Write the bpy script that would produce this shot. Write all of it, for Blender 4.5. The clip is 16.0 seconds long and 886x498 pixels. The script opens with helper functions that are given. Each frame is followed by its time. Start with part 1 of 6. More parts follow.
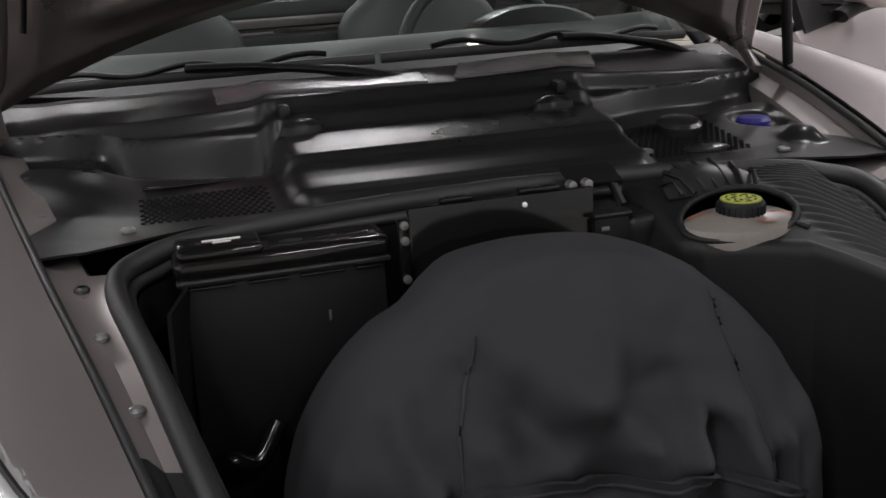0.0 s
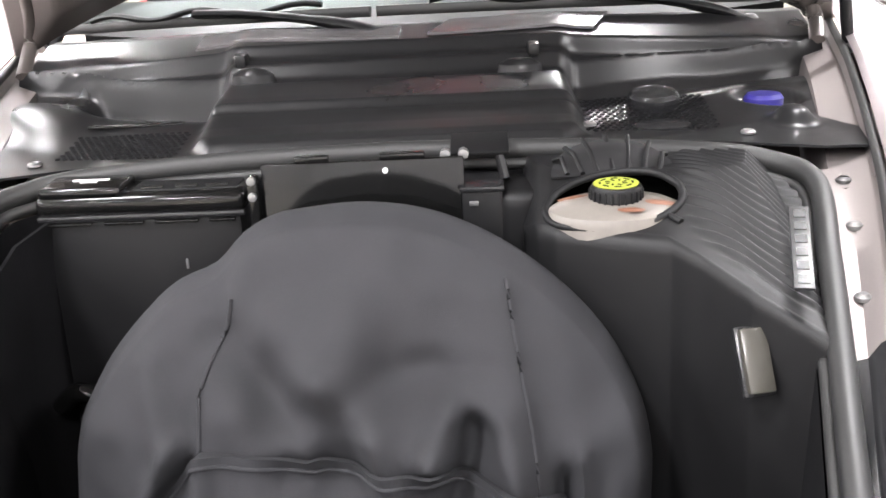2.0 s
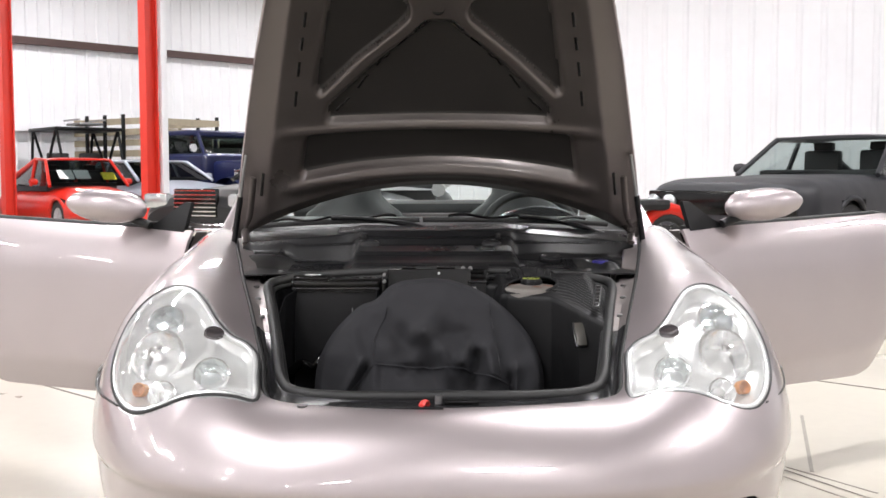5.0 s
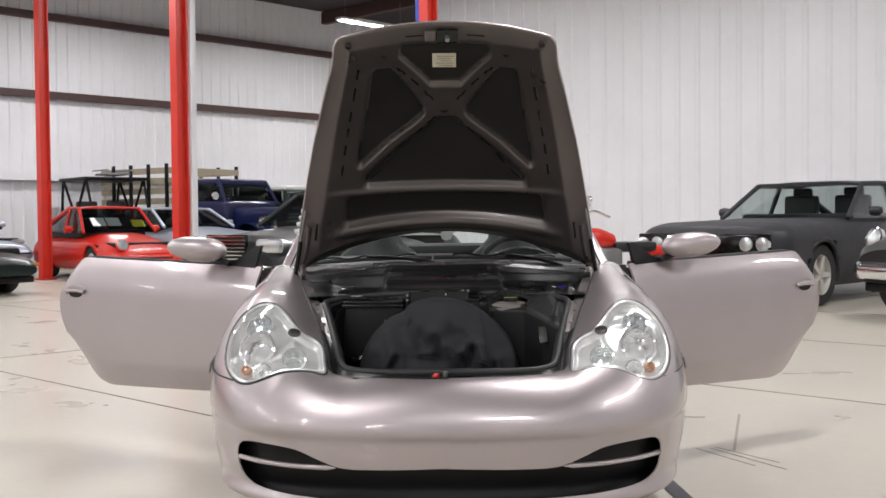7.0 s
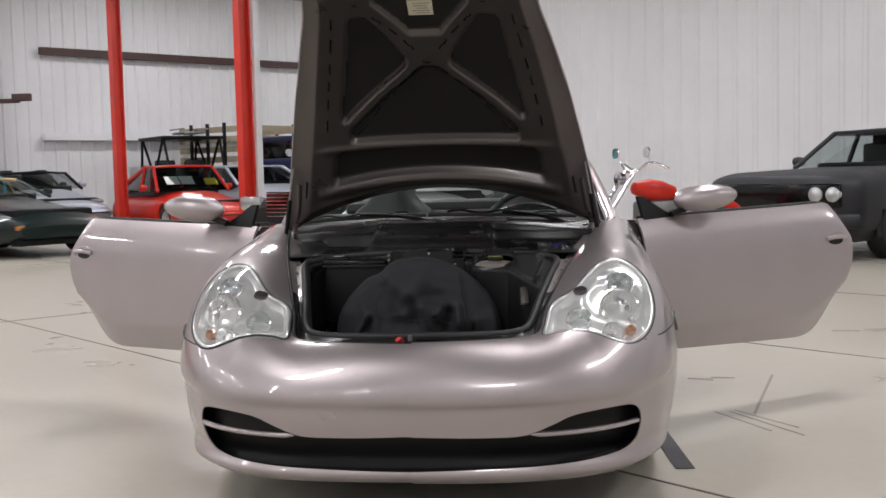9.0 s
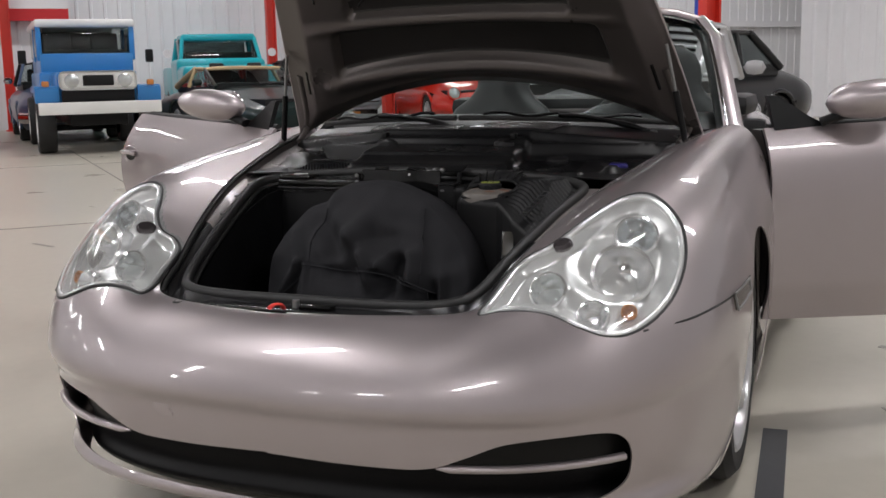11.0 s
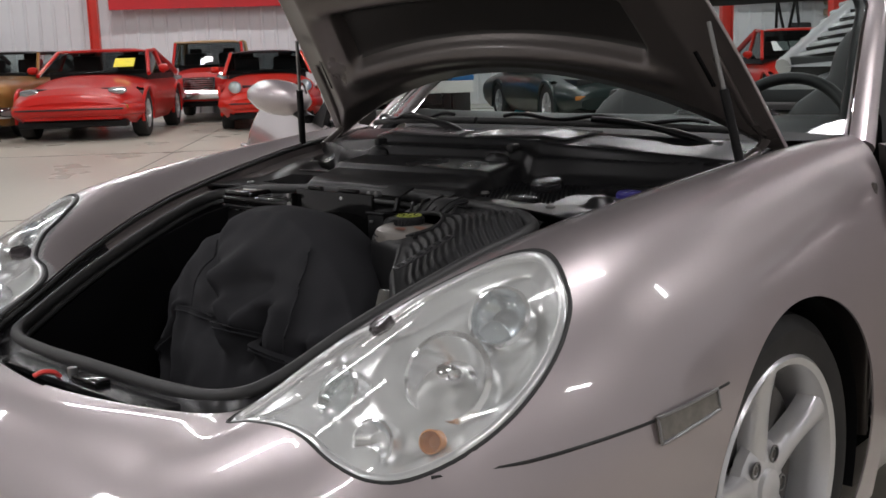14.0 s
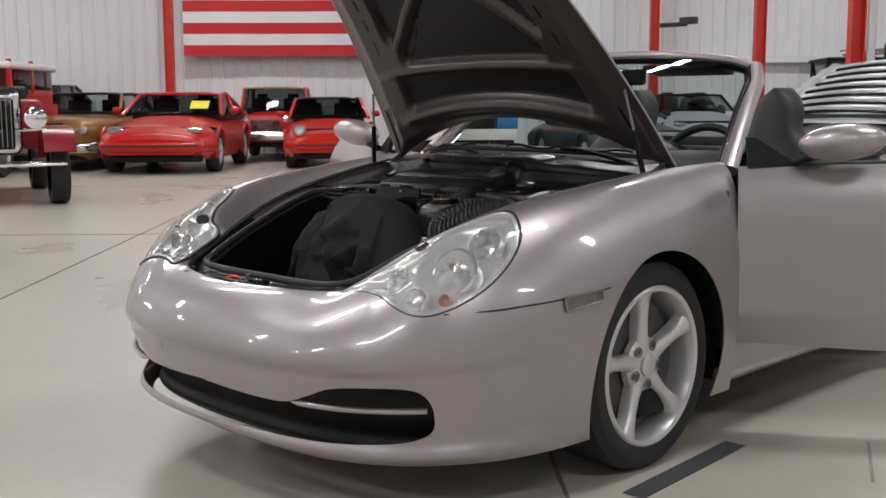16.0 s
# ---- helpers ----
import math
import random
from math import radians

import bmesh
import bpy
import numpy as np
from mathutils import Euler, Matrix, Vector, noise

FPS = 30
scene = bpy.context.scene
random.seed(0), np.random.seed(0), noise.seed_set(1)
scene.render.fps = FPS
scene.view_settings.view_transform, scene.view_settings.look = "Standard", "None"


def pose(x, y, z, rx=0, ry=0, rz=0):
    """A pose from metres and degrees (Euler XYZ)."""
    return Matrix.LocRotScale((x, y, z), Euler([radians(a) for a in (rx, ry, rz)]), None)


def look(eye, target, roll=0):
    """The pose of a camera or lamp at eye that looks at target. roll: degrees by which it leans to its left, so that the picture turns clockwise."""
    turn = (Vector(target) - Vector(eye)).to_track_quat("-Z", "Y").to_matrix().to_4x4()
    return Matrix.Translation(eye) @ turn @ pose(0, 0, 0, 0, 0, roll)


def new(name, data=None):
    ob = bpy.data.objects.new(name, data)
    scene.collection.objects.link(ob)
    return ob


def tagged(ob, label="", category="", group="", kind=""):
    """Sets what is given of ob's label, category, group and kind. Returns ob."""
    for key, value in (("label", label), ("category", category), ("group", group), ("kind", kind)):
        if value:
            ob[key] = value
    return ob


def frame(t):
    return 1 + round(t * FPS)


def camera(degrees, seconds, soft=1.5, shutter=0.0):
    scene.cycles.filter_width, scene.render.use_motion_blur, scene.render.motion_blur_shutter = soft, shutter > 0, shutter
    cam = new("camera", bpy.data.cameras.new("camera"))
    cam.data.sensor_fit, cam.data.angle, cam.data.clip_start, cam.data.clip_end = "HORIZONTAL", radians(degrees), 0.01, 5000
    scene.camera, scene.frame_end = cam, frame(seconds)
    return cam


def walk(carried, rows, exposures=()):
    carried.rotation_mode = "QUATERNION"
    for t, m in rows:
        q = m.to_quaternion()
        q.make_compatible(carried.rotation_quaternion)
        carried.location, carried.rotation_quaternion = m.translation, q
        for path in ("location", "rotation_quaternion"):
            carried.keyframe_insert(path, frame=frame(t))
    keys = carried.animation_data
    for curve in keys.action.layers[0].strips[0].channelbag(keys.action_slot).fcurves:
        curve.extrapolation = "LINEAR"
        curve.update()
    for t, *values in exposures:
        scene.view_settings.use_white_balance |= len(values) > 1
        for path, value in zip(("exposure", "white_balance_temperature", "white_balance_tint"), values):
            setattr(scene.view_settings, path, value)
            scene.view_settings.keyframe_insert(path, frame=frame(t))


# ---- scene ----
cam = camera(44.9, 16.0, soft=1.6)
PATH = [
    (0, (-0.414, -0.434, 1.121), (0.093, 1.414, 0.548), -3.2),
    (0.5, (-0.176, -0.448, 1.108), (0.0, 1.464, 0.548), -3.2),
    (1, (-0.004, -0.44, 1.098), (-0.066, 1.481, 0.545), -2.9),
    (1.5, (0.109, -0.43, 1.09), (0.008, 1.475, 0.489), -3.1),
    (2, (0.112, -0.448, 1.094), (0.017, 1.449, 0.469), -3.1),
    (2.5, (0.084, -0.523, 1.083), (-0.049, 1.378, 0.477), -2.8),
    (3, (0.039, -0.721, 1.077), (-0.041, 1.186, 0.478), -3.2),
    (3.3, (0.011, -0.877, 1.096), (-0.013, 1.041, 0.528), -3.5),
    (3.5, (-0.015, -1.024, 1.102), (-0.006, 0.913, 0.604), -2.3),
    (4, (-0.024, -1.396, 1.089), (0.032, 0.578, 0.77), -1.2),
    (4.5, (-0.023, -1.786, 1.087), (0.006, 0.198, 0.836), -0.9),
    (4.7, (-0.024, -1.952, 1.074), (0.004, 0.04, 0.89), -0.2),
    (6.8, (-0.04, -3.316, 1.105), (-0.038, -1.317, 1.047), -0.4),
    (7, (-0.025, -3.403, 1.099), (-0.019, -1.404, 1.043), -0.5),
    (7.5, (0.021, -3.471, 1.1), (-0.057, -1.473, 1.044), -0.6),
    (8, (0.091, -3.465, 1.099), (0.003, -1.468, 1.032), -0.3),
    (8.2, (0.128, -3.457, 1.106), (0.03, -1.461, 1.021), -0.6),
    (10.5, (0.971, -2.225, 1.082), (0.46, -0.309, 0.824), -0.9),
    (11, (1.117, -1.877, 1.079), (0.383, -0.045, 0.75), -1.2),
    (11.5, (1.21, -1.538, 1.08), (0.255, 0.184, 0.728), -0.8),
    (12, (1.274, -1.247, 1.088), (0.146, 0.367, 0.735), -1.0),
    (12.5, (1.299, -0.978, 1.089), (0.03, 0.523, 0.72), -1.3),
    (13, (1.322, -0.777, 1.083), (0.003, 0.681, 0.719), -1.4),
    (13.5, (1.405, -0.697, 1.08), (0.077, 0.752, 0.713), -2.3),
    (14, (1.584, -0.771, 1.086), (0.269, 0.694, 0.733), -1.7),
    (14.5, (1.828, -0.984, 1.095), (0.482, 0.455, 0.753), -0.5),
    (15, (2.076, -1.169, 1.093), (0.693, 0.235, 0.749), -0.6),
    (15.5, (2.312, -1.423, 1.09), (0.924, -0.01, 0.809), -0.3),
    (16, (2.564, -1.723, 1.083), (1.175, -0.308, 0.821), -0.2),
]
EXPOSURES = [(0.0, 0.45), (0.5, 1.5), (1.0, 2.2), (1.5, 2.5), (2.5, 2.88), (3.1, 3.25), (3.7, 3.0), (4.1, 2.3), (4.5, 1.65), (4.7, 1.4), (5.6, 0.85), (6.8, 0.55), (8.0, 0.35), (9.3, 0.1), (10.5, -0.04), (16.0, -0.1)]
walk(cam, [(t, look(eye, target, roll)) for t, eye, target, roll in PATH], EXPOSURES)

# ---- light: an indoor hall under rows of tube fixtures ----
world = bpy.data.worlds.new("world")
scene.world = world
world.use_nodes = True
world.node_tree.nodes["Background"].inputs["Color"].default_value = (0.9, 0.95, 1.0, 1)
world.node_tree.nodes["Background"].inputs["Strength"].default_value = 0.05
LAMP_POWER = 150.0


# ---- materials ----
def mat(name, color, rough=0.5, metal=0.0, vary=0.12, scale=6.0, bump=0.0, fine=120.0, coat=0.0, spec=0.5, rough_vary=0.1, speckle=0.0):
    """A surface with broad and fine variation of colour, gloss and relief."""
    m = bpy.data.materials.new(name)
    m.use_nodes = True
    nt = m.node_tree
    b = nt.nodes["Principled BSDF"]
    co = nt.nodes.new("ShaderNodeTexCoord")
    n1 = nt.nodes.new("ShaderNodeTexNoise")
    n1.inputs["Scale"].default_value, n1.inputs["Detail"].default_value = scale, 6
    n2 = nt.nodes.new("ShaderNodeTexNoise")
    n2.inputs["Scale"].default_value, n2.inputs["Detail"].default_value = fine, 3
    nt.links.new(co.outputs["Object"], n1.inputs["Vector"])
    nt.links.new(co.outputs["Object"], n2.inputs["Vector"])
    add = nt.nodes.new("ShaderNodeMath")
    add.operation = "MULTIPLY_ADD"
    add.inputs[1].default_value = speckle if speckle else 0.35
    nt.links.new(n2.outputs["Fac"], add.inputs[0])
    nt.links.new(n1.outputs["Fac"], add.inputs[2])
    ramp = nt.nodes.new("ShaderNodeMapRange")
    ramp.inputs["From Min"].default_value, ramp.inputs["From Max"].default_value = 0.4, 1.0
    ramp.inputs["To Min"].default_value, ramp.inputs["To Max"].default_value = 1 - vary, 1 + vary
    nt.links.new(add.outputs[0], ramp.inputs["Value"])
    mul = nt.nodes.new("ShaderNodeVectorMath")
    mul.operation = "SCALE"
    mul.inputs[0].default_value = color
    nt.links.new(ramp.outputs[0], mul.inputs["Scale"])
    nt.links.new(mul.outputs[0], b.inputs["Base Color"])
    rr = nt.nodes.new("ShaderNodeMapRange")
    rr.inputs["From Min"].default_value, rr.inputs["From Max"].default_value = 0.3, 0.7
    rr.inputs["To Min"].default_value, rr.inputs["To Max"].default_value = max(0.02, rough * (1 - rough_vary)), min(1, rough * (1 + rough_vary))
    nt.links.new(n1.outputs["Fac"], rr.inputs["Value"])
    nt.links.new(rr.outputs[0], b.inputs["Roughness"])
    b.inputs["Metallic"].default_value = metal
    b.inputs["Coat Weight"].default_value = coat
    b.inputs["Coat Roughness"].default_value = 0.04
    b.inputs["Specular IOR Level"].default_value = spec
    if bump:
        bp = nt.nodes.new("ShaderNodeBump")
        bp.inputs["Strength"].default_value, bp.inputs["Distance"].default_value = 1.0, bump
        nt.links.new(add.outputs[0], bp.inputs["Height"])
        nt.links.new(bp.outputs[0], b.inputs["Normal"])
    return m


def glass(name, tint, gloss_rough=0.02, ior=1.45, haze=0.0):
    """A clear pane: see-through, with a Fresnel sheen."""
    m = bpy.data.materials.new(name)
    m.use_nodes = True
    nt = m.node_tree
    out = nt.nodes["Material Output"]
    nt.nodes.remove(nt.nodes["Principled BSDF"])
    tr, gl, mix, fr, pw, ad = (nt.nodes.new("ShaderNode" + k) for k in ("BsdfTransparent", "BsdfGlossy", "MixShader", "LayerWeight", "Math", "Math"))
    tr.inputs["Color"].default_value = (*tint, 1)
    gl.inputs["Roughness"].default_value = gloss_rough
    fr.inputs["Blend"].default_value = 0.5
    pw.operation, ad.operation = "POWER", "MULTIPLY_ADD"
    pw.inputs[1].default_value = 4.0
    ad.inputs[1].default_value, ad.inputs[2].default_value = 0.85, ((ior - 1) / (ior + 1)) ** 2
    nt.links.new(fr.outputs["Facing"], pw.inputs[0])
    nt.links.new(pw.outputs[0], ad.inputs[0])
    nt.links.new(ad.outputs[0], mix.inputs[0])
    nt.links.new(tr.outputs[0], mix.inputs[1])
    nt.links.new(gl.outputs[0], mix.inputs[2])
    nt.links.new(mix.outputs[0], out.inputs["Surface"])
    if haze:
        dull, over = nt.nodes.new("ShaderNodeBsdfDiffuse"), nt.nodes.new("ShaderNodeMixShader")
        dull.inputs["Color"].default_value = (0.85, 0.84, 0.8, 1)
        over.inputs[0].default_value = haze
        nt.links.new(mix.outputs[0], over.inputs[1])
        nt.links.new(dull.outputs[0], over.inputs[2])
        nt.links.new(over.outputs[0], out.inputs["Surface"])
    return m


def glow(name, color, strength):
    m = bpy.data.materials.new(name)
    m.use_nodes = True
    b = m.node_tree.nodes["Principled BSDF"]
    b.inputs["Base Color"].default_value = (*color, 1)
    b.inputs["Emission Color"].default_value = (*color, 1)
    b.inputs["Emission Strength"].default_value = strength
    return m


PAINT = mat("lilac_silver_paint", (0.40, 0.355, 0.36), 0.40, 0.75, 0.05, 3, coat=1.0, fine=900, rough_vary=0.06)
# body paint again, its colour darkened to stand for shade on inner faces
PAINT_SHADED = mat("body_paint_shaded", (0.105, 0.092, 0.086), 0.3, 0.55, 0.1, 4, coat=0.1, fine=500)
# body paint half darkened: the gutters' shade is part of this colour
GUTTER_SHADED = mat("gutter_paint_shaded", (0.22, 0.195, 0.19), 0.38, 0.5, 0.1, 4, coat=0.2, fine=500)
# hood recesses: duller than the ribs, with their shade put into the colour
HOOD_RECESS_SHADE = mat("hood_recess_shaded", (0.022, 0.02, 0.0185), 0.5, 0.2, 0.15, 5, fine=400)
BLACK = mat("black_plastic", (0.005, 0.005, 0.0055), 0.45, 0, 0.2, 5, bump=0.0006, fine=700, spec=0.25)
SATIN = mat("black_satin_plastic", (0.013, 0.013, 0.014), 0.25, 0, 0.2, 4, bump=0.0004, fine=600)
GLOSSBLACK = mat("gloss_black", (0.005, 0.005, 0.005), 0.12, 0, 0.1, 4, spec=0.35)
MOULD = mat("moulded_black_cover", (0.006, 0.006, 0.0065), 0.5, 0, 0.2, 4, bump=0.0004, fine=600, spec=0.25)
COWLM = mat("cowl_black_plastic", (0.010, 0.010, 0.0105), 0.3, 0, 0.2, 4, bump=0.0001, fine=700, spec=0.22)
# black satin plastic, base colour raised to imitate a pale reflection
LEDGE_SHEEN = mat("satin_plastic_pale_sheen", (0.08, 0.077, 0.079), 0.2, 0, 0.15, 4, fine=600)
DISC = mat("brake_iron", (0.10, 0.095, 0.09), 0.5, 0.8, 0.2, 12)
RUBBER = mat("rubber", (0.012, 0.012, 0.012), 0.55, 0, 0.2, 8, bump=0.0004, fine=300)
CARPET = mat("black_carpet", (0.0042, 0.0042, 0.0048), 0.95, 0, 0.3, 12, bump=0.002, fine=700, spec=0.1)
FABRIC = mat("black_woven_fabric", (0.030, 0.030, 0.033), 0.85, 0, 0.18, 5, bump=0.0007, fine=900, spec=0.15)
CHROME = mat("chrome", (0.85, 0.85, 0.86), 0.08, 1, 0.04, 5)
REFLECT = mat("lamp_reflector", (0.82, 0.83, 0.84), 0.16, 0.9, 0.08, 9)
LAMPPLAST = mat("lamp_liner_grey", (0.68, 0.69, 0.69), 0.24, 0.6, 0.08, 12)
ALLOY = mat("silver_alloy", (0.62, 0.62, 0.63), 0.3, 0.6, 0.05, 4, coat=0.4)
STEEL = mat("grey_steel", (0.28, 0.28, 0.28), 0.4, 0.9, 0.15, 10)
TYRE = mat("tyre_rubber", (0.014, 0.014, 0.014), 0.7, 0, 0.2, 10, bump=0.0006, fine=200)
AMBER = mat("amber_plastic", (0.45, 0.17, 0.04), 0.2, 0, 0.1, 10)
COOLANT = mat("milky_tank", (0.16, 0.145, 0.13), 0.35, 0, 0.2, 12)
FANGREY = mat("worn_grey_plastic", (0.014, 0.014, 0.015), 0.4, 0, 0.2, 30, fine=600)
COOLRED = mat("coolant_red", (0.18, 0.085, 0.055), 0.4, 0, 0.25, 14)
YELLOW = mat("yellow_cap_print", (0.3, 0.34, 0.04), 0.4, 0, 0.08, 20)
BLUE = mat("blue_cap", (0.03, 0.025, 0.18), 0.35, 0, 0.1, 20)
REDP = mat("red_latch", (0.75, 0.06, 0.05), 0.35, 0, 0.1, 20)
WHITEP = mat("white_print", (0.75, 0.75, 0.73), 0.5, 0, 0.04, 20)
PAPER = mat("cream_sticker", (0.62, 0.58, 0.46), 0.55, 0, 0.08, 20)
LEATHER = mat("black_leather", (0.009, 0.009, 0.0095), 0.5, 0, 0.2, 6, bump=0.0008, fine=250)
MARKER = mat("marker_clear", (0.13, 0.12, 0.105), 0.2, 0.1, 0.2, 60, coat=0.6)
LENS = glass("lamp_lens_clear", (0.94, 0.95, 0.94), 0.03, 1.5, 0.13)
SCREEN = glass("windscreen_glass", (0.78, 0.86, 0.84), 0.01, 1.5)
SMOKED = glass("tinted_glass", (0.2, 0.26, 0.26), 0.02, 1.5)
SHADEBAND = glass("shade_band_glass", (0.08, 0.2, 0.22), 0.02, 1.5)
FLOORM = mat("sealed_concrete", (0.50, 0.465, 0.395), 0.3, 0, 0.10, 0.9, bump=0.0, fine=14, spec=0.45, rough_vary=0.12)
JOINT = mat("floor_joint_dark", (0.17, 0.15, 0.13), 0.7, 0, 0.2, 3)
TAPE = mat("dark_floor_tape", (0.06, 0.06, 0.065), 0.6, 0, 0.2, 6)
WALLM = mat("white_liner_panel", (0.75, 0.75, 0.77), 0.5, 0, 0.05, 0.7, fine=6)
REDSTEEL = mat("red_painted_steel", (0.62, 0.035, 0.02), 0.35, 0, 0.12, 2)
DARKSTEEL = mat("dark_primer_steel", (0.06, 0.03, 0.026), 0.6, 0, 0.2, 2)
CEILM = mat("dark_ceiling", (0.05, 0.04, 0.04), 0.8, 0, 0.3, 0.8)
TUBE = glow("lamp_tube", (1.0, 0.97, 0.93), 9.0)


# ---- mesh helpers ----
def part(name, bm, material, parent, label=""):
    """Links a bmesh as one mesh object under a thing."""
    me = bpy.data.meshes.new(name)
    bm.normal_update()
    bm.to_mesh(me)
    bm.free()
    me.materials.append(material)
    ob = new(name, me)
    if parent:
        ob.parent = parent
    return tagged(ob, label)


def shaded(bm, angle=40):
    for f in bm.faces:
        f.smooth = True
    for e in bm.edges:
        if len(e.link_faces) == 2 and e.calc_face_angle(0) > radians(angle):
            e.smooth = False
    return bm


def box(bm, c, size, bevel=0.0, m=None, seg=2):
    """Adds a box of that size about c, turned by m."""
    mm = Matrix.Translation(c) @ (m or Matrix()) @ Matrix.Diagonal((*size, 1))
    vs = bmesh.ops.create_cube(bm, size=1, matrix=mm)["verts"]
    if bevel:
        es = list({e for v in vs for e in v.link_edges})
        bmesh.ops.bevel(bm, geom=es, offset=bevel, segments=seg, affect="EDGES", profile=0.6)
    return bm


def boxed(c, size, bevel=0.0, m=None, seg=2):
    return shaded(box(bmesh.new(), c, size, bevel, m, seg))


def cyl(bm, a, b, r, r2=None, n=16, caps=True):
    """Adds a rod from a to b."""
    a, b = Vector(a), Vector(b)
    d = b - a
    m = Matrix.Translation((a + b) / 2) @ d.to_track_quat("Z", "Y").to_matrix().to_4x4()
    bmesh.ops.create_cone(bm, cap_ends=caps, segments=n, radius1=r, radius2=r if r2 is None else r2, depth=d.length, matrix=m)
    return bm


def rod(a, b, r, r2=None, n=16):
    return shaded(cyl(bmesh.new(), a, b, r, r2, n))


def grid(pts, keep=None, close_u=False):
    """A bmesh from an array (n, m, 3) of points; keep(i, j) may drop cells."""
    bm = bmesh.new()
    n, m = pts.shape[:2]
    vs = [[bm.verts.new(pts[i, j]) for j in range(m)] for i in range(n)]
    for i in range(n if close_u else n - 1):
        for j in range(m - 1):
            if keep is None or keep[i, j]:
                k = (i + 1) % n
                try:
                    bm.faces.new((vs[i][j], vs[k][j], vs[k][j + 1], vs[i][j + 1]))
                except ValueError:
                    pass
    bmesh.ops.delete(bm, geom=[v for v in bm.verts if not v.link_faces], context="VERTS")
    return bm


def tube(points, r, n=8, closed=False, squash=1.0):
    """A tube of radius r along points."""
    p = [Vector(q) for q in points]
    bm = bmesh.new()
    k = len(p)
    rings = []
    for i in range(k):
        a, b = (p[i - 1], p[(i + 1) % k]) if closed else (p[max(i - 1, 0)], p[min(i + 1, k - 1)])
        t = (b - a).normalized()
        up = Vector((0, 0, 1)) if abs(t.z) < 0.9 else Vector((0, 1, 0))
        s = t.cross(up).normalized()
        u = s.cross(t)
        rr = r[i] if isinstance(r, (list, tuple)) else r
        rings.append([bm.verts.new(p[i] + (s * math.cos(2 * math.pi * j / n) + u * squash * math.sin(2 * math.pi * j / n)) * rr) for j in range(n)])
    for i in range(k if closed else k - 1):
        for j in range(n):
            bm.faces.new((rings[i][j], rings[i][(j + 1) % n], rings[(i + 1) % k][(j + 1) % n], rings[(i + 1) % k][j]))
    if not closed:
        bm.faces.new(rings[0][::-1])
        bm.faces.new(rings[-1])
    bmesh.ops.recalc_face_normals(bm, faces=bm.faces)
    return shaded(bm, 60)


def spline(keys, n, closed=False):
    """A Catmull-Rom curve through the keys."""
    k = [np.array(q, float) for q in keys]
    out = []
    segs = len(k) if closed else len(k) - 1
    for s in range(segs):
        p0 = k[s - 1] if closed or s else 2 * k[0] - k[1]
        p1, p2 = k[s], k[(s + 1) % len(k)]
        p3 = k[(s + 2) % len(k)] if closed or s + 2 < len(k) else 2 * k[-1] - k[-2]
        m = max(2, n // segs)
        for j in range(m):
            t = j / m
            out.append(0.5 * (2 * p1 + (p2 - p0) * t + (2 * p0 - 5 * p1 + 4 * p2 - p3) * t * t + (3 * p1 - p0 - 3 * p2 + p3) * t ** 3))
    if not closed:
        out.append(k[-1])
    return np.array(out)


def lathe(profile, n=32, m=None):
    """Turns (radius, height) pairs about z."""
    bm = bmesh.new()
    rings = [[bm.verts.new((r * math.cos(2 * math.pi * j / n), r * math.sin(2 * math.pi * j / n), h)) for j in range(n)] for r, h in profile]
    for a, b in zip(rings, rings[1:]):
        for j in range(n):
            bm.faces.new((a[j], a[(j + 1) % n], b[(j + 1) % n], b[j]))
    bmesh.ops.remove_doubles(bm, verts=bm.verts, dist=1e-5)
    bmesh.ops.recalc_face_normals(bm, faces=bm.faces)
    if m:
        bmesh.ops.transform(bm, matrix=m, verts=bm.verts)
    return shaded(bm, 35)


def thick(bm, t):
    """Gives a sheet its thickness."""
    bmesh.ops.recalc_face_normals(bm, faces=bm.faces)
    bmesh.ops.solidify(bm, geom=bm.faces, thickness=t)
    return bm


def mirrored(bm):
    bmesh.ops.scale(bm, vec=(-1, 1, 1), verts=bm.verts)
    bmesh.ops.reverse_faces(bm, faces=bm.faces)
    return bm


def thing(name, label, category, m=None, group="", kind=""):
    ob = new(name)
    if m:
        ob.matrix_basis = m
    return tagged(ob, label, category, group, kind)


def prism(outline, axis_pts, bevel=0):
    """Extrudes a flat outline of 3D points by the vector axis_pts."""
    bm = bmesh.new()
    f = bm.faces.new([bm.verts.new(p) for p in outline])
    r = bmesh.ops.extrude_face_region(bm, geom=[f])
    vs = [v for v in r["geom"] if isinstance(v, bmesh.types.BMVert)]
    bmesh.ops.translate(bm, vec=axis_pts, verts=vs)
    bmesh.ops.recalc_face_normals(bm, faces=bm.faces)
    if bevel:
        bmesh.ops.bevel(bm, geom=list(bm.edges), offset=bevel, segments=2, affect="EDGES")
    return shaded(bm)


# ---- the hall: its long walls run 44 degrees off the car's axis ----
HALL = pose(-19.9, 11.8, 0, 0, 0, -44)  # y along the flag wall, x into the hall
WALL_H = 7.4


def hall(x, y, z=0.0):
    return HALL @ Vector((x, y, z))


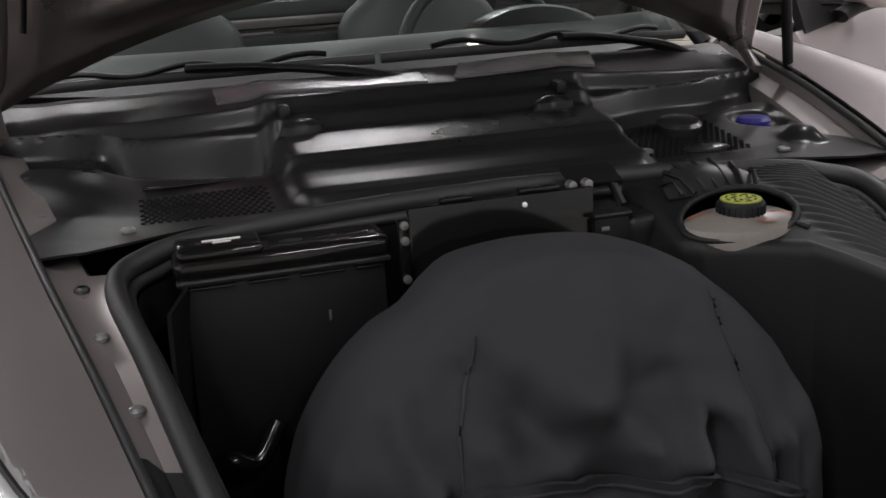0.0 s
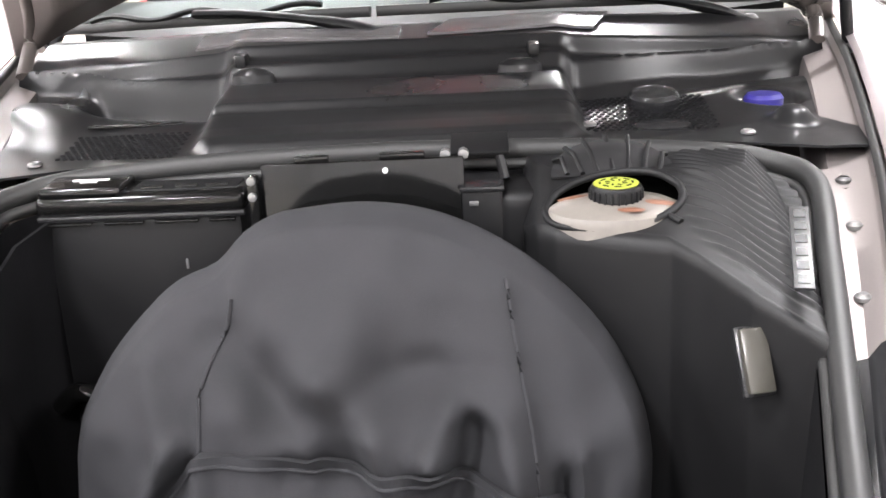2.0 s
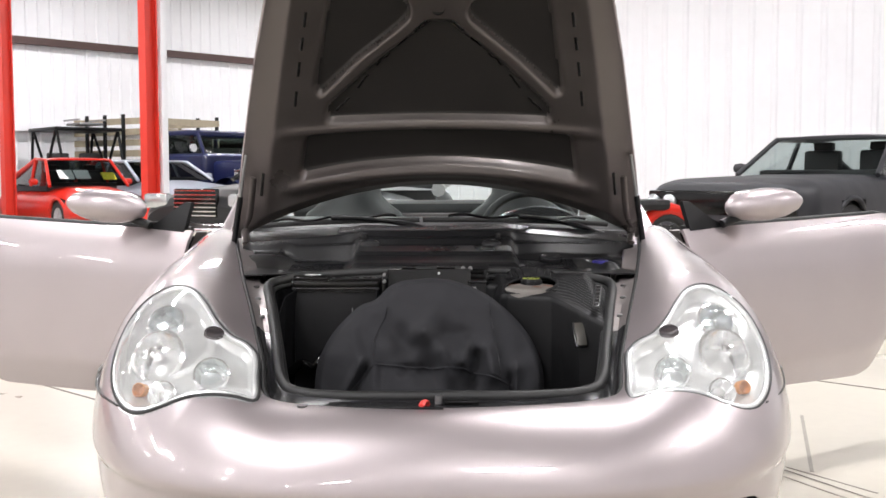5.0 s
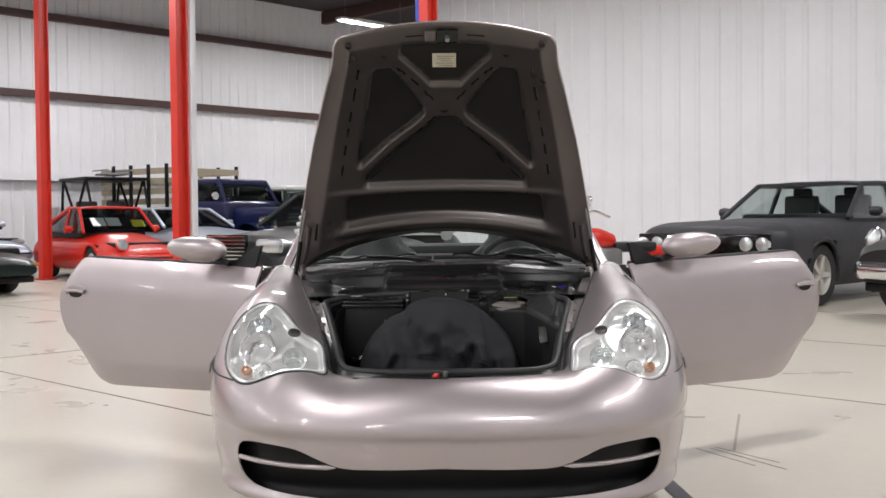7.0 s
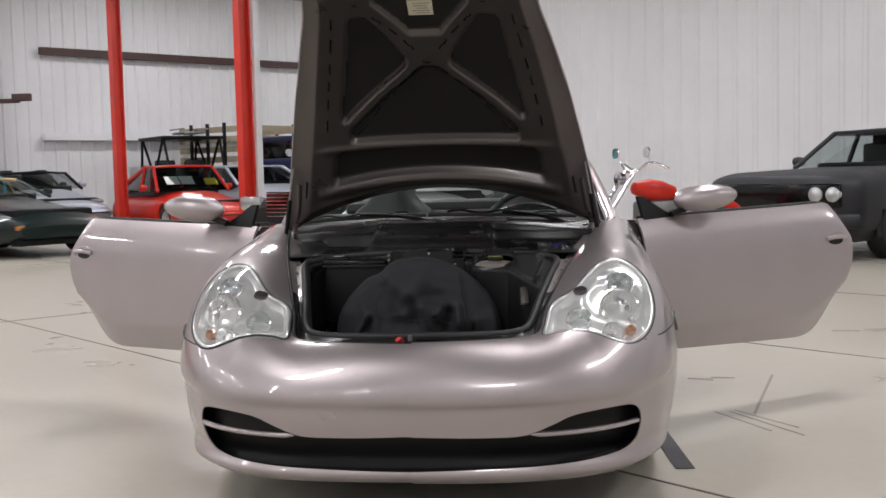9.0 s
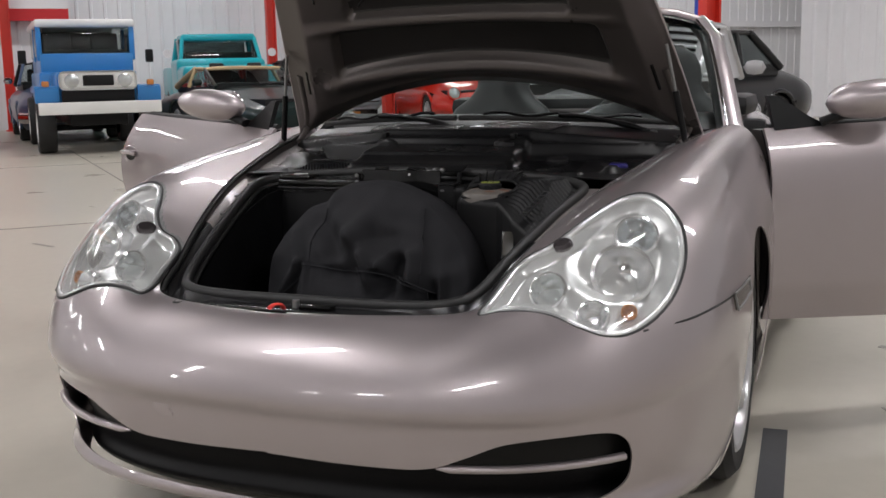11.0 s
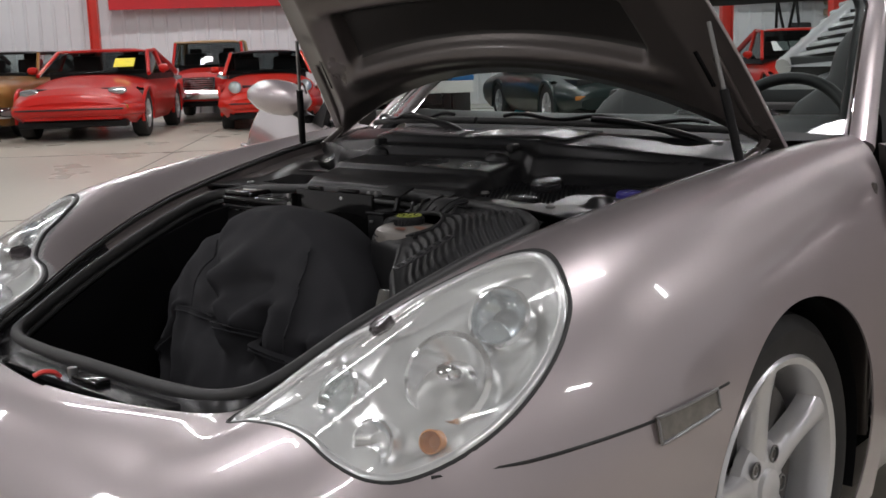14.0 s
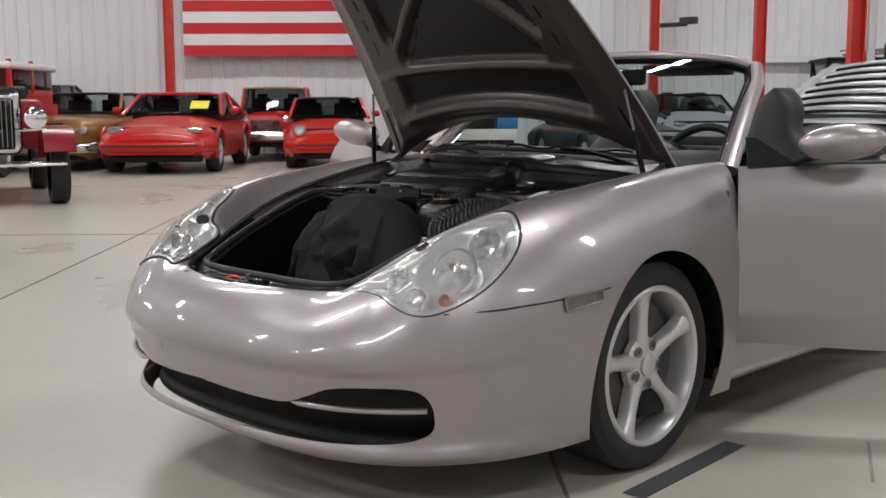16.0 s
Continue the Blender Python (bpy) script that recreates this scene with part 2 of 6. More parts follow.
def ribbed(length, height, pitch=0.3, rib=0.05):
    """A liner wall sheet of vertical ribs, along y, 0.12 m thick."""
    bm = bmesh.new()
    prof = [(-0.12, 0.0)]
    y = 0.0
    while y < length - pitch:
        prof += [(0, y), (0, y + pitch * 0.72), (0.022, y + pitch * 0.79), (0.022, y + pitch * 0.93), (0, y + pitch)]
        y += pitch
    prof += [(0, length), (-0.12, length)]
    lo = [bm.verts.new((a, b, 0)) for a, b in prof]
    hi = [bm.verts.new((a, b, height)) for a, b in prof]
    k = len(prof)
    for i in range(k):
        bm.faces.new((lo[i], lo[(i + 1) % k], hi[(i + 1) % k], hi[i]))
    bmesh.ops.recalc_face_normals(bm, faces=bm.faces)
    return bm


def structure(name, bm, material, label, m=None):
    ob = part(name, bm, material, None, label)
    if m:
        ob.matrix_basis = m
    return tagged(ob, category=name.split("_")[0], kind="structure")


def slab(c, s):
    return box(bmesh.new(), c, s)


floor = structure("floor", slab((15, 9, -0.15), (62, 62, 0.3)), FLOORM, "pale sealed concrete floor with saw-cut joints", HALL)
for k in range(0, 6):
    structure("floor_joint", slab((15, 3.5 + 2.8 * k, 0.0015), (60, 0.012, 0.003)), JOINT, "dark saw-cut joint in the concrete", HALL)
for k in range(3):
    structure("floor_joint", slab((4.55 + 5.85 * k, 9, 0.0016), (0.012, 60, 0.003)), JOINT, "dark saw-cut joint in the concrete", HALL)
wall_west = structure("wall_west", ribbed(47, WALL_H, 0.3), WALLM, "white ribbed metal liner wall", HALL @ pose(-0.35, -16, 0))
wall_north = structure("wall_north", slab((-0.12, 0, WALL_H / 2), (0.24, 20, WALL_H)), WALLM, "white end wall of the hall", HALL @ pose(10, 31, 0, 0, 0, -90))
wall_partition = structure("wall_partition", ribbed(30, WALL_H, 0.42), WALLM, "white ribbed partition wall", pose(-0.3, 21.5, 0, 0, 0, -44) @ pose(0, 0, 0, 0, 0, -90))
wall_south = structure("wall_south", slab((15, -16.2, WALL_H / 2), (62, 0.24, WALL_H)), WALLM, "white end wall behind the camera", HALL)
wall_east = structure("wall_east", slab((33, 9, WALL_H / 2), (0.24, 50, WALL_H)), WALLM, "white side wall behind the camera", HALL)
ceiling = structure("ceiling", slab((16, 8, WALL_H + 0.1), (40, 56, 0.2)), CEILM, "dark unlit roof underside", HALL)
# girts along the flag wall's far end, and roof purlins
for z in (2.2, 4.2, 6.1):
    structure("girt", slab((-0.2, 22, z), (0.14, 18, 0.17)), DARKSTEEL if z > 3 else WALLM, "dark red-brown steel girt along the wall", HALL)
for k in range(8):
    structure("purlin", slab((16, -12 + 6 * k, WALL_H - 0.2), (36, 0.2, 0.35)), DARKSTEEL, "dark steel roof purlin", HALL)


def column(x, y, w=0.18, h=WALL_H - 0.4):
    """A red I-section column on a base plate."""
    ob = thing("steel_column", "bright red painted steel I-section column", "column", pose(x, y, 0, 0, 0, -44), "columns of the hall", "structure")
    part("flange", boxed((0, -w / 2, h / 2), (w, 0.02, h)), REDSTEEL, ob)
    part("flange", boxed((0, w / 2, h / 2), (w, 0.02, h)), REDSTEEL, ob)
    part("web", boxed((0, 0, h / 2), (0.02, w - 0.02, h)), REDSTEEL, ob)
    part("base_plate", boxed((0, 0, 0.012), (w + 0.12, w + 0.12, 0.024), 0.004), REDSTEEL, ob)
    return ob


for x, y in ((-19.7, 11.9), (-11.7, 19.85), (-7.6, 17.2), (-4.07, 13.4), (-15.7, 15.9)):
    column(x, y)
column(-0.12, 7.0, 0.12)
downspout = tagged(part("downspout", boxed((0, 0, 3), (0.1, 0.1, 6), 0.02), WALLM, None), "white square downspout beside the red column", "pipe")
downspout.matrix_basis = pose(-3.88, 13.46, 0.6, 0, 0, -44)
blue_pipe = tagged(part("conduit_pipe", rod((0, 0, 0), (0, 0, 6.5), 0.035), mat("blue_pipe_paint", (0.02, 0.06, 0.4), 0.4), None), "blue painted vertical pipe beside the column", "pipe")
blue_pipe.matrix_basis = pose(-0.205, 7.02, 0)
arm = thing("column_bracket", "rust-brown steel bracket arm on the column", "bracket", pose(-11.7, 19.85, 0))
part("arm", boxed((0.45, 0.1, 2.95), (0.7, 0.07, 0.1), 0.01), DARKSTEEL, arm)
part("pad", boxed((0.85, 0.1, 3.02), (0.4, 0.16, 0.16), 0.01), DARKSTEEL, arm)

# the tube fixtures over the hall: a housing, two tubes and the lamp itself
def fixture(x, y):
    ob = thing("ceiling_light", "long white twin-tube fluorescent fixture", "lamp", HALL @ pose(x, y, WALL_H - 1.1), "tube fixtures of the hall")
    part("housing", boxed((0, 0, 0.05), (0.28, 2.44, 0.06), 0.01), WHITEP, ob)
    for s in (-0.07, 0.07):
        part("tube", rod((s, -1.18, 0), (s, 1.18, 0), 0.018, n=8), TUBE, ob, "glowing fluorescent tube")
    for s in (-1, 1):
        part("chain", rod((0, s, 0.06), (0, s, 0.75), 0.006, n=6), STEEL, ob)
    lamp = bpy.data.lights.new("tube_light", "AREA")
    lamp.shape, lamp.size, lamp.size_y, lamp.energy, lamp.color = "RECTANGLE", 0.26, 2.4, LAMP_POWER, (0.985, 0.965, 0.985)
    lo = new("tube_light", lamp)
    lo.matrix_basis = HALL @ pose(x, y, WALL_H - 1.14)


for i in range(5):
    for j in range(6):
        fixture(3.5 + 6.2 * i, -12.5 + 7.0 * j)

# the big striped flag on the wall
flag = thing("wall_flag", "large red and white striped flag hung on the wall", "flag", HALL @ pose(0.02, 0.55, 0))
CLOTHR = mat("flag_red_cloth", (0.55, 0.03, 0.035), 0.8, 0, 0.12, 1.5, fine=60)
CLOTHW = mat("flag_white_cloth", (0.78, 0.77, 0.78), 0.8, 0, 0.06, 1.5, fine=60)
for k in range(9):
    n = 60
    yy = np.linspace(0, 6.6, n)
    rows = [np.stack([0.05 + 0.02 * np.sin(yy * 2.1 + 0.6) + 0.012 * np.sin(yy * 5 + z), yy, np.full(n, z)], 1) for z in (2.28 + 0.255 * k, 2.28 + 0.255 * (k + 0.5), 2.28 + 0.255 * (k + 1))]
    part("stripe", shaded(thick(grid(np.array(rows)), 0.006)), CLOTHR if k % 2 == 0 else CLOTHW, flag)
# dark floor tape by the driver's wheel
tape = structure("floor_tape", slab((0, 0, 0.003), (0.07, 0.62, 0.002)), TAPE, "strip of dark tape on the concrete", pose(0.904, 1.02, 0, 0, 0, 3))

# faint scuffs and tyre marks on the floor
SCUFF = mat("floor_scuff", (0.30, 0.275, 0.235), 0.45, 0, 0.25, 8)
for k, (x, y, turn, length, wide) in enumerate(((1.27, 1.47, 25, 0.40, 0.010), (1.38, 1.51, 31, 0.39, 0.008), (1.24, 2.42, 70, 0.13, 0.035), (1.36, 2.45, 82, 0.12, 0.03), (1.49, 2.06, -17, 0.95, 0.014), (2.44, 4.03, 88, 0.18, 0.03), (1.36, 1.43, 26, 0.5, 0.008), (-3.9, 3.6, 70, 0.25, 0.03))):
    structure("floor_scuff", slab((0, 0, 0.001 + 0.0002 * k), (wide, length, 0.0012)), SCUFF, "faint dark scuff on the concrete", pose(x, y, 0, 0, 0, turn))

# ---- the car: nose towards -y, centre line at x = 0 ----
car = thing("convertible_car", "lilac-silver two-door convertible sports car with open hood and doors", "car")

# body skin: for each station u round the plan, a profile w from sill (-1) over the widest line (0) to the shut line (1)
U_ = np.linspace(0, 1, 400)
_th = np.linspace(0, math.pi / 2, 1500)
_bx = 0.872 * np.sin(_th) ** (2 / 2.9)
_by = 0.75 - 0.85 * np.cos(_th) ** (2 / 2.9)
_bx = np.append(_bx, np.linspace(0.872, 0.862, 200)[1:])
_by = np.append(_by, np.linspace(0.75, 1.37, 200)[1:])
_arc = np.append(0, np.cumsum(np.hypot(np.diff(_bx), np.diff(_by))))
_arc /= _arc[-1]
EU = [0, 0.1, 0.185, 0.30, 0.40, 0.50, 0.60, 0.72, 0.86, 0.95, 1.0]
EX = [0, 0.20, 0.397, 0.415, 0.45, 0.494, 0.53, 0.575, 0.622, 0.665, 0.70]
EY = [0.028, 0.05, 0.108, 0.24, 0.36, 0.524, 0.66, 0.86, 1.08, 1.32, 1.46]
EZ = [0.583, 0.585, 0.587, 0.65, 0.705, 0.762, 0.795, 0.83, 0.862, 0.885, 0.892]

# the shut line's corners are rounded, so that the nose stays one smooth surface
_u = np.linspace(-0.2, 1.2, 561)
_ker = np.convolve(np.ones(25), np.ones(25)) / 625.0


def _soft(values, odd=False):
    v = np.interp(np.abs(_u), EU, values)
    v = np.where(_u < 0, -v if odd else v, v)
    v = np.where(_u > 1, v + (_u - 1) * (values[-1] - values[-2]) / (EU[-1] - EU[-2]), v)
    return np.convolve(v, _ker, "same")[80:481]


EX, EY, EZ = _soft(EX, True), _soft(EY), _soft(EZ)
EU = np.linspace(0, 1, 401)


def skin(u, w):
    """The body's outer surface, right half."""
    u, w = np.clip(u, 0, 1), np.clip(w, -1, 1)
    bx, by = np.interp(u, _arc, _bx), np.interp(u, _arc, _by)
    ex, ey, ez = np.interp(u, EU, EX), np.interp(u, EU, EY), np.interp(u, EU, EZ)
    zb = np.interp(u, [0, 0.3, 0.5, 0.7, 1], [0.435, 0.44, 0.47, 0.52, 0.54])
    up = np.clip(w, 0, 1) * math.pi / 2
    m = np.interp(u, [0, 0.12, 0.3, 0.4, 0.6, 1], [1.6, 1.58, 1.62, 1.95, 2.2, 2.3])
    h = 1 - np.cos(up) ** (2 / m)
    v = np.sin(up) ** (2 / m)
    crest = np.interp(u, [0, 0.16, 0.3, 0.42, 0.56, 0.75, 1], [0, 0.0, 0.02, 0.06, 0.065, 0.045, 0.02])
    dn = np.clip(-w, 0, 1)
    tuck = np.interp(u, [0, 0.4, 0.6, 1], [0.075, 0.075, 0.05, 0.03])
    # the face under the bumper's shoulder lies a little back, with a lip along its foot
    front_u = np.interp(u, [0, 0.42, 0.58], [1, 1, 0])
    inward = tuck * dn ** 2.2 + 0.016 * front_u / (1 + np.exp(-(dn - 0.085) / 0.022)) * np.clip(dn / 0.05, 0, 1) - 0.034 * np.exp(-((dn - 0.9) / 0.10) ** 2) * front_u
    zl = 0.165
    nx, ny = bx * 0.75, by - 0.75
    ln = np.maximum(np.hypot(nx, np.minimum(ny, 0)), 1e-6)
    x = bx + (ex - bx) * h - inward * nx / ln
    y = by + (ey - by) * h - inward * np.minimum(ny, 0) / ln
    z = zb + (ez - zb) * v + crest * np.sin(math.pi * np.clip(h, 0, 1) ** 0.8) - dn * (zb - zl)
    return np.stack([x, y, z], -1)


def cut_skin(us, ws, holes):
    """The skin over a net of (u, w), with holes (functions of points, negative inside) cut to their outline."""
    g = np.stack(np.meshgrid(us, ws, indexing="ij"), -1)
    du, dw = us[1] - us[0], ws[1] - ws[0]
    keep = np.ones((len(us) - 1, len(ws) - 1), bool)
    for f in holes:
        for _ in range(3):
            p = skin(g[..., 0], g[..., 1])
            d = f(p)
            e = 1e-4
            gu = (f(skin(g[..., 0] + e, g[..., 1])) - d) / e
            gw = (f(skin(g[..., 0], g[..., 1] + e)) - d) / e
            lim = 0.62 * (np.abs(gu) * du + np.abs(gw) * dw)
            near = np.abs(d) < np.minimum(lim, 0.03)
            q = (gu * du) ** 2 + (gw * dw) ** 2 + 1e-12
            g[..., 0] -= np.where(near, d * gu * du * du / q, 0)
            g[..., 1] -= np.where(near, d * gw * dw * dw / q, 0)
        d = f(skin(g[..., 0], g[..., 1]))
        d = np.where(np.abs(d) < 1e-4, 0, d)
        s = d[:-1, :-1] + d[1:, :-1] + d[:-1, 1:] + d[1:, 1:]
        keep &= s > 0
    return skin(g[..., 0], g[..., 1]), keep


def poly_sdf(poly, a, b):
    """Signed distance to a closed outline, negative inside."""
    d = np.full(a.shape, 1e9)
    inside = np.zeros(a.shape, bool)
    n = len(poly)
    for i in range(n):
        x0, y0 = poly[i]
        x1, y1 = poly[(i + 1) % n]
        dx, dy = x1 - x0, y1 - y0
        t = np.clip(((a - x0) * dx + (b - y0) * dy) / (dx * dx + dy * dy + 1e-12), 0, 1)
        d = np.minimum(d, np.hypot(a - x0 - t * dx, b - y0 - t * dy))
        cross = ((y0 > b) != (y1 > b)) & (a < (x1 - x0) * (b - y0) / (y1 - y0 + 1e-12) + x0)
        inside ^= cross
    return np.where(inside, -d, d)


# the lamp's outline over x and q = z + 0.45 y
LAMP_KEYS = [(0.402, 0.634), (0.411, 0.705), (0.424, 0.775), (0.452, 0.812), (0.492, 0.834), (0.53, 0.880), (0.57, 0.945), (0.615, 1.0), (0.665, 1.014), (0.712, 0.982), (0.750, 0.924), (0.768, 0.84), (0.763, 0.75), (0.738, 0.678), (0.698, 0.628), (0.655, 0.612), (0.607, 0.622), (0.552, 0.643), (0.502, 0.648), (0.451, 0.642)]
LAMP = spline(LAMP_KEYS, 100, True)
WX, WY, WZ, WR = 0.80, 0.941, 0.317, 0.317
ARCH = 0.348


def lamp_hole(p):
    return np.where(p[..., 1] < 0.75, poly_sdf(LAMP, p[..., 0], p[..., 2] + 0.45 * p[..., 1]), 1.0)


def arch_hole(p):
    return np.hypot(p[..., 1] - WY, p[..., 2] - WZ) - ARCH


MOUTH = spline([(-0.3, 0.213), (0.3, 0.213), (0.58, 0.224), (0.675, 0.25), (0.700, 0.31), (0.690, 0.365), (0.64, 0.383), (0.50, 0.374), (0.42, 0.345), (0.34, 0.318), (0.2, 0.314), (-0.3, 0.314)], 90, True)


def mouth_hole(p):
    return np.where(p[..., 1] < 0.5, poly_sdf(MOUTH, p[..., 0], p[..., 2]), 1.0)


def skin_part(name, us, ws, holes, side, label=""):
    p, keep = cut_skin(us, ws, holes)
    bm = grid(p, keep)
    if side < 0:
        mirrored(bm)
    else:
        bmesh.ops.reverse_faces(bm, faces=bm.faces)
    bm.normal_update()
    bmesh.ops.solidify(bm, geom=bm.faces, thickness=0.004)
    return part(name, shaded(bm, 50), PAINT, car, label)


for side in (1, -1):
    skin_part("body_panel", np.linspace(0, 1, 210), np.concatenate([np.linspace(-1, 0, 60), np.linspace(0, 1, 80)[1:]]), [lamp_hole, arch_hole, mouth_hole], side, "lilac-silver bumper and wing")


def lamp_point(a, q, drop=0.0):
    """A point of the skin over (x, q) of the lamp, sunk by drop, and the outward normal."""
    u, w = 0.42, 0.55
    e = 1e-3
    for _ in range(25):
        p, pu, pw = (skin(np.array(i), np.array(j)) for i, j in ((u, w), (u + e, w), (u, w + e)))
        J = np.array([[pu[0] - p[0], pw[0] - p[0]], [pu[2] - p[2] + 0.45 * (pu[1] - p[1]), pw[2] - p[2] + 0.45 * (pw[1] - p[1])]]) / e
        r = np.array([a - p[0], q - p[2] - 0.45 * p[1]])
        st = np.linalg.solve(J.T @ J + 1e-4 * np.eye(2), J.T @ r)
        u, w = float(np.clip(u + np.clip(st[0], -0.05, 0.05), 0.02, 0.98)), float(np.clip(w + np.clip(st[1], -0.1, 0.1), 0.02, 0.985))
    p, pu, pw = (skin(np.array(i), np.array(j)) for i, j in ((u, w), (u + e, w), (u, w + e)))
    n = np.cross(pu - p, pw - p)
    n /= np.linalg.norm(n)
    if n[1] > 0:
        n = -n
    return Vector(p - n * drop), Vector(n)


def frame_at(a, q, drop=0.0):
    """A pose on the lamp, z along the outward normal leaned towards the front."""
    p, n = lamp_point(a, q, drop)
    d = (n + Vector((0, -0.9, 0.0))).normalized()
    return Matrix.Translation(p) @ d.to_track_quat("Z", "Y").to_matrix().to_4x4()


def flip(bm, side):
    return mirrored(bm) if side < 0 else bm


NET_U, NET_W = (a.ravel() for a in np.meshgrid(np.linspace(0.3, 0.8, 400), np.linspace(0.02, 0.5, 200), indexing="ij"))
NET = skin(NET_U, NET_W)
MARK_U, MARK_W = (a.ravel() for a in np.meshgrid(np.linspace(0.45, 0.8, 300), np.linspace(-0.3, 0.45, 300), indexing="ij"))
MARK_NET = skin(MARK_U, MARK_W)
us, ws = np.linspace(0.15, 0.75, 130), np.linspace(0.02, 1, 100)
for side in (1, -1):
    lamp = part("headlight", flip(shaded(tube([lamp_point(*k)[0] for k in LAMP], 0.0045, 8, True)), side), RUBBER, car, "clear teardrop headlight with black gasket")
    p, keep = cut_skin(us, ws, [lambda q: -lamp_hole(q)])
    part("lens", flip(shaded(grid(p, keep)), side), LENS, lamp, "clear plastic lens").visible_shadow = False
    inset = LAMP + (np.array([0.6, 0.8]) - LAMP) * 0.035
    part("rim", flip(tube([lamp_point(*k, 0.004)[0] for k in inset], 0.0075, 8, True), side), LAMPPLAST, lamp, "pale grey stepped rim")
    # liner: the skin sunk inside, deepest under the round part
    g = np.stack(np.meshgrid(us, ws, indexing="ij"), -1)
    pp = skin(g[..., 0], g[..., 1])
    sd = -lamp_hole(pp)
    depth = 0.055 * np.clip((sd - 0.006) / 0.035, 0, 1) ** 0.7
    deep = depth + 0.018 * np.clip((0.115 - np.hypot(pp[..., 0] - 0.655, pp[..., 2] + 0.45 * pp[..., 1] - 0.82)) / 0.03, 0, 1)
    sunk = pp - np.stack([0.25 * deep, -0.85 * deep, 0.45 * deep], -1)
    keep = (sd[:-1, :-1] > -0.012) & (sd[1:, 1:] > -0.012) & (sd[1:, :-1] > -0.012) & (sd[:-1, 1:] > -0.012)
    part("liner", flip(shaded(grid(sunk, keep)), side), LAMPPLAST, lamp, "pale grey lamp liner")
    ring = [(0.064, -0.045), (0.066, 0.0), (0.058, 0.004), (0.05, -0.012), (0.03, -0.032), (0.0, -0.036)]
    small = [(r * 0.72, h * 0.72) for r, h in ring]
    part("reflector", flip(lathe(small, 28, frame_at(0.672, 0.915, 0.035)), side), REFLECT, lamp, "dipped beam bowl")
    part("projector", flip(lathe([(0.036, -0.02), (0.036, 0.006), (0.031, 0.012), (0.022, 0.02), (0.01, 0.025), (0, 0.026)], 24, frame_at(0.672, 0.915, 0.038)), side), glass("projector_glass_%d" % side, (0.8, 0.84, 0.86), 0.02, 1.7), lamp, "round grey glass projector")
    part("reflector", flip(lathe(ring, 30, frame_at(0.672, 0.80, 0.045)), side), REFLECT, lamp, "bright round main reflector")
    part("bulb", flip(lathe([(0.012, -0.03), (0.014, 0.0), (0.01, 0.012), (0, 0.014)], 16, frame_at(0.672, 0.80, 0.03)), side), CHROME, lamp)
    part("reflector", flip(lathe([(r * 0.62, h * 0.62) for r, h in ring], 26, frame_at(0.512, 0.735, 0.03)), side), REFLECT, lamp, "fog lamp bowl")
    part("fog_lens", flip(lathe([(0.026, -0.01), (0.025, 0.008), (0.018, 0.016), (0.008, 0.02), (0, 0.021)], 22, frame_at(0.517, 0.738, 0.032)), side), glass("fog_glass_%d" % side, (0.85, 0.88, 0.88), 0.03, 1.6), lamp)
    part("indicator", flip(lathe([(r * 0.25, h * 0.42) for r, h in ring], 20, frame_at(0.70, 0.692, 0.03)), side), AMBER, lamp, "amber indicator reflector")
    part("marker_bowl", flip(lathe([(r * 0.5, h * 0.5) for r, h in ring], 20, frame_at(0.63, 0.672, 0.03)), side), REFLECT, lamp)
    part("washer_cap", flip(lathe([(0.024, -0.006), (0.024, 0.004), (0.02, 0.008), (0.0, 0.010)], 22, Matrix.Translation(lamp_point(0.527, 0.835)[0]) @ lamp_point(0.527, 0.835)[1].to_track_quat("Z", "Y").to_matrix().to_4x4() @ Matrix.Diagonal((1.0, 0.8, 1, 1))), side), mat("washer_dark_%d" % side, (0.09, 0.08, 0.085), 0.18, 0.6), lamp, "dark oval washer jet cap")
    # bumper seam, from the lamp's outer edge back to the wheel arch, and the side marker on it
    seam = []
    for y in np.linspace(0.16, 0.66, 26):
        zz = 0.572 + 0.02 * (y - 0.24) / 0.4
        i = int(np.argmin(np.abs(NET[:, 1] - y) + np.abs(NET[:, 2] - zz)))
        seam.append((y, zz, NET_U[i], NET_W[i]))
    pts = [skin(np.array(u), np.array(w)) + np.array([0.003, -0.002, 0.0]) for _, _, u, w in seam]
    pts = spline([tuple(q) for q in pts[::5]], 40)
    part("bumper_seam", flip(tube(pts, 0.0028, 6), side), RUBBER, car, "dark joint between bumper and wing")
    pad = []
    for y in np.linspace(0.47, 0.615, 20):
        top = 0.577 + 0.02 * (y - 0.24) / 0.4
        low = top - 0.037 + 0.006 * (y - 0.465) / 0.13
        row = []
        for z in np.linspace(top, low, 7):
            i = int(np.argmin(np.abs(MARK_NET[:, 1] - y) + np.abs(MARK_NET[:, 2] - z)))
            row.append(MARK_NET[i] * np.array([1, 0, 0]) + np.array([0.0095, y, z]))
        pad.append(row)
    pad = np.array(pad)
    pad[1:-1, :, 0] = (pad[:-2, :, 0] + pad[1:-1, :, 0] + pad[2:, :, 0]) / 3
    loop_ = np.concatenate([pad[:, 0], pad[-1, 1:], pad[::-1, -1][1:], pad[0, ::-1][1:-1]])
    mk = part("side_marker", flip(shaded(thick(grid(pad), 0.005)), side), MARKER, car, "clear side marker lamp in a grey frame")
    part("marker_frame", flip(tube(loop_ + np.array([0.001, 0, 0]), 0.0026, 6, True), side), STEEL, mk)


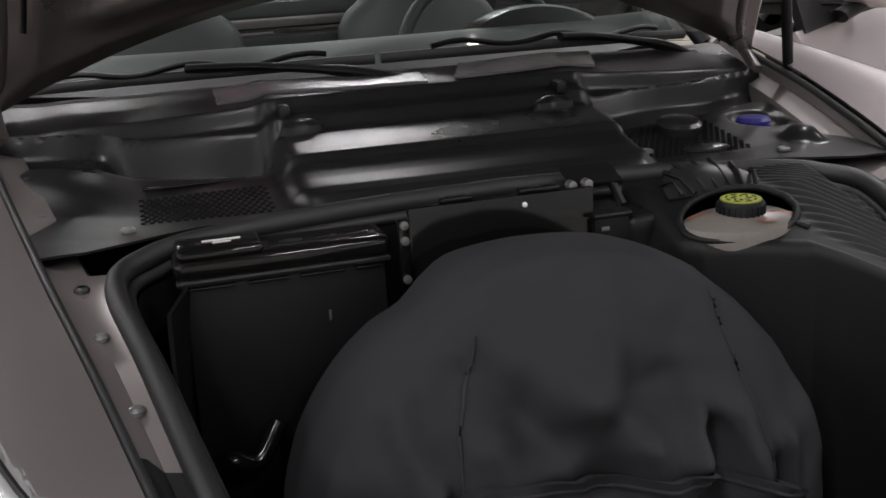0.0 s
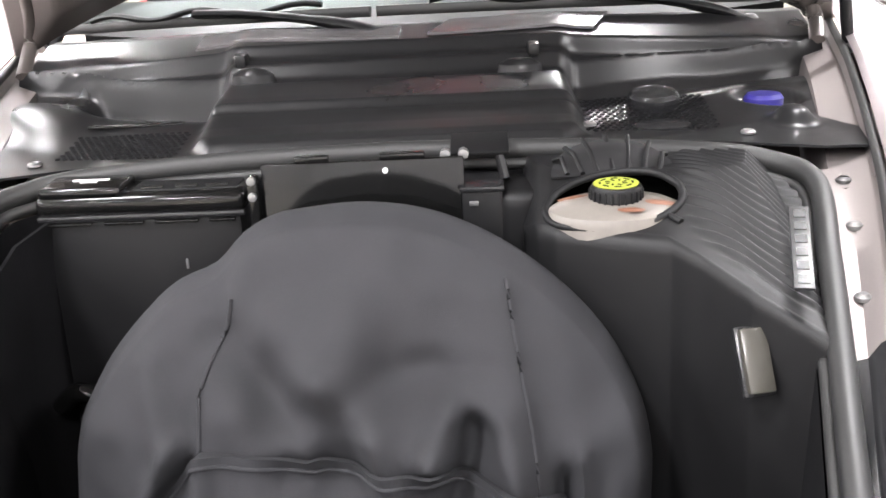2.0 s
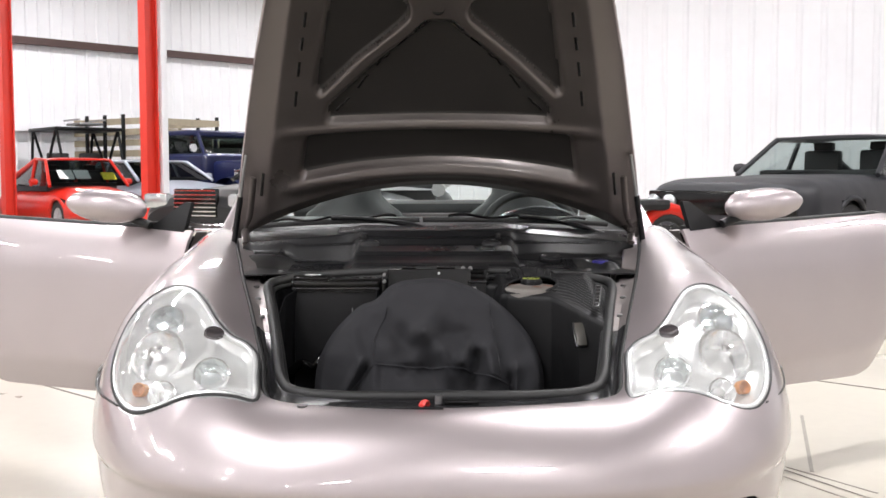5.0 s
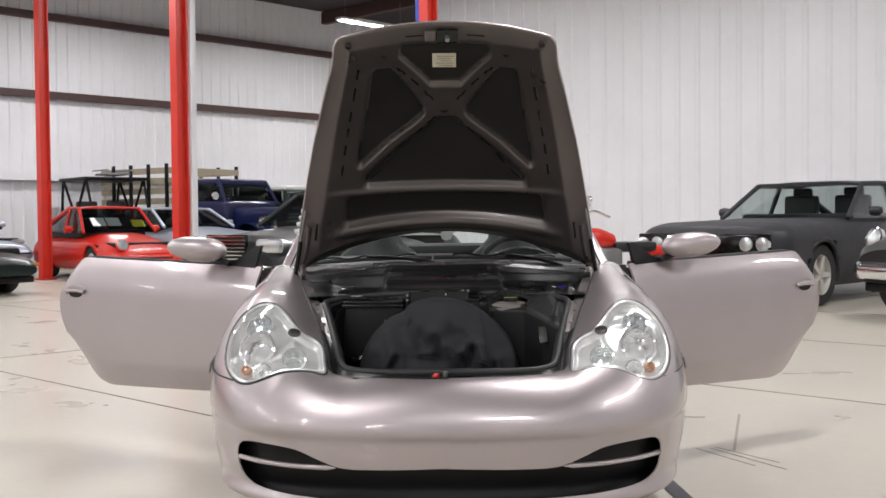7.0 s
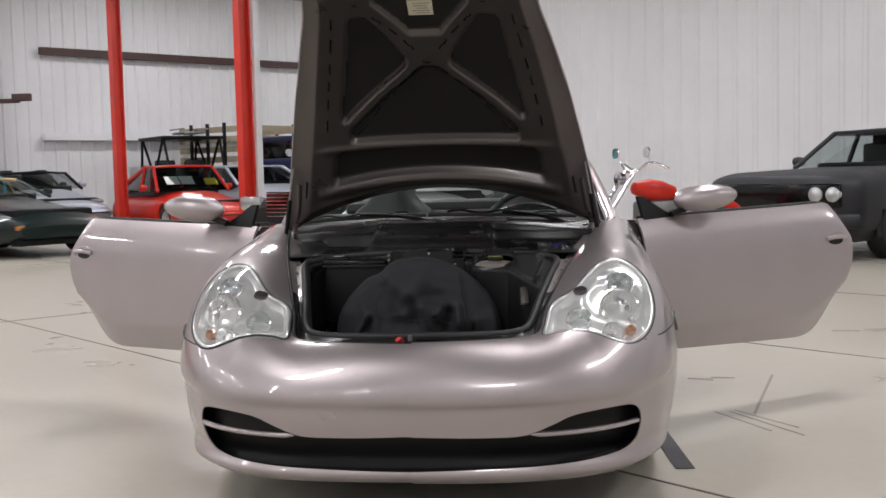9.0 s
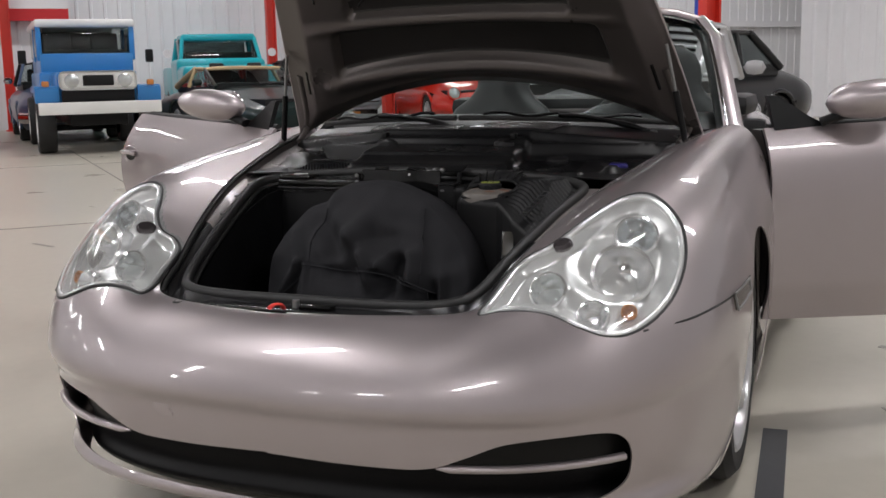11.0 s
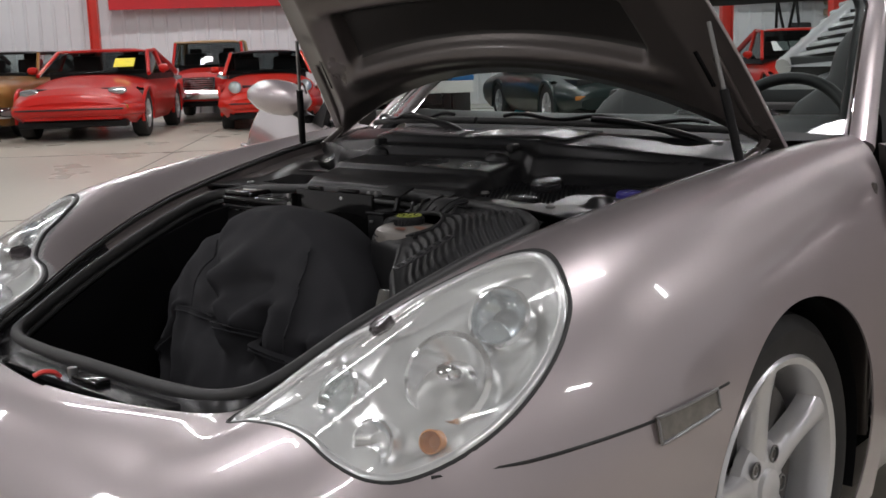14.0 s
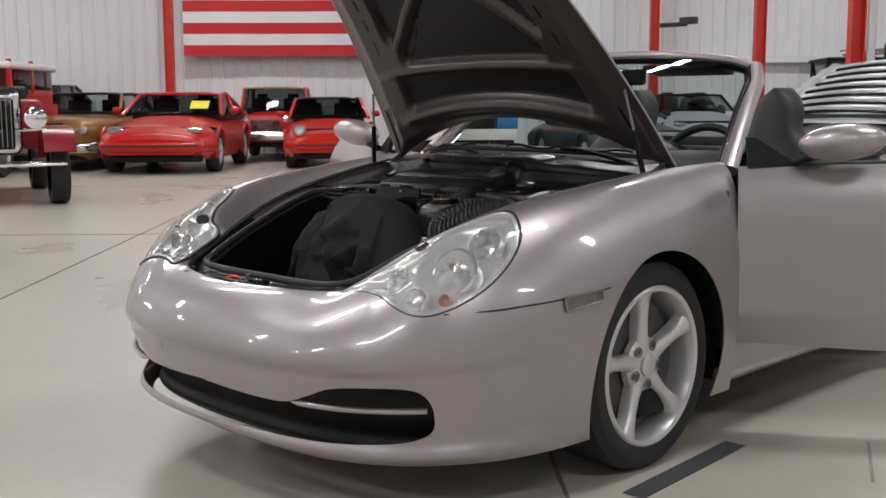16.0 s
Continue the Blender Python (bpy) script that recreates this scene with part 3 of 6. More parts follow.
# black behind the mouth, with its bars and mesh
for side in (1, -1):
    p, keep = cut_skin(np.linspace(0, 0.5, 90), np.linspace(-1, -0.1, 50), [lambda q: 0.02 - mouth_hole(q)])
    back = p + np.array([-0.0, 0.07, 0.0]) * np.array([1, 1, 1])
    part("grille_duct", flip(shaded(grid(back)), side), BLACK, car, "black inner duct")
    def mouth_point(a, z, out=0.0):
        uu2 = np.linspace(0, 0.5, 260)
        w_ = -0.5
        for _ in range(8):
            q = skin(uu2, np.full_like(uu2, w_))
            i = int(np.argmin(np.abs(q[:, 0] - a)))
            w_ = float(np.clip(w_ + (q[i, 2] - z) / -0.27, -1, 0))
        return skin(np.array(uu2[i]), np.array(w_)) + np.array([out * 0.3, -out, 0])
    bar = [tuple(mouth_point(a, 0.318 + 0.02 * max(0, a - 0.5), 0.0)) for a in np.linspace(0.36, 0.69, 14)]
    part("grille_bar", flip(tube(bar, [0.003] + [0.0105] * 13, 8, squash=0.8), side), PAINT, car, "body-coloured bar across the side intake")
    part("plate_plug", flip(lathe([(0.009, -0.004), (0.009, 0.002), (0, 0.003)], 14, Matrix.Translation(Vector(skin(np.array(0.115), np.array(-0.22)))) @ Vector((0.1, -1, 0)).to_track_quat("Z", "Y").to_matrix().to_4x4()), side), PAINT, car)
tow = part("tow_cover", lathe([(0.022, -0.003), (0.022, 0.0006), (0.02, 0.0012), (0, 0.0012)], 26, Matrix.Translation(Vector(skin(np.array(0.125), np.array(-0.17)))) @ Vector((0.1, -1, 0)).to_track_quat("Z", "Y").to_matrix().to_4x4()), PAINT, car, "round tow-eye cover")
tow.matrix_basis = Matrix.Diagonal((-1, 1, 1, 1))


# ---- wheels ----
def wheel(x, y, z, r, width, rim, side, parent, spokes=5, name="wheel"):
    """A tyre on a spoked rim; its face looks to +x (side 1) or -x."""
    m = pose(x, y, z, 0, 90 if side > 0 else -90, 0)
    w = width
    ob = part(name, lathe([(rim - 0.004, -w + 0.01), (r - 0.03, -w), (r - 0.008, -w + 0.02), (r, -w + 0.04), (r, -0.045), (r - 0.006, -0.02), (r - 0.03, 0.0), (rim + 0.02, 0.002), (rim - 0.002, -0.008), (rim - 0.008, -0.02)], 56, m), TYRE, parent, "wheel with black low-profile tyre and silver spoked rim")
    part("rim", lathe([(rim, -0.02), (rim, -0.006), (rim - 0.006, -0.001), (rim - 0.018, -0.006), (rim - 0.024, -0.02), (rim - 0.027, -0.05), (rim - 0.03, -w + 0.03), (rim - 0.035, -w + 0.02)], 56, m), ALLOY, ob)
    part("brake_disc", lathe([(rim * 0.32, -0.07), (rim * 0.78, -0.07), (rim * 0.78, -0.095), (rim * 0.32, -0.095)], 40, m), DISC, ob)
    part("wheel_back", lathe([(0.0, -0.12), (rim - 0.036, -0.12)], 32, m), BLACK, ob)
    part("caliper", shaded(box(bmesh.new(), (0, 0, 0), (0.09, 0.16, 0.07), 0.02, Matrix())), BLACK, ob).matrix_basis = m @ pose(rim * 0.52, 0.06, -0.075)
    for k in range(spokes):
        a = 2 * math.pi * k / spokes + 0.77
        bm = bmesh.new()
        n = 10
        rows = []
        for i in range(n):
            t = i / (n - 1)
            rr = 0.03 + t * (rim - 0.034)
            hw = 0.036 - 0.016 * math.sin(math.pi * min(1, t * 0.95)) + 0.012 * max(0, t - 0.72) ** 2 / 0.078
            top = -0.032 + 0.026 * t ** 1.6 - 0.006 * (t > 0.95)
            rows.append([(rr, -hw, top - 0.045), (rr, -hw, top - 0.012), (rr, -hw * 0.7, top - 0.003), (rr, 0, top), (rr, hw * 0.7, top - 0.003), (rr, hw, top - 0.012), (rr, hw, top - 0.045)])
        bm = grid(np.array(rows))
        bmesh.ops.recalc_face_normals(bm, faces=bm.faces)
        bmesh.ops.transform(bm, matrix=m @ Matrix.Rotation(a, 4, "Z"), verts=bm.verts)
        part("spoke", shaded(bm, 60), ALLOY, ob)
        b = a + math.pi / spokes
        part("bolt_well", lathe([(0.0165, -0.031), (0.0165, -0.0285), (0.013, -0.0275), (0.0125, -0.033), (0, -0.034)], 14, m @ pose(0.061 * math.cos(b), 0.061 * math.sin(b), 0)), STEEL, ob)
        part("wheel_bolt", lathe([(0.009, -0.045), (0.009, -0.031), (0.006, -0.029), (0, -0.029)], 6, m @ pose(0.061 * math.cos(b), 0.061 * math.sin(b), 0)), DISC, ob)
    part("hub_cap", lathe([(0.088, -0.062), (0.084, -0.044), (0.07, -0.034), (0.036, -0.03), (0.034, -0.022), (0.028, -0.018), (0, -0.017)], 30, m), ALLOY, ob)
    return ob


for side in (1, -1):
    wheel(side * 0.832, WY, WZ, WR, 0.225, 0.243, side, car)
    wheel(side * 0.85, 3.29, WZ, WR + 0.003, 0.265, 0.243, side, car)
    # arch liner
    arc = [(math.cos(t), math.sin(t)) for t in np.linspace(-0.3, math.pi + 0.3, 30)]
    rows = np.array([[(side * xx, WY + ARCH * 1.0 * c, WZ + ARCH * s) for c, s in arc] for xx in (0.83, 0.79, 0.62, 0.5)])
    part("arch_liner", shaded(grid(rows)), BLACK, car, "black wheel arch liner")
    part("underbody", boxed((side * 0.28, 0.9, 0.30), (0.52, 1.5, 0.2), 0.03), BLACK, car)

# ---- sill, rear body, cabin tub ----
for side in (1, -1):
    zz = np.array([0.17, 0.2, 0.28, 0.335, 0.35])
    xx = np.array([0.80, 0.835, 0.85, 0.835, 0.76])
    rows = np.array([[(side * (x - 0.01), y, z) for x, z in zip(xx, zz)] for y in np.linspace(1.37, 2.75, 8)])
    part("sill", shaded(grid(rows)), PAINT, car, "lilac-silver sill")
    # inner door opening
    part("door_jamb", boxed((side * 0.70, 1.345, 0.56), (0.26, 0.02, 0.52), 0.01), PAINT_SHADED, car)
    part("cabin_side", boxed((side * 0.74, 2.0, 0.34), (0.10, 1.4, 0.05), 0.01), PAINT_SHADED, car)


def rear(u, v, side):
    """The rear body: v runs along the car from the doors to the tail, u from sill to deck."""
    y = 2.62 + 1.72 * v
    wide = 0.87 + 0.03 * math.sin(math.pi * min(1, v * 1.2)) - 0.42 * max(0, v - 0.62) ** 2 / 0.15
    top = 0.92 + 0.02 * math.sin(math.pi * v) - 0.26 * max(0, v - 0.35) ** 2 / 0.42
    t = u * math.pi / 2
    x = wide * (0.25 + 0.75 * math.cos(t) ** 0.75)
    return (side * x, y, 0.2 + (top - 0.2) * math.sin(t) ** 0.8 if u < 1 else top)


for side in (1, -1):
    bm = grid(np.array([[rear(u, v, side) for u in np.linspace(0, 1, 24)] for v in np.linspace(0, 1, 40)]))
    bmesh.ops.delete(bm, geom=[f for f in bm.faces if math.hypot(f.calc_center_median().y - 3.29, f.calc_center_median().z - WZ) < 0.35], context="FACES")
    bmesh.ops.remove_doubles(bm, verts=bm.verts, dist=1e-4)
    part("rear_wing", shaded(bm), PAINT, car, "lilac-silver rear wing")
part("rear_deck", boxed((0, 3.35, 0.90), (0.8, 1.4, 0.05), 0.02), PAINT, car, "lilac-silver rear deck")
part("roof_cover", boxed((0, 2.86, 0.91), (1.3, 0.42, 0.09), 0.04), LEATHER, car, "folded black soft top under its cover")
part("tail", boxed((0, 4.25, 0.5), (1.1, 0.1, 0.5), 0.04), PAINT, car)
part("cabin_floor", boxed((0, 2.0, 0.24), (1.5, 1.5, 0.06)), CARPET, car)
part("bulkhead", boxed((0, 1.36, 0.52), (1.45, 0.03, 0.56)), BLACK, car)
part("rear_bulkhead", boxed((0, 2.66, 0.55), (1.45, 0.08, 0.62), 0.03), LEATHER, car)

# ---- front luggage bay ----
def edge(u, inset=0.0, drop=0.0):
    """The hood's shut line at u, moved inwards and down."""
    x, y, z = np.interp(u, EU, EX), np.interp(u, EU, EY), np.interp(u, EU, EZ)
    return np.array([max(0.0, x - inset), y + (inset if u < 0.19 else 0), z - drop])


def seal_keys(grow=0.0, drop=0.0):
    """The bay's opening, right half, from the front centre to the back centre."""
    return [(0, 0.125 - grow, 0.592 - drop), (0.2, 0.128 - grow, 0.592 - drop), (0.315 + grow * 0.3, 0.145 - grow, 0.598 - drop), (0.362 + grow, 0.205 - grow * 0.4, 0.615 - drop), (0.395 + grow, 0.35, 0.675 - drop), (0.437 + grow, 0.55, 0.742 - drop), (0.463 + grow, 0.69, 0.778 - drop), (0.43 + grow, 0.752 + grow, 0.788 - drop), (0.36, 0.772 + grow, 0.797 - drop), (0.2, 0.782 + grow, 0.806 - drop), (0, 0.786 + grow, 0.81 - drop)]


def loop(grow=0.0, drop=0.0, n=90):
    right = spline(seal_keys(grow, drop), n)
    left = right[::-1][1:-1] * np.array([-1, 1, 1])
    return np.concatenate([right, left])


SEAL = loop()
part("boot_seal", tube(SEAL, 0.012, 10, True, 1.1), RUBBER, car, "black rubber seal round the luggage bay")
part("boot_seal_lip", tube(loop(-0.012, 0.014), 0.007, 8, True), RUBBER, car)
# flange between the seal and the shut line
n = len(spline(seal_keys(), 90))
right = spline(seal_keys(0.012, 0.008), 90)
arc = np.append(0, np.cumsum(np.linalg.norm(np.diff(right[: int(n * 0.66)], axis=0), axis=1)))
arc /= arc[-1]
for side in (1, -1):
    k = int(n * 0.66)
    rows = []
    for i in range(k):
        u = float(np.interp(arc[i], [0, 0.30, 0.40, 0.62, 1.0], [0, 0.165, 0.2, 0.42, 0.66]))
        e0, e1, e2 = edge(u, 0.004, 0.004), edge(u, 0.008, 0.022), edge(u, 0.02, 0.026)
        q = right[i]
        rows.append([e0, e1, e2, 0.5 * e2 + 0.5 * q - np.array([0, 0, 0.006]), q, q - np.array([0, 0, 0.03])])
    rows = np.array(rows)
    kk = int(k * 0.66)
    part("bay_flange", flip(shaded(thick(grid(rows[: kk + 1]), 0.002)), side), SATIN, car, "black flange round the bay")
    # gutter is body paint, toned down in colour for the shade it lies in
    part("bay_gutter", flip(shaded(thick(grid(rows[kk:]), 0.002)), side), GUTTER_SHADED, car, "rain gutter in body colour darkened for shade")
    for i in (kk + 3, kk + 9, kk + 16, k - 5):
        if i < k:
            part("screw", flip(lathe([(0.0085, -0.002), (0.0085, 0.002), (0.005, 0.005), (0, 0.005)], 12, Matrix.Translation(Vector(rows[i][3]) + Vector((0, 0, 0.004)))), side), STEEL, car)
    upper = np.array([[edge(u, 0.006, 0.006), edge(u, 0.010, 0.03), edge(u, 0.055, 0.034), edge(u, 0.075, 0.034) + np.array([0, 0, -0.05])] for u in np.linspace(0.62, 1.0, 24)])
    part("side_gutter", flip(shaded(thick(grid(upper), 0.002)), side), GUTTER_SHADED, car, "gutter beside the cowl in body colour darkened for shade")
    # trim strip running from the gutter's foot beside the lamp
    part("side_trim", flip(tube([edge(u, 0.006, 0.008) for u in np.linspace(0.2, 0.98, 26)], 0.006, 8), side), RUBBER, car, "black rubber edge along the wing")
    for hx, r in ((0.30, 0.014), (0.215, 0.007), (0.25, 0.006)):
        part("buffer", flip(lathe([(r, 0), (r, 0.006), (r * 0.7, 0.008), (r * 0.6, 0.003), (0, 0.003)], 16, pose(hx, 0.072, 0.578)), side), RUBBER, car)
part("latch_plate", boxed((0.04, 0.088, 0.588), (0.075, 0.028, 0.012), 0.003), GLOSSBLACK, car)
part("latch_hook", tube(spline([(-0.035, 0.075, 0.585), (-0.036, 0.066, 0.594), (-0.042, 0.05, 0.597), (-0.047, 0.036, 0.592)], 14), 0.0065, 8, squash=0.6), REDP, car, "red plastic safety hook")
part("latch_bolt", rod((-0.01, 0.085, 0.585), (-0.01, 0.085, 0.602), 0.008), STEEL, car)
part("latch_rail", boxed((0, 0.092, 0.577), (0.5, 0.05, 0.012), 0.004), SATIN, car)

# tub of carpet under the opening
lower = loop(-0.02, 0.02)
ring1 = lower.copy()
ring2 = lower * np.array([0.97, 1, 1])
ring2[:, 2] = 0.42 + (lower[:, 2] - 0.6) * 0.2
ring2[:, 1] = 0.45 + (lower[:, 1] - 0.45) * 0.96
ring3 = lower * np.array([0.9, 1, 1])
ring3[:, 1] = 0.45 + (lower[:, 1] - 0.45) * 0.9
ring3[:, 2] = 0.25
ring4 = ring3 * np.array([0.02, 0, 0]) + np.array([0, 0.45, 0.245])
rows = np.stack([ring1, 0.5 * (ring1 + ring2), ring2, ring3, ring4])
tub = np.swapaxes(rows, 0, 1)
part("bay_tub", shaded(grid(tub, close_u=True), 60), CARPET, car, "black carpeted luggage tub")

# ---- cowl: moulded black cover up to the windscreen ----
def screen_base(x):
    return 1.22 + 0.30 * (x / 0.72) ** 2, 0.925 - 0.04 * (x / 0.72) ** 2


def bump1(t, a, b, s):
    return 1 / (1 + math.exp(-(t - a) / s)) * 1 / (1 + math.exp((t - b) / s))


def cowl(x, t):
    """The moulded cover: t 0 at the bay's back edge, 1 at the screen."""
    y0 = 0.80 - 0.6 * max(0, abs(x) - 0.36) ** 1.3 if abs(x) < 0.5 else 0.757
    y1, z1 = screen_base(x)
    y = y0 + (y1 - 0.06 - y0) * t
    back = 0.10 * (max(0, abs(x) - 0.2) / 0.28) ** 1.5
    q = y - back
    end = 0.03 * min(1.3, max(0, abs(x) - 0.2) / 0.28)
    side = float(np.interp(q, [0.70, 0.80, 0.93, 0.965, 0.99, 1.012, 1.03, 1.05, 1.062, 1.16], [0.803, 0.806, 0.823, 0.824, 0.815, 0.83, 0.866, 0.878 - end, 0.905 - end, 0.918 - 0.6 * end]))
    mid = float(np.interp(y, [0.70, 0.795, 0.802, 0.81, 0.825, 0.855, 0.872, 0.896, 0.906, 0.925, 0.985, 1.0, 1.012, 1.026, 1.044, 1.05, 1.062, 1.16], [0.806, 0.808, 0.816, 0.824, 0.829, 0.834, 0.838, 0.844, 0.855, 0.858, 0.866, 0.863, 0.867, 0.886, 0.889, 0.892, 0.907, 0.918]))
    k = bump1(x, -0.249 + 0.02 * max(0, 0.83 - y) / 0.03, 0.222 - 0.02 * max(0, 0.83 - y) / 0.03, 0.0045)
    z = side + (mid - side) * k
    if x < -0.26:  # the deep trough ends in a shiny sloped shoulder
        z += 0.012 * bump1(x, -0.9, -0.45, 0.012) * bump1(q, 0.86, 1.03, 0.02)
        z -= 0.034 * bump1(x, -0.46, -0.262, 0.006) * bump1(q, 0.958, 1.021, 0.004)
    if x > 0.23:
        z += 0.012 * bump1(x, 0.24, 0.40, 0.02) * bump1(q, 0.99, 1.03, 0.012)
        z -= 0.014 * bump1(math.hypot((x - 0.487) / 0.045, (y - 0.995) / 0.036), -1, 1, 0.05)
        z += 0.02 * math.exp(-(((x - 0.49) / 0.024) ** 2 + ((y - 0.885) / 0.03) ** 2) ** 2)
    z -= 0.05 * max(0, abs(x) - 0.52)
    return (x, y, z)


def cowl_at(x, y):
    lo = cowl(x, 0)[1]
    return cowl(x, (y - lo) / (cowl(x, 1)[1] - lo))


xs = np.concatenate([np.linspace(-0.62, -0.28, 44), np.linspace(-0.275, -0.225, 20), np.linspace(-0.215, 0.19, 30), np.linspace(0.197, 0.247, 20), np.linspace(0.255, 0.62, 56)])
part("cowl_cover", shaded(thick(grid(np.array([[cowl(x, t) for t in np.linspace(0, 1, 150)] for x in xs])), 0.003), 55), COWLM, car, "moulded black plastic cowl cover")
hole_mesh = None
for x0, x1, ya, yb, slope in ((-0.428, -0.262, 0.842, 0.938, -0.12), (0.232, 0.40, 0.846, 0.985, 0.1)):
    for j in range(int((yb - ya) / 0.0085)):
        for i in range(int((x1 - x0) / 0.0098)):
            x = x0 + 0.0098 * (i + 0.5 * (j % 2))
            px, py, pz = cowl_at(x, ya + 0.0085 * j + slope * (x - x0))
            if hole_mesh is None:
                hole_mesh = part("vent_hole", lathe([(0.0034, 0.0), (0.0034, 0.0008), (0, 0.0008)], 8), CARPET, car)
                ob = hole_mesh
            else:
                ob = new("vent_hole", hole_mesh.data)
                ob.parent = car
            ob.matrix_basis = pose(px, py, pz + 0.0003, 7)
part("vent_slot", boxed(Vector(cowl_at(-0.36, 0.955)) + Vector((0, 0, 0.002)), (0.13, 0.012, 0.004), 0.0015), GLOSSBLACK, car, "black slot behind the vent")
c = cowl_at(0.326, 0.945)
part("knob", lathe([(0.032, -0.008), (0.034, 0.004), (0.033, 0.012), (0.028, 0.017), (0.015, 0.019), (0, 0.019)], 28, pose(c[0], c[1], c[2] + 0.002, 8)), SATIN, car, "round black service knob")
c = cowl_at(0.325, 0.865)
part("cover_pad", lathe([(0.03, -0.004), (0.03, 0.001), (0.026, 0.003), (0, 0.004)], 24, pose(c[0], c[1], c[2] + 0.001, 6) @ Matrix.Diagonal((1.2, 0.6, 1, 1))), SATIN, car)
c = cowl_at(0.482, 1.0)
part("washer_filler", lathe([(0.026, -0.006), (0.026, 0.006), (0.022, 0.011), (0, 0.013)], 26, pose(c[0], c[1], c[2] + 0.004)), BLUE, car, "blue washer-fluid cap")
for x, y in ((-0.446, 0.815), (0.421, 0.825), (-0.55, 0.93), (0.56, 0.93), (0.235, 0.862)):
    c = cowl_at(x, y)
    part("screw", lathe([(0.009, -0.001), (0.009, 0.002), (0.006, 0.004), (0.004, 0.002), (0, 0.002)], 14, pose(c[0], c[1], c[2] + 0.002)), STEEL, car)
for x, y in ((-0.227, 1.036), (0.176, 1.03)):
    c = cowl_at(x, y)
    part("clip", boxed((c[0], c[1], c[2] + 0.004), (0.016, 0.03, 0.018), 0.005), COWLM, car)
    part("clip_cushion", lathe([(0.024, -0.012), (0.022, 0.0), (0.013, 0.007), (0, 0.009)], 18, pose(c[0] + (0.02 if x < 0 else -0.02), c[1] - 0.03, c[2] - 0.012) @ Matrix.Diagonal((1.3, 0.7, 1, 1))), COWLM, car)


# smooth satin ledges under the screen, coloured pale for the wall's reflection
def strip(x0, x1, t0, t1, lift, cut=0.0):
    rows = np.array([[np.array(cowl(x + cut * (t - t0) / (t1 - t0), t)) + np.array([0, 0, lift]) for t in np.linspace(t0, t1, 6)] for x in np.linspace(x0, x1, 24)])
    return part("scuttle_ledge", shaded(thick(grid(rows), 0.004)), LEDGE_SHEEN, car, "smooth satin ledge of the cowl, pale sheen in its colour")


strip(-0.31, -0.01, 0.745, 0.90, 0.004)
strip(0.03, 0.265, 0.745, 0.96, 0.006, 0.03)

# ---- windscreen, its frame, wipers ----
def screen(s, t):
    """The windscreen's surface: s -1..1 across, t 0..1 from foot to top."""
    xb, xt = 0.72 * s, 0.575 * s
    yb, zb = screen_base(xb)
    yt, zt = 1.945 + 0.06 * s * s, 1.29 - 0.05 * s * s - 0.02 * max(0, abs(s) - 0.8) / 0.2
    x = xb + (xt - xb) * t
    return (x, yb + (yt - yb) * t, zb + (zt - zb) * t + 0.03 * math.sin(math.pi * t))


ss = np.linspace(-0.97, 0.97, 40)
pane = part("windscreen", shaded(grid(np.array([[screen(s, t) for t in np.linspace(0.02, 0.86, 14)] for s in ss]))), SCREEN, car, "clear windscreen")
pane.visible_shadow = False
band = part("shade_band", shaded(grid(np.array([[screen(s, t) for t in np.linspace(0.86, 0.97, 4)] for s in ss]))), SHADEBAND, car, "green-blue tinted top band")
band.visible_shadow = False
part("screen_header", tube([Vector(screen(s, 0.99)) + Vector((0, 0.012, 0.0)) for s in np.linspace(-0.94, 0.94, 40)], 0.024, 12, squash=0.75), PAINT, car, "lilac-silver windscreen header")
part("header_trim", tube([Vector(screen(s, 0.95)) + Vector((0, 0.022, -0.008)) for s in np.linspace(-0.94, 0.94, 40)], 0.02, 8, squash=0.8), BLACK, car)
for side in (1, -1):
    pil = [Vector(screen(side * (1.0 - 0.05 * max(0, t - 0.8) / 0.2), t)) + Vector((side * 0.0, 0.012, 0)) for t in np.linspace(-0.04, 1.0, 20)]
    part("pillar", tube(pil, [0.034 - 0.006 * i / 19 for i in range(20)], 12, squash=0.8), PAINT, car, "lilac-silver windscreen pillar")
    part("pillar_trim", tube([p + Vector((-side * 0.03, 0.004, 0)) for p in pil], 0.02, 8), BLACK, car)
    part("pillar_bright", tube([p + Vector((-side * 0.012, -0.026, 0.004)) for p in pil], 0.006, 6), CHROME, car)
    part("sun_visor", boxed((side * 0.26, 2.0, 1.225), (0.34, 0.13, 0.02), 0.008, pose(0, 0, 0, -12)), LEATHER, car, "black sun visor")
part("rear_view_mirror", boxed((0, 1.93, 1.2), (0.22, 0.03, 0.065), 0.014), GLOSSBLACK, car)


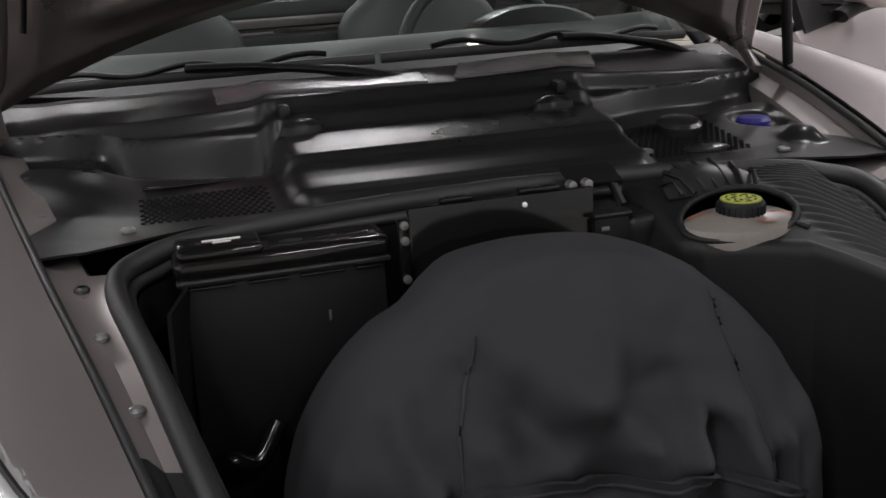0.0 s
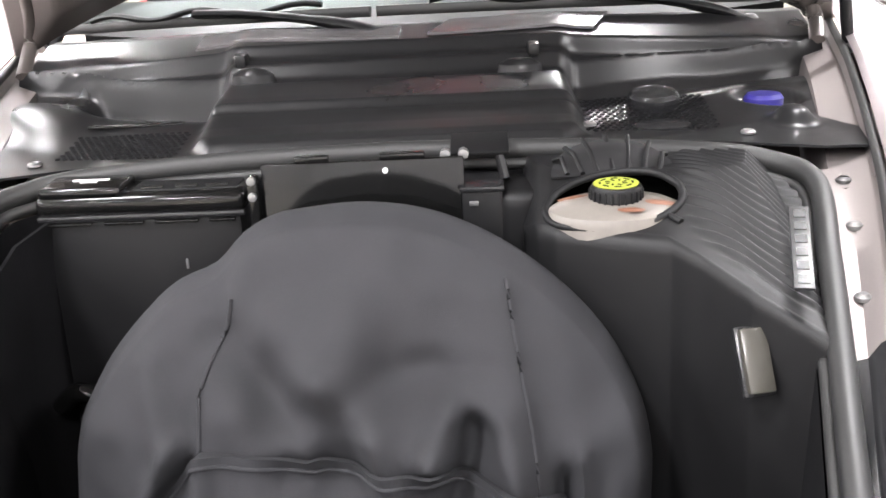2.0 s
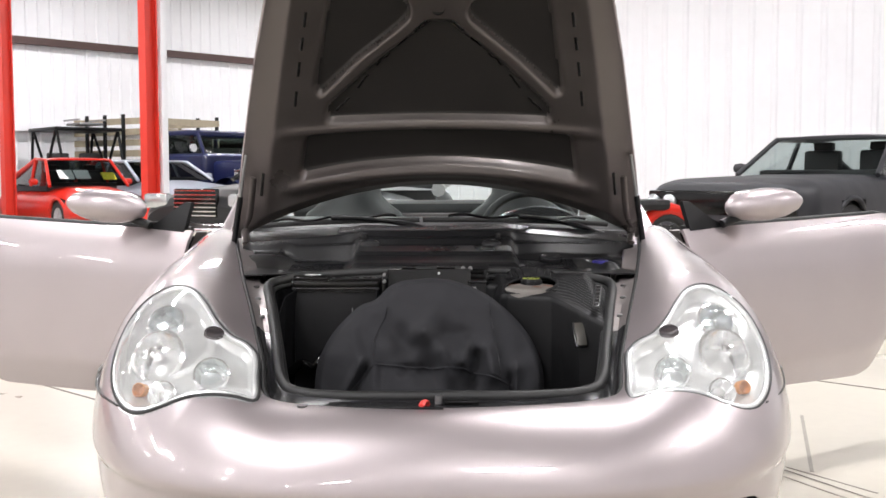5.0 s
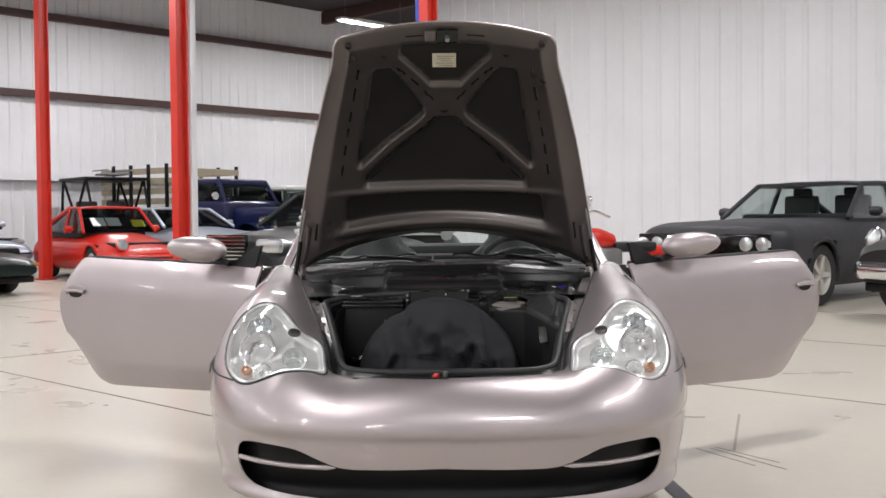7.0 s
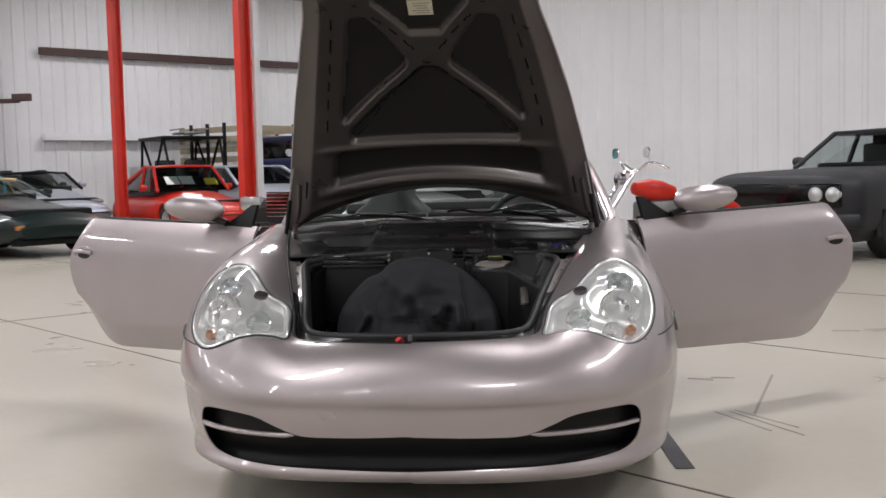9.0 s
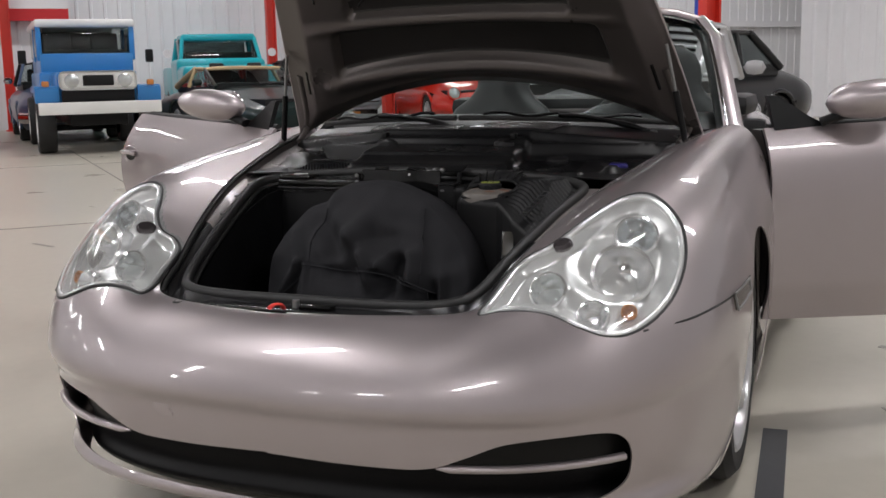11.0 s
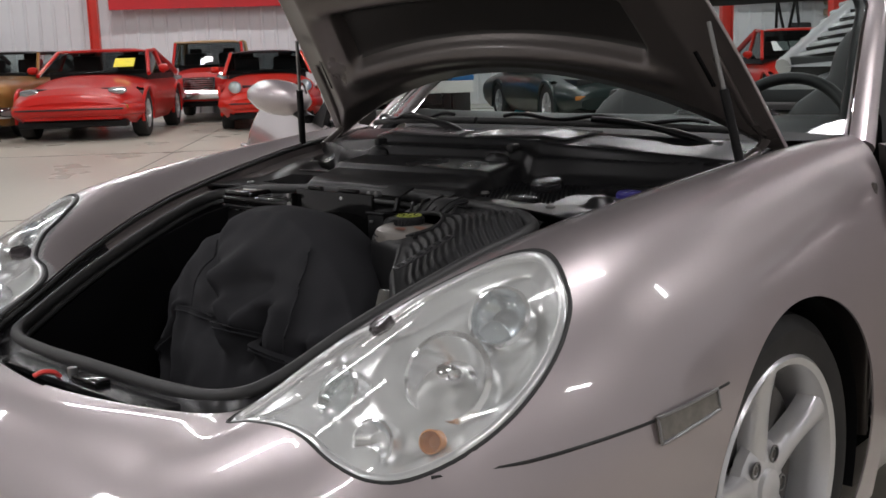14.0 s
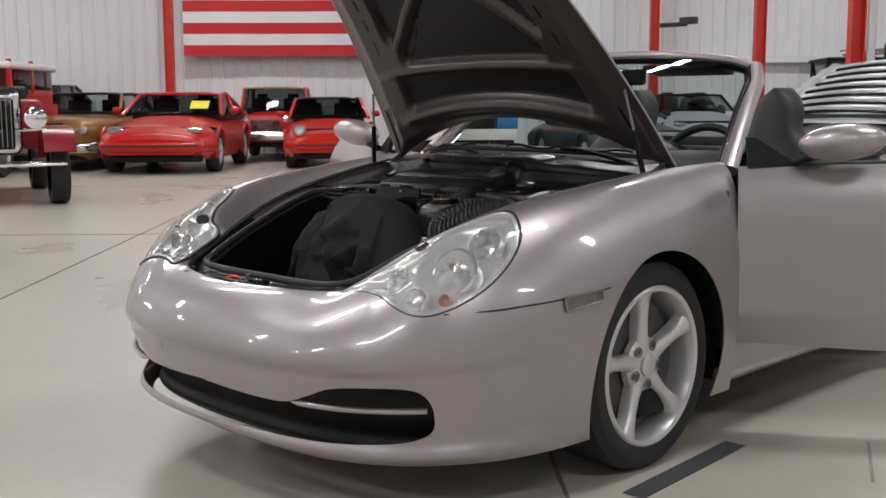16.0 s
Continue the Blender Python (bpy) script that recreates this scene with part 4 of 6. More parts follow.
def wiper(x0, x1, px):
    foot = Vector(screen(px / 0.72, -0.03)) + Vector((0, -0.085, -0.008))
    mid = Vector(screen((x0 + x1) / 2 / 0.72, 0.0)) + Vector((0, -0.045, 0.022))
    ob = part("wiper", tube(spline([foot, foot.lerp(mid, 0.25) + Vector((0, -0.006, 0.012)), foot.lerp(mid, 0.7) + Vector((0, 0, 0.01)), mid], 18), [0.013] * 8 + [0.010] * 11, 8, squash=0.7), BLACK, car, "black wiper")
    part("wiper_pivot", lathe([(0.016, -0.02), (0.016, 0.006), (0.01, 0.012), (0, 0.013)], 16, Matrix.Translation(foot)), STEEL, ob)
    blade = [Vector(screen(x / 0.72, 0.0)) + Vector((0, -0.03, 0.010)) for x in np.linspace(x0, x1, 24)]
    part("blade", tube(blade, 0.009, 6), RUBBER, ob)
    part("blade_frame", tube([b + Vector((0, -0.004, 0.012 + 0.006 * math.sin(i * 0.9))) for i, b in enumerate(blade[3:-3])], 0.005, 6), BLACK, ob)
    return ob


wiper(-0.62, -0.06, -0.02)
wiper(-0.05, 0.56, 0.52)


# ---- the open hood ----
HINGE_Y, HINGE_Z, OPEN = 1.31, 0.885, -58.2


def hood_point(s, t, drop=0.0):
    """The closed hood: s -1..1 across, t 0 at the screen to 1 at the nose."""
    u = float(np.interp(t, [0, 0.12, 0.3, 0.5, 0.68, 0.78, 0.9, 0.985, 1.0], [0.95, 0.88, 0.74, 0.59, 0.47, 0.38, 0.28, 0.19, 0.187]))
    ex, ey, ez = edge(u)
    ex -= 0.004
    crown = (0.035 + 0.03 * t) * (1 - s * s)
    front = -0.055 * (1 - s * s) * max(0, (t - 0.55) / 0.45) ** 2
    back = -0.19 * (1 - s * s) * max(0, (0.35 - t) / 0.35) ** 1.5
    return np.array([ex * s, ey + front + back, ez + crown * min(1, (1 - t) * 3 + 0.15) + 0.02 * math.sin(math.pi * t) - drop])


def tri(poly, r):
    """A recess function over (s, t) with rounded corners."""
    P = np.array(poly, float)
    return lambda a, b: poly_sdf(P, a, b) - r


RECESS = [tri([(-0.63, 0.43), (-0.60, 0.80), (-0.48, 0.80), (-0.20, 0.655)], 0.03), tri([(0.63, 0.43), (0.60, 0.80), (0.48, 0.80), (0.20, 0.655)], 0.03),
          tri([(-0.38, 0.90), (0.38, 0.90), (0.12, 0.775), (-0.12, 0.775)], 0.025), tri([(-0.56, 0.345), (0.56, 0.345), (0.05, 0.595), (-0.05, 0.595)], 0.03),
          tri([(-0.66, 0.155), (0.66, 0.155), (0.66, 0.24), (-0.66, 0.24)], 0.03)]
ns, ntt = 150, 190
S, T = np.meshgrid(np.linspace(-1, 1, ns), np.linspace(0, 1, ntt), indexing="ij")
outer = np.array([[hood_point(s, t) for t in np.linspace(0, 1, ntt)] for s in np.linspace(-1, 1, ns)])
rim = np.minimum(np.minimum((1 - np.abs(S)) / 0.06, (1 - T) / 0.03), T / 0.03)
depth = 0.008 + 0.034 * np.clip(np.minimum((1 - np.abs(S)) / 0.15, np.minimum((1 - T) / 0.07, (T + 0.02) / 0.06)), 0, 1) ** 1.2
rec = np.full(S.shape, 9.0)
for f in RECESS:
    rec = np.minimum(rec, f(S, T))
depth -= 0.026 * np.clip(-rec / 0.02 + 0.5, 0, 1)
depth += 0.010 * np.exp(-((T - 0.285) / 0.018) ** 2) * np.clip((0.85 - np.abs(S)) / 0.1, 0, 1)
depth += 0.018 * np.exp(-((T - 0.085 - 0.03 * S * S) / 0.025) ** 2) * np.clip((0.8 - np.abs(S)) / 0.1, 0, 1)
inner = outer.copy()
inner[..., 2] -= depth
SWING = Matrix.Translation((0, HINGE_Y, HINGE_Z)) @ pose(0, 0, 0, OPEN) @ Matrix.Translation((0, -HINGE_Y, -HINGE_Z))
hood = part("hood", shaded(grid(outer)), PAINT, car, "open front hood, lilac-silver outside")
hood.matrix_basis = SWING
# cells inside the recesses, which get the shade-darkened colour
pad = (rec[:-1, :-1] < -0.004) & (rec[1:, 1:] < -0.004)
# inner panel takes the darkened body paint: shade under the hood is in its colour
part("inner_panel", shaded(grid(inner, ~pad), 60), PAINT_SHADED, hood, "pressed inner panel with X ribs, body paint darkened for shade")
part("recess_panel", shaded(grid(inner, pad), 60), HOOD_RECESS_SHADE, hood, "dull recessed panels, colour darkened for shade")
rimloop = np.concatenate([outer[:, 0], outer[-1, 1:], outer[::-1, -1][1:], outer[0, ::-1][1:-1]])
part("hood_edge", tube(rimloop[::2] - np.array([0, 0, 0.004]), 0.0045, 6, True), PAINT, hood)


def on_inner(s, t, out=0.0):
    i, j = int(round((s + 1) / 2 * (ns - 1))), int(round(t * (ntt - 1)))
    return Vector(inner[i, j]) - Vector((0, 0, out))


def slot(s0, t0, s1, t1, w=0.005):
    part("slot", tube([on_inner(s0 + (s1 - s0) * k / 4, t0 + (t1 - t0) * k / 4, -0.001) for k in range(5)], w, 6, squash=0.5), GLOSSBLACK, hood)


for side in (1, -1):
    for k in range(6):
        t = 0.37 + 0.085 * k
        slot(side * 0.76, t, side * (0.76 - 0.004), t + 0.045)
    for k in range(5):
        a = 0.08 + 0.1 * k
        slot(side * a, 0.66 - 0.063 * k * 1.0 - 0.03, side * (a + 0.06), 0.66 - 0.063 * (k + 0.6) - 0.03, 0.0045)
    for k in range(3):
        a = 0.1 + 0.12 * k
        slot(side * a, 0.70 + 0.05 * k, side * (a + 0.07), 0.70 + 0.05 * (k + 0.58), 0.0045)
    slot(side * 0.2, 0.955, side * 0.36, 0.953, 0.004)
    slot(side * 0.88, 0.1, side * 0.88, 0.16, 0.006)
    part("grommet", lathe([(0.013, -0.004), (0.013, 0.003), (0.009, 0.004), (0, 0.001)], 16, Matrix.Translation(on_inner(side * 0.55, 0.9))), RUBBER, hood)
    part("bump_stop", lathe([(0.011, -0.012), (0.011, 0.004), (0, 0.004)], 14, Matrix.Translation(on_inner(side * 0.86, 0.95))), RUBBER, hood)
part("grommet", lathe([(0.018, -0.004), (0.018, 0.003), (0.012, 0.004), (0, 0.001)], 18, Matrix.Translation(on_inner(0, 0.665))), RUBBER, hood)
c = on_inner(0.0, 0.845, 0.001)
c2 = on_inner(0.0, 0.90, 0.001)
d = (c2 - c).normalized()
label = part("sticker", boxed((0, 0, 0), (0.088, 0.085, 0.0015)), PAPER, hood, "cream information sticker")
label.matrix_basis = Matrix.Translation(c + Vector((0, 0, -0.004))) @ d.to_track_quat("Y", "Z").to_matrix().to_4x4()
for k in range(5):
    part("print_bar", boxed((-0.006 + 0.004 * (k % 2), 0.026 - 0.014 * k, 0.0), (0.062 - 0.012 * (k % 3), 0.004, 0.004)), mat("grey_print_%d" % k, (0.3, 0.28, 0.24), 0.6), label)
latch = part("hood_latch", boxed((0, 0, 0), (0.075, 0.05, 0.02), 0.005), GLOSSBLACK, hood, "black hood latch")
latch.matrix_basis = Matrix.Translation(on_inner(0.02, 0.955, 0.012))
part("striker", rod((0, 0, -0.04), (0, 0, 0), 0.008), STEEL, latch)
part("latch_pad", boxed((-0.06, 0.0, 0.0), (0.04, 0.04, 0.012), 0.004), PAINT_SHADED, latch)
# gas struts and hinges
for side in (1, -1):
    top = SWING @ Vector(hood_point(side * 0.985, 0.22, 0.02))
    foot = Vector((side * 0.64, 1.15, 0.855))
    ob = part("gas_strut", rod(foot, foot.lerp(top, 0.55), 0.009), BLACK, car, "thin black gas strut")
    part("strut_rod", rod(foot.lerp(top, 0.5), top, 0.0045), STEEL, ob)
    part("strut_ball", lathe([(0.001, -0.012), (0.011, -0.006), (0.013, 0), (0.011, 0.006), (0.001, 0.012)], 14, Matrix.Translation(foot)), STEEL, ob)
    part("hinge_arm", tube(spline([(side * 0.61, 1.2, 0.86), (side * 0.625, 1.28, 0.9), SWING @ Vector(hood_point(side * 0.93, 0.05, 0.02)), SWING @ Vector(hood_point(side * 0.93, 0.15, 0.02))], 16), 0.012, 8, squash=0.6), PAINT_SHADED, car)


# ---- open doors with mirrors ----
def door(side):
    hinge = Matrix.Translation((side * 0.845, 1.375, 0)) @ pose(0, 0, 0, 0, 0, -57 if side > 0 else 60)
    ob = part("door", bmesh.new(), PAINT, car, "wide open lilac-silver door")
    ob.matrix_basis = hinge
    L = 1.23

    def face(v, t):
        """v 0 at the hinge to 1 at the tail, t 0 at the foot to 1 at the waist."""
        foot = 0.325 - 0.025 * v + 0.20 * max(0, v - 0.72) ** 1.7 / 0.115
        waist = 0.885 + 0.035 * v - 0.10 * max(0, v - 0.90) ** 2 / 0.01
        z = foot + (waist - foot) * t
        y = L * v - 0.10 * max(0, v - 0.8) / 0.2 * abs(t - 0.62) ** 2 * 2.2
        x = 0.012 * math.sin(math.pi * t) + 0.02 * math.sin(math.pi * v * 0.8) - 0.05 * max(0, t - 0.72) ** 2 / 0.08 - 0.03 * max(0, 0.18 - t) / 0.18
        return np.array([side * x, y, z])

    vv, tt = np.linspace(0, 1, 50), np.linspace(0, 1, 34)
    out = np.array([[face(v, t) for t in tt] for v in vv])
    bm = grid(out)
    if side > 0:
        bmesh.ops.reverse_faces(bm, faces=bm.faces)
    bm.normal_update()
    bmesh.ops.solidify(bm, geom=bm.faces, thickness=0.012)
    shaded(bm, 50).to_mesh(ob.data)
    bm.free()
    inn = out.copy()
    inn[..., 0] = inn[..., 0] * 0.6 - side * 0.085
    part("door_card", shaded(grid(inn[1:-1, 1:-1])), LEATHER, ob, "black leather door trim")
    edges = np.concatenate([out[:, 0], out[-1, 1:], out[::-1, -1][1:], out[0, ::-1][1:-1]])
    inned = np.concatenate([inn[:, 0], inn[-1, 1:], inn[::-1, -1][1:], inn[0, ::-1][1:-1]])
    part("door_edge", shaded(grid(np.stack([edges - np.array([side * 0.010, 0, 0]), inned], 1), close_u=True)), PAINT_SHADED, ob)
    part("waist_seal", tube([face(v, 1.0) + np.array([-side * 0.02, 0, 0.006]) for v in np.linspace(0.02, 0.93, 16)], 0.011, 8), RUBBER, ob, "black waist seal")
    # handle in its oval dish
    h = face(0.905, 0.68) + np.array([side * 0.010, 0, 0])
    part("handle_dish", lathe([(0.075, 0.0), (0.068, 0.003), (0.05, -0.004), (0, -0.012)], 30, Matrix.Translation(Vector(h)) @ pose(0, 0, 0, 0, side * 90, 0) @ Matrix.Diagonal((0.5, 1, 1, 1))), PAINT, ob)
    part("handle_shadow", lathe([(0.05, 0.0), (0.046, 0.003), (0, 0.003)], 26, Matrix.Translation(Vector(h) + Vector((side * 0.001, 0, -0.005))) @ pose(0, 0, 0, 0, side * 90, 0) @ Matrix.Diagonal((0.42, 1, 1, 1))), GLOSSBLACK, ob)
    part("handle", tube(spline([h + np.array([side * 0.006, -0.062, 0.004]), h + np.array([side * 0.02, -0.03, 0.012]), h + np.array([side * 0.022, 0.03, 0.012]), h + np.array([side * 0.006, 0.064, 0.004])], 16), 0.013, 10, squash=0.8), PAINT, ob, "lilac-silver pull handle")
    # mirror: black sail and stalk, oval shell
    part("mirror_sail", prism([(side * -0.03, 0.03, 0.885), (side * -0.03, 0.20, 0.895), (side * -0.04, 0.15, 0.92), (side * -0.06, 0.05, 0.985), (side * -0.06, 0.02, 0.985)], (side * -0.018, 0, 0)), BLACK, ob, "black mirror foot")
    m = part("mirror_shell", lathe([(0.0, -0.135), (0.032, -0.125), (0.058, -0.095), (0.074, -0.04), (0.077, 0.01), (0.068, 0.065), (0.045, 0.11), (0.02, 0.13), (0, 0.134)], 30), PAINT, ob, "oval lilac-silver mirror shell")
    m.matrix_basis = pose(side * 0.05, 0.30, 0.972) @ pose(0, 0, 0, -90 + 6, 0, -side * 30) @ Matrix.Diagonal((0.88, 0.74, 1.02, 1))
    part("mirror_stalk", tube(spline([(side * -0.02, 0.17, 0.905), (side * 0.0, 0.22, 0.925), (side * 0.02, 0.28, 0.945)], 10), 0.024, 10, squash=0.6), BLACK, ob)
    g = part("mirror_glass", lathe([(0.0, 0.0), (0.11, 0.0), (0.11, 0.004), (0, 0.004)], 26), CHROME, ob)
    g.matrix_basis = pose(side * -0.018, 0.30, 0.972, 0, -side * 90, 0) @ Matrix.Diagonal((0.45, 1, 1, 1))
    return ob


door(1)
door(-1)


# ---- cabin: dash, wheel, seats ----
part("dashboard", shaded(grid(np.array([[(x, 1.33 + 0.3 * (x / 0.72) ** 2 * (1 - v) + 0.42 * v, 0.88 + 0.05 * math.sin(math.pi * v * 0.9) - 0.16 * max(0, v - 0.75) / 0.25) for v in np.linspace(0, 1, 14)] for x in np.linspace(-0.70, 0.70, 30)]))), LEATHER, car, "black padded dashboard")
part("dash_front", boxed((0, 1.74, 0.62), (1.36, 0.05, 0.32), 0.02), LEATHER, car)
part("instrument_hood", lathe([(0.16, -0.08), (0.16, 0.05), (0.13, 0.08), (0, 0.09)], 28, pose(0.36, 1.66, 0.88, 70) @ Matrix.Diagonal((1, 0.45, 1, 1))), SATIN, car, "instrument binnacle")
ring = [(0.19 * math.cos(a), 0.19 * math.sin(a), 0) for a in np.linspace(0, 2 * math.pi, 40)[:-1]]
sw = part("steering_wheel", tube(ring, 0.016, 10, True), LEATHER, car, "black three-spoke steering wheel")
sw.matrix_basis = pose(0.36, 1.93, 0.83, 66)
part("wheel_hub", lathe([(0.07, -0.03), (0.075, 0.0), (0.05, 0.025), (0, 0.03)], 22), SATIN, sw)
for a in (0.1, math.pi - 0.1, -math.pi / 2):
    part("wheel_spoke", boxed((0.12 * math.cos(a), 0.12 * math.sin(a), 0), (0.12, 0.03, 0.012), 0.004, Matrix.Rotation(a, 4, "Z")), SATIN, sw)
for side in (1, -1):
    seat = part("seat", boxed((side * 0.36, 2.1, 0.44), (0.48, 0.5, 0.16), 0.06, None, 3), LEATHER, car, "black leather bucket seat")
    back = []
    for v in np.linspace(0, 1, 18):
        w = (0.25 - 0.03 * v - 0.11 * min(1, max(0, v - 0.62) / 0.12)) * math.sqrt(max(0.02, 1 - max(0, v - 0.82) ** 2 / 0.0345))
        back.append([(side * 0.36 + w * math.cos(a) , 2.36 + 0.24 * v + 0.07 * math.sin(a), 0.46 + 0.70 * v) for a in np.linspace(0, 2 * math.pi, 22)])
    bm = grid(np.array(back))
    bmesh.ops.remove_doubles(bm, verts=bm.verts, dist=1e-4)
    bmesh.ops.holes_fill(bm, edges=bm.edges)
    bmesh.ops.recalc_face_normals(bm, faces=bm.faces)
    part("seat_back", shaded(bm, 70), LEATHER, car, "high black leather seat back")

# ---- things in the bay ----
# fabric-covered spare wheel leaning at the back of the bay
def cover_point(r, a):
    """The draped cover: r 0 at its middle to 1 at the rim and past it, a round the disc."""
    ex, ey, en = np.array([1.0, 0, 0]), np.array([0, 0.28, 0.96]), np.array([0, -0.96, 0.28])
    R = 0.27 * (1.0 + 0.012 * math.sin(2 * a + 0.4) + 0.012 * math.sin(5 * a))
    R *= 1.0 - 0.035 * math.exp(-((a - 2.1) / 0.10) ** 2) + 0.02 * math.exp(-((a - 1.85) / 0.12) ** 2)
    rr = min(r, 1.0)
    dome = 0.05 * (1 - rr ** 3.0)
    p = ex * R * rr * math.cos(a) + ey * R * rr * math.sin(a) + en * dome
    if r > 1:
        k = r - 1
        p += -en * 0.15 * k + (ex * math.cos(a) + ey * math.sin(a)) * 0.022 * math.sin(min(1, k * 2.2) * math.pi / 2)
    X, Y = rr * math.cos(a), rr * math.sin(a)

    def ridge(x0, y0, x1, y1, w, h):
        dx, dy = x1 - x0, y1 - y0
        u = ((X - x0) * dx + (Y - y0) * dy) / (dx * dx + dy * dy)
        c = min(1, max(0, u))
        return h * math.exp(-((X - x0 - c * dx) ** 2 + (Y - y0 - c * dy) ** 2) / (w * w))

    # the front panel lies proud of the gathered side
    panel = 1 / (1 + math.exp(-(X + 0.53 - 0.30 * max(0, Y - 0.45)) / 0.012)) / (1 + math.exp((X - 0.66 + 0.1 * Y) / 0.014))
    fold = 0.007 * panel
    fold += ridge(-0.05, 0.50, 0.30, 0.22, 0.12, 0.022) + ridge(0.02, 0.62, -0.15, 0.30, 0.10, 0.010)
    fold += ridge(0.10, 0.30, 0.17, 0.10, 0.07, 0.022) + ridge(0.36, 0.36, 0.30, 0.22, 0.05, 0.014)
    fold -= ridge(0.42, 0.28, 0.36, 0.06, 0.075, 0.030) + ridge(-0.42, 0.66, -0.18, 0.36, 0.10, 0.016) + ridge(0.02, 0.12, -0.2, 0.15, 0.09, 0.014)
    fold += ridge(0.52, 0.34, 0.56, 0.10, 0.06, 0.018) - ridge(0.14, 0.48, 0.30, 0.50, 0.08, 0.010)
    fold += ridge(-0.82, -0.1, -0.60, 0.26, 0.035, 0.012) - ridge(-0.74, -0.16, -0.56, 0.16, 0.045, 0.014) + ridge(-0.72, 0.55, -0.62, 0.2, 0.05, 0.008)
    fold += ridge(0.78, 0.2, 0.80, -0.2, 0.03, 0.010) - ridge(0.72, 0.1, 0.74, -0.3, 0.035, 0.014) - ridge(-0.66, -0.1, -0.6, -0.5, 0.06, 0.014)
    fold += 0.010 * noise.noise(Vector((X * 2.3, Y * 2.3, 1.7))) + 0.004 * noise.noise(Vector((X * 7, Y * 7, 4.2)))
    return np.array([-0.03, 0.452, 0.54]) + p + en * fold * 1.7


aa = np.linspace(0, 2 * math.pi, 130)[:-1]
spare = part("spare_wheel_cover", shaded(grid(np.array([[cover_point(r, a) for r in np.concatenate([np.linspace(0.0, 1.0, 50), np.linspace(1.04, 2.0, 14)])] for a in aa]), close_u=True), 80), FABRIC, None)
tagged(spare, "black fabric cover draped over a spare wheel in the luggage bay", "wheel cover")
flap = []
OUT = np.array([0, -0.96, 0.28])
for s in np.linspace(0, 1, 70):
    col = []
    X = -0.88 + 1.62 * s
    top = 0.24 - 1.15 * max(0.0, -0.50 - X) - 0.12 * max(0.0, X + 0.1) - 0.25 * max(0.0, X - 0.3) + 0.012 * math.sin(9 * s)
    low = -0.98 * math.sqrt(1 - X * X)
    for t in np.linspace(0, 1, 24):
        Y = low + (top - low) * min(1.0, t * 1.06)
        lift = 0.008 + 0.012 * t ** 3 + 0.05 * max(0.0, (X - 0.3) / 0.44) ** 2 * t + 0.006 * math.sin(9 * s + 4 * t) * (1 - t) + 0.02 * math.exp(-((X + 0.5) / 0.06) ** 2) * t
        if t > 0.97:
            lift = 0.006
        col.append(cover_point(math.hypot(X, Y), math.atan2(Y, X)) + OUT * lift)
    flap.append(col)
part("flap_hem", tube([c[-3] + OUT * 0.001 for c in flap], 0.0022, 6), FABRIC, spare)
part("cover_flap", shaded(grid(np.array(flap)), 70), FABRIC, spare, "loose turned-up flap of the cover")
for x0, k in ((-0.515, 0.30), (0.645, -0.1)):
    pts = []
    for Y in np.linspace(-0.1, 0.80, 26):
        X = x0 + (k * max(0, Y - 0.45) if k > 0 else k * Y)
        if X * X + Y * Y < 0.98:
            pts.append(cover_point(math.hypot(X, Y), math.atan2(Y, X)) + OUT * 0.001)
    part("cover_seam", tube(pts, 0.0022, 6), FABRIC, spare)

battery = thing("car_battery", "black battery under a slatted black cover", "battery", pose(-0.2835, 0.70, 0.25))
part("case", boxed((0, 0.045, 0.26), (0.226, 0.088, 0.51), 0.006), BLACK, battery)
part("lid", boxed((0, 0.034, 0.532), (0.24, 0.074, 0.024), 0.009, None, 3), GLOSSBLACK, battery, "gloss black lid")
part("lid_lip", boxed((0, 0.0, 0.519), (0.238, 0.010, 0.007), 0.003), SATIN, battery)
for x, w in ((-0.082, 0.05), (-0.02, 0.045), (0.04, 0.05), (0.092, 0.03)):
    part("lip_clip", boxed((x, -0.002, 0.512), (w, 0.006, 0.003), 0.001), GLOSSBLACK, battery)
part("handle_well", boxed((0.048, 0.034, 0.542), (0.122, 0.04, 0.008), 0.003), BLACK, battery)
for x in (0.01, 0.05, 0.085):
    part("well_rib", boxed((x, 0.02, 0.546), (0.026, 0.006, 0.005), 0.0015), GLOSSBLACK, battery)
part("lid_block", boxed((-0.068, 0.03, 0.547), (0.094, 0.062, 0.014), 0.006, None, 3), GLOSSBLACK, battery)
for k, w in enumerate((0.042, 0.02)):
    part("print_bar", boxed((-0.064, 0.034 - 0.009 * k, 0.5545), (w, 0.004 - 0.001 * k, 0.001)), WHITEP, battery, "bar of white print")
part("case_mark", boxed((0.045, 0.0008, 0.46), (0.003, 0.002, 0.012), 0.0005), STEEL, battery)
part("vent_hose", tube(spline([(-0.40, 0.67, 0.55), (-0.37, 0.655, 0.575), (-0.34, 0.66, 0.565), (-0.31, 0.68, 0.60)], 20), 0.011, 10), GLOSSBLACK, car, "black hose below the battery")
part("rear_panel", boxed((-0.03, 0.70, 0.63), (0.225, 0.010, 0.385), 0.003), GLOSSBLACK, car, "gloss black rear panel of the bay")
part("rear_bulkhead_front", boxed((0.0, 0.775, 0.53), (0.86, 0.012, 0.52), 0.004), CARPET, car)
part("panel_bracket", boxed((-0.151, 0.692, 0.775), (0.012, 0.016, 0.075), 0.003), GLOSSBLACK, car)
for z in (0.808, 0.79, 0.745):
    part("bracket_bolt", lathe([(0.005, 0), (0.005, 0.005), (0, 0.006)], 8, pose(-0.151, 0.684, z, 90)), STEEL, car)
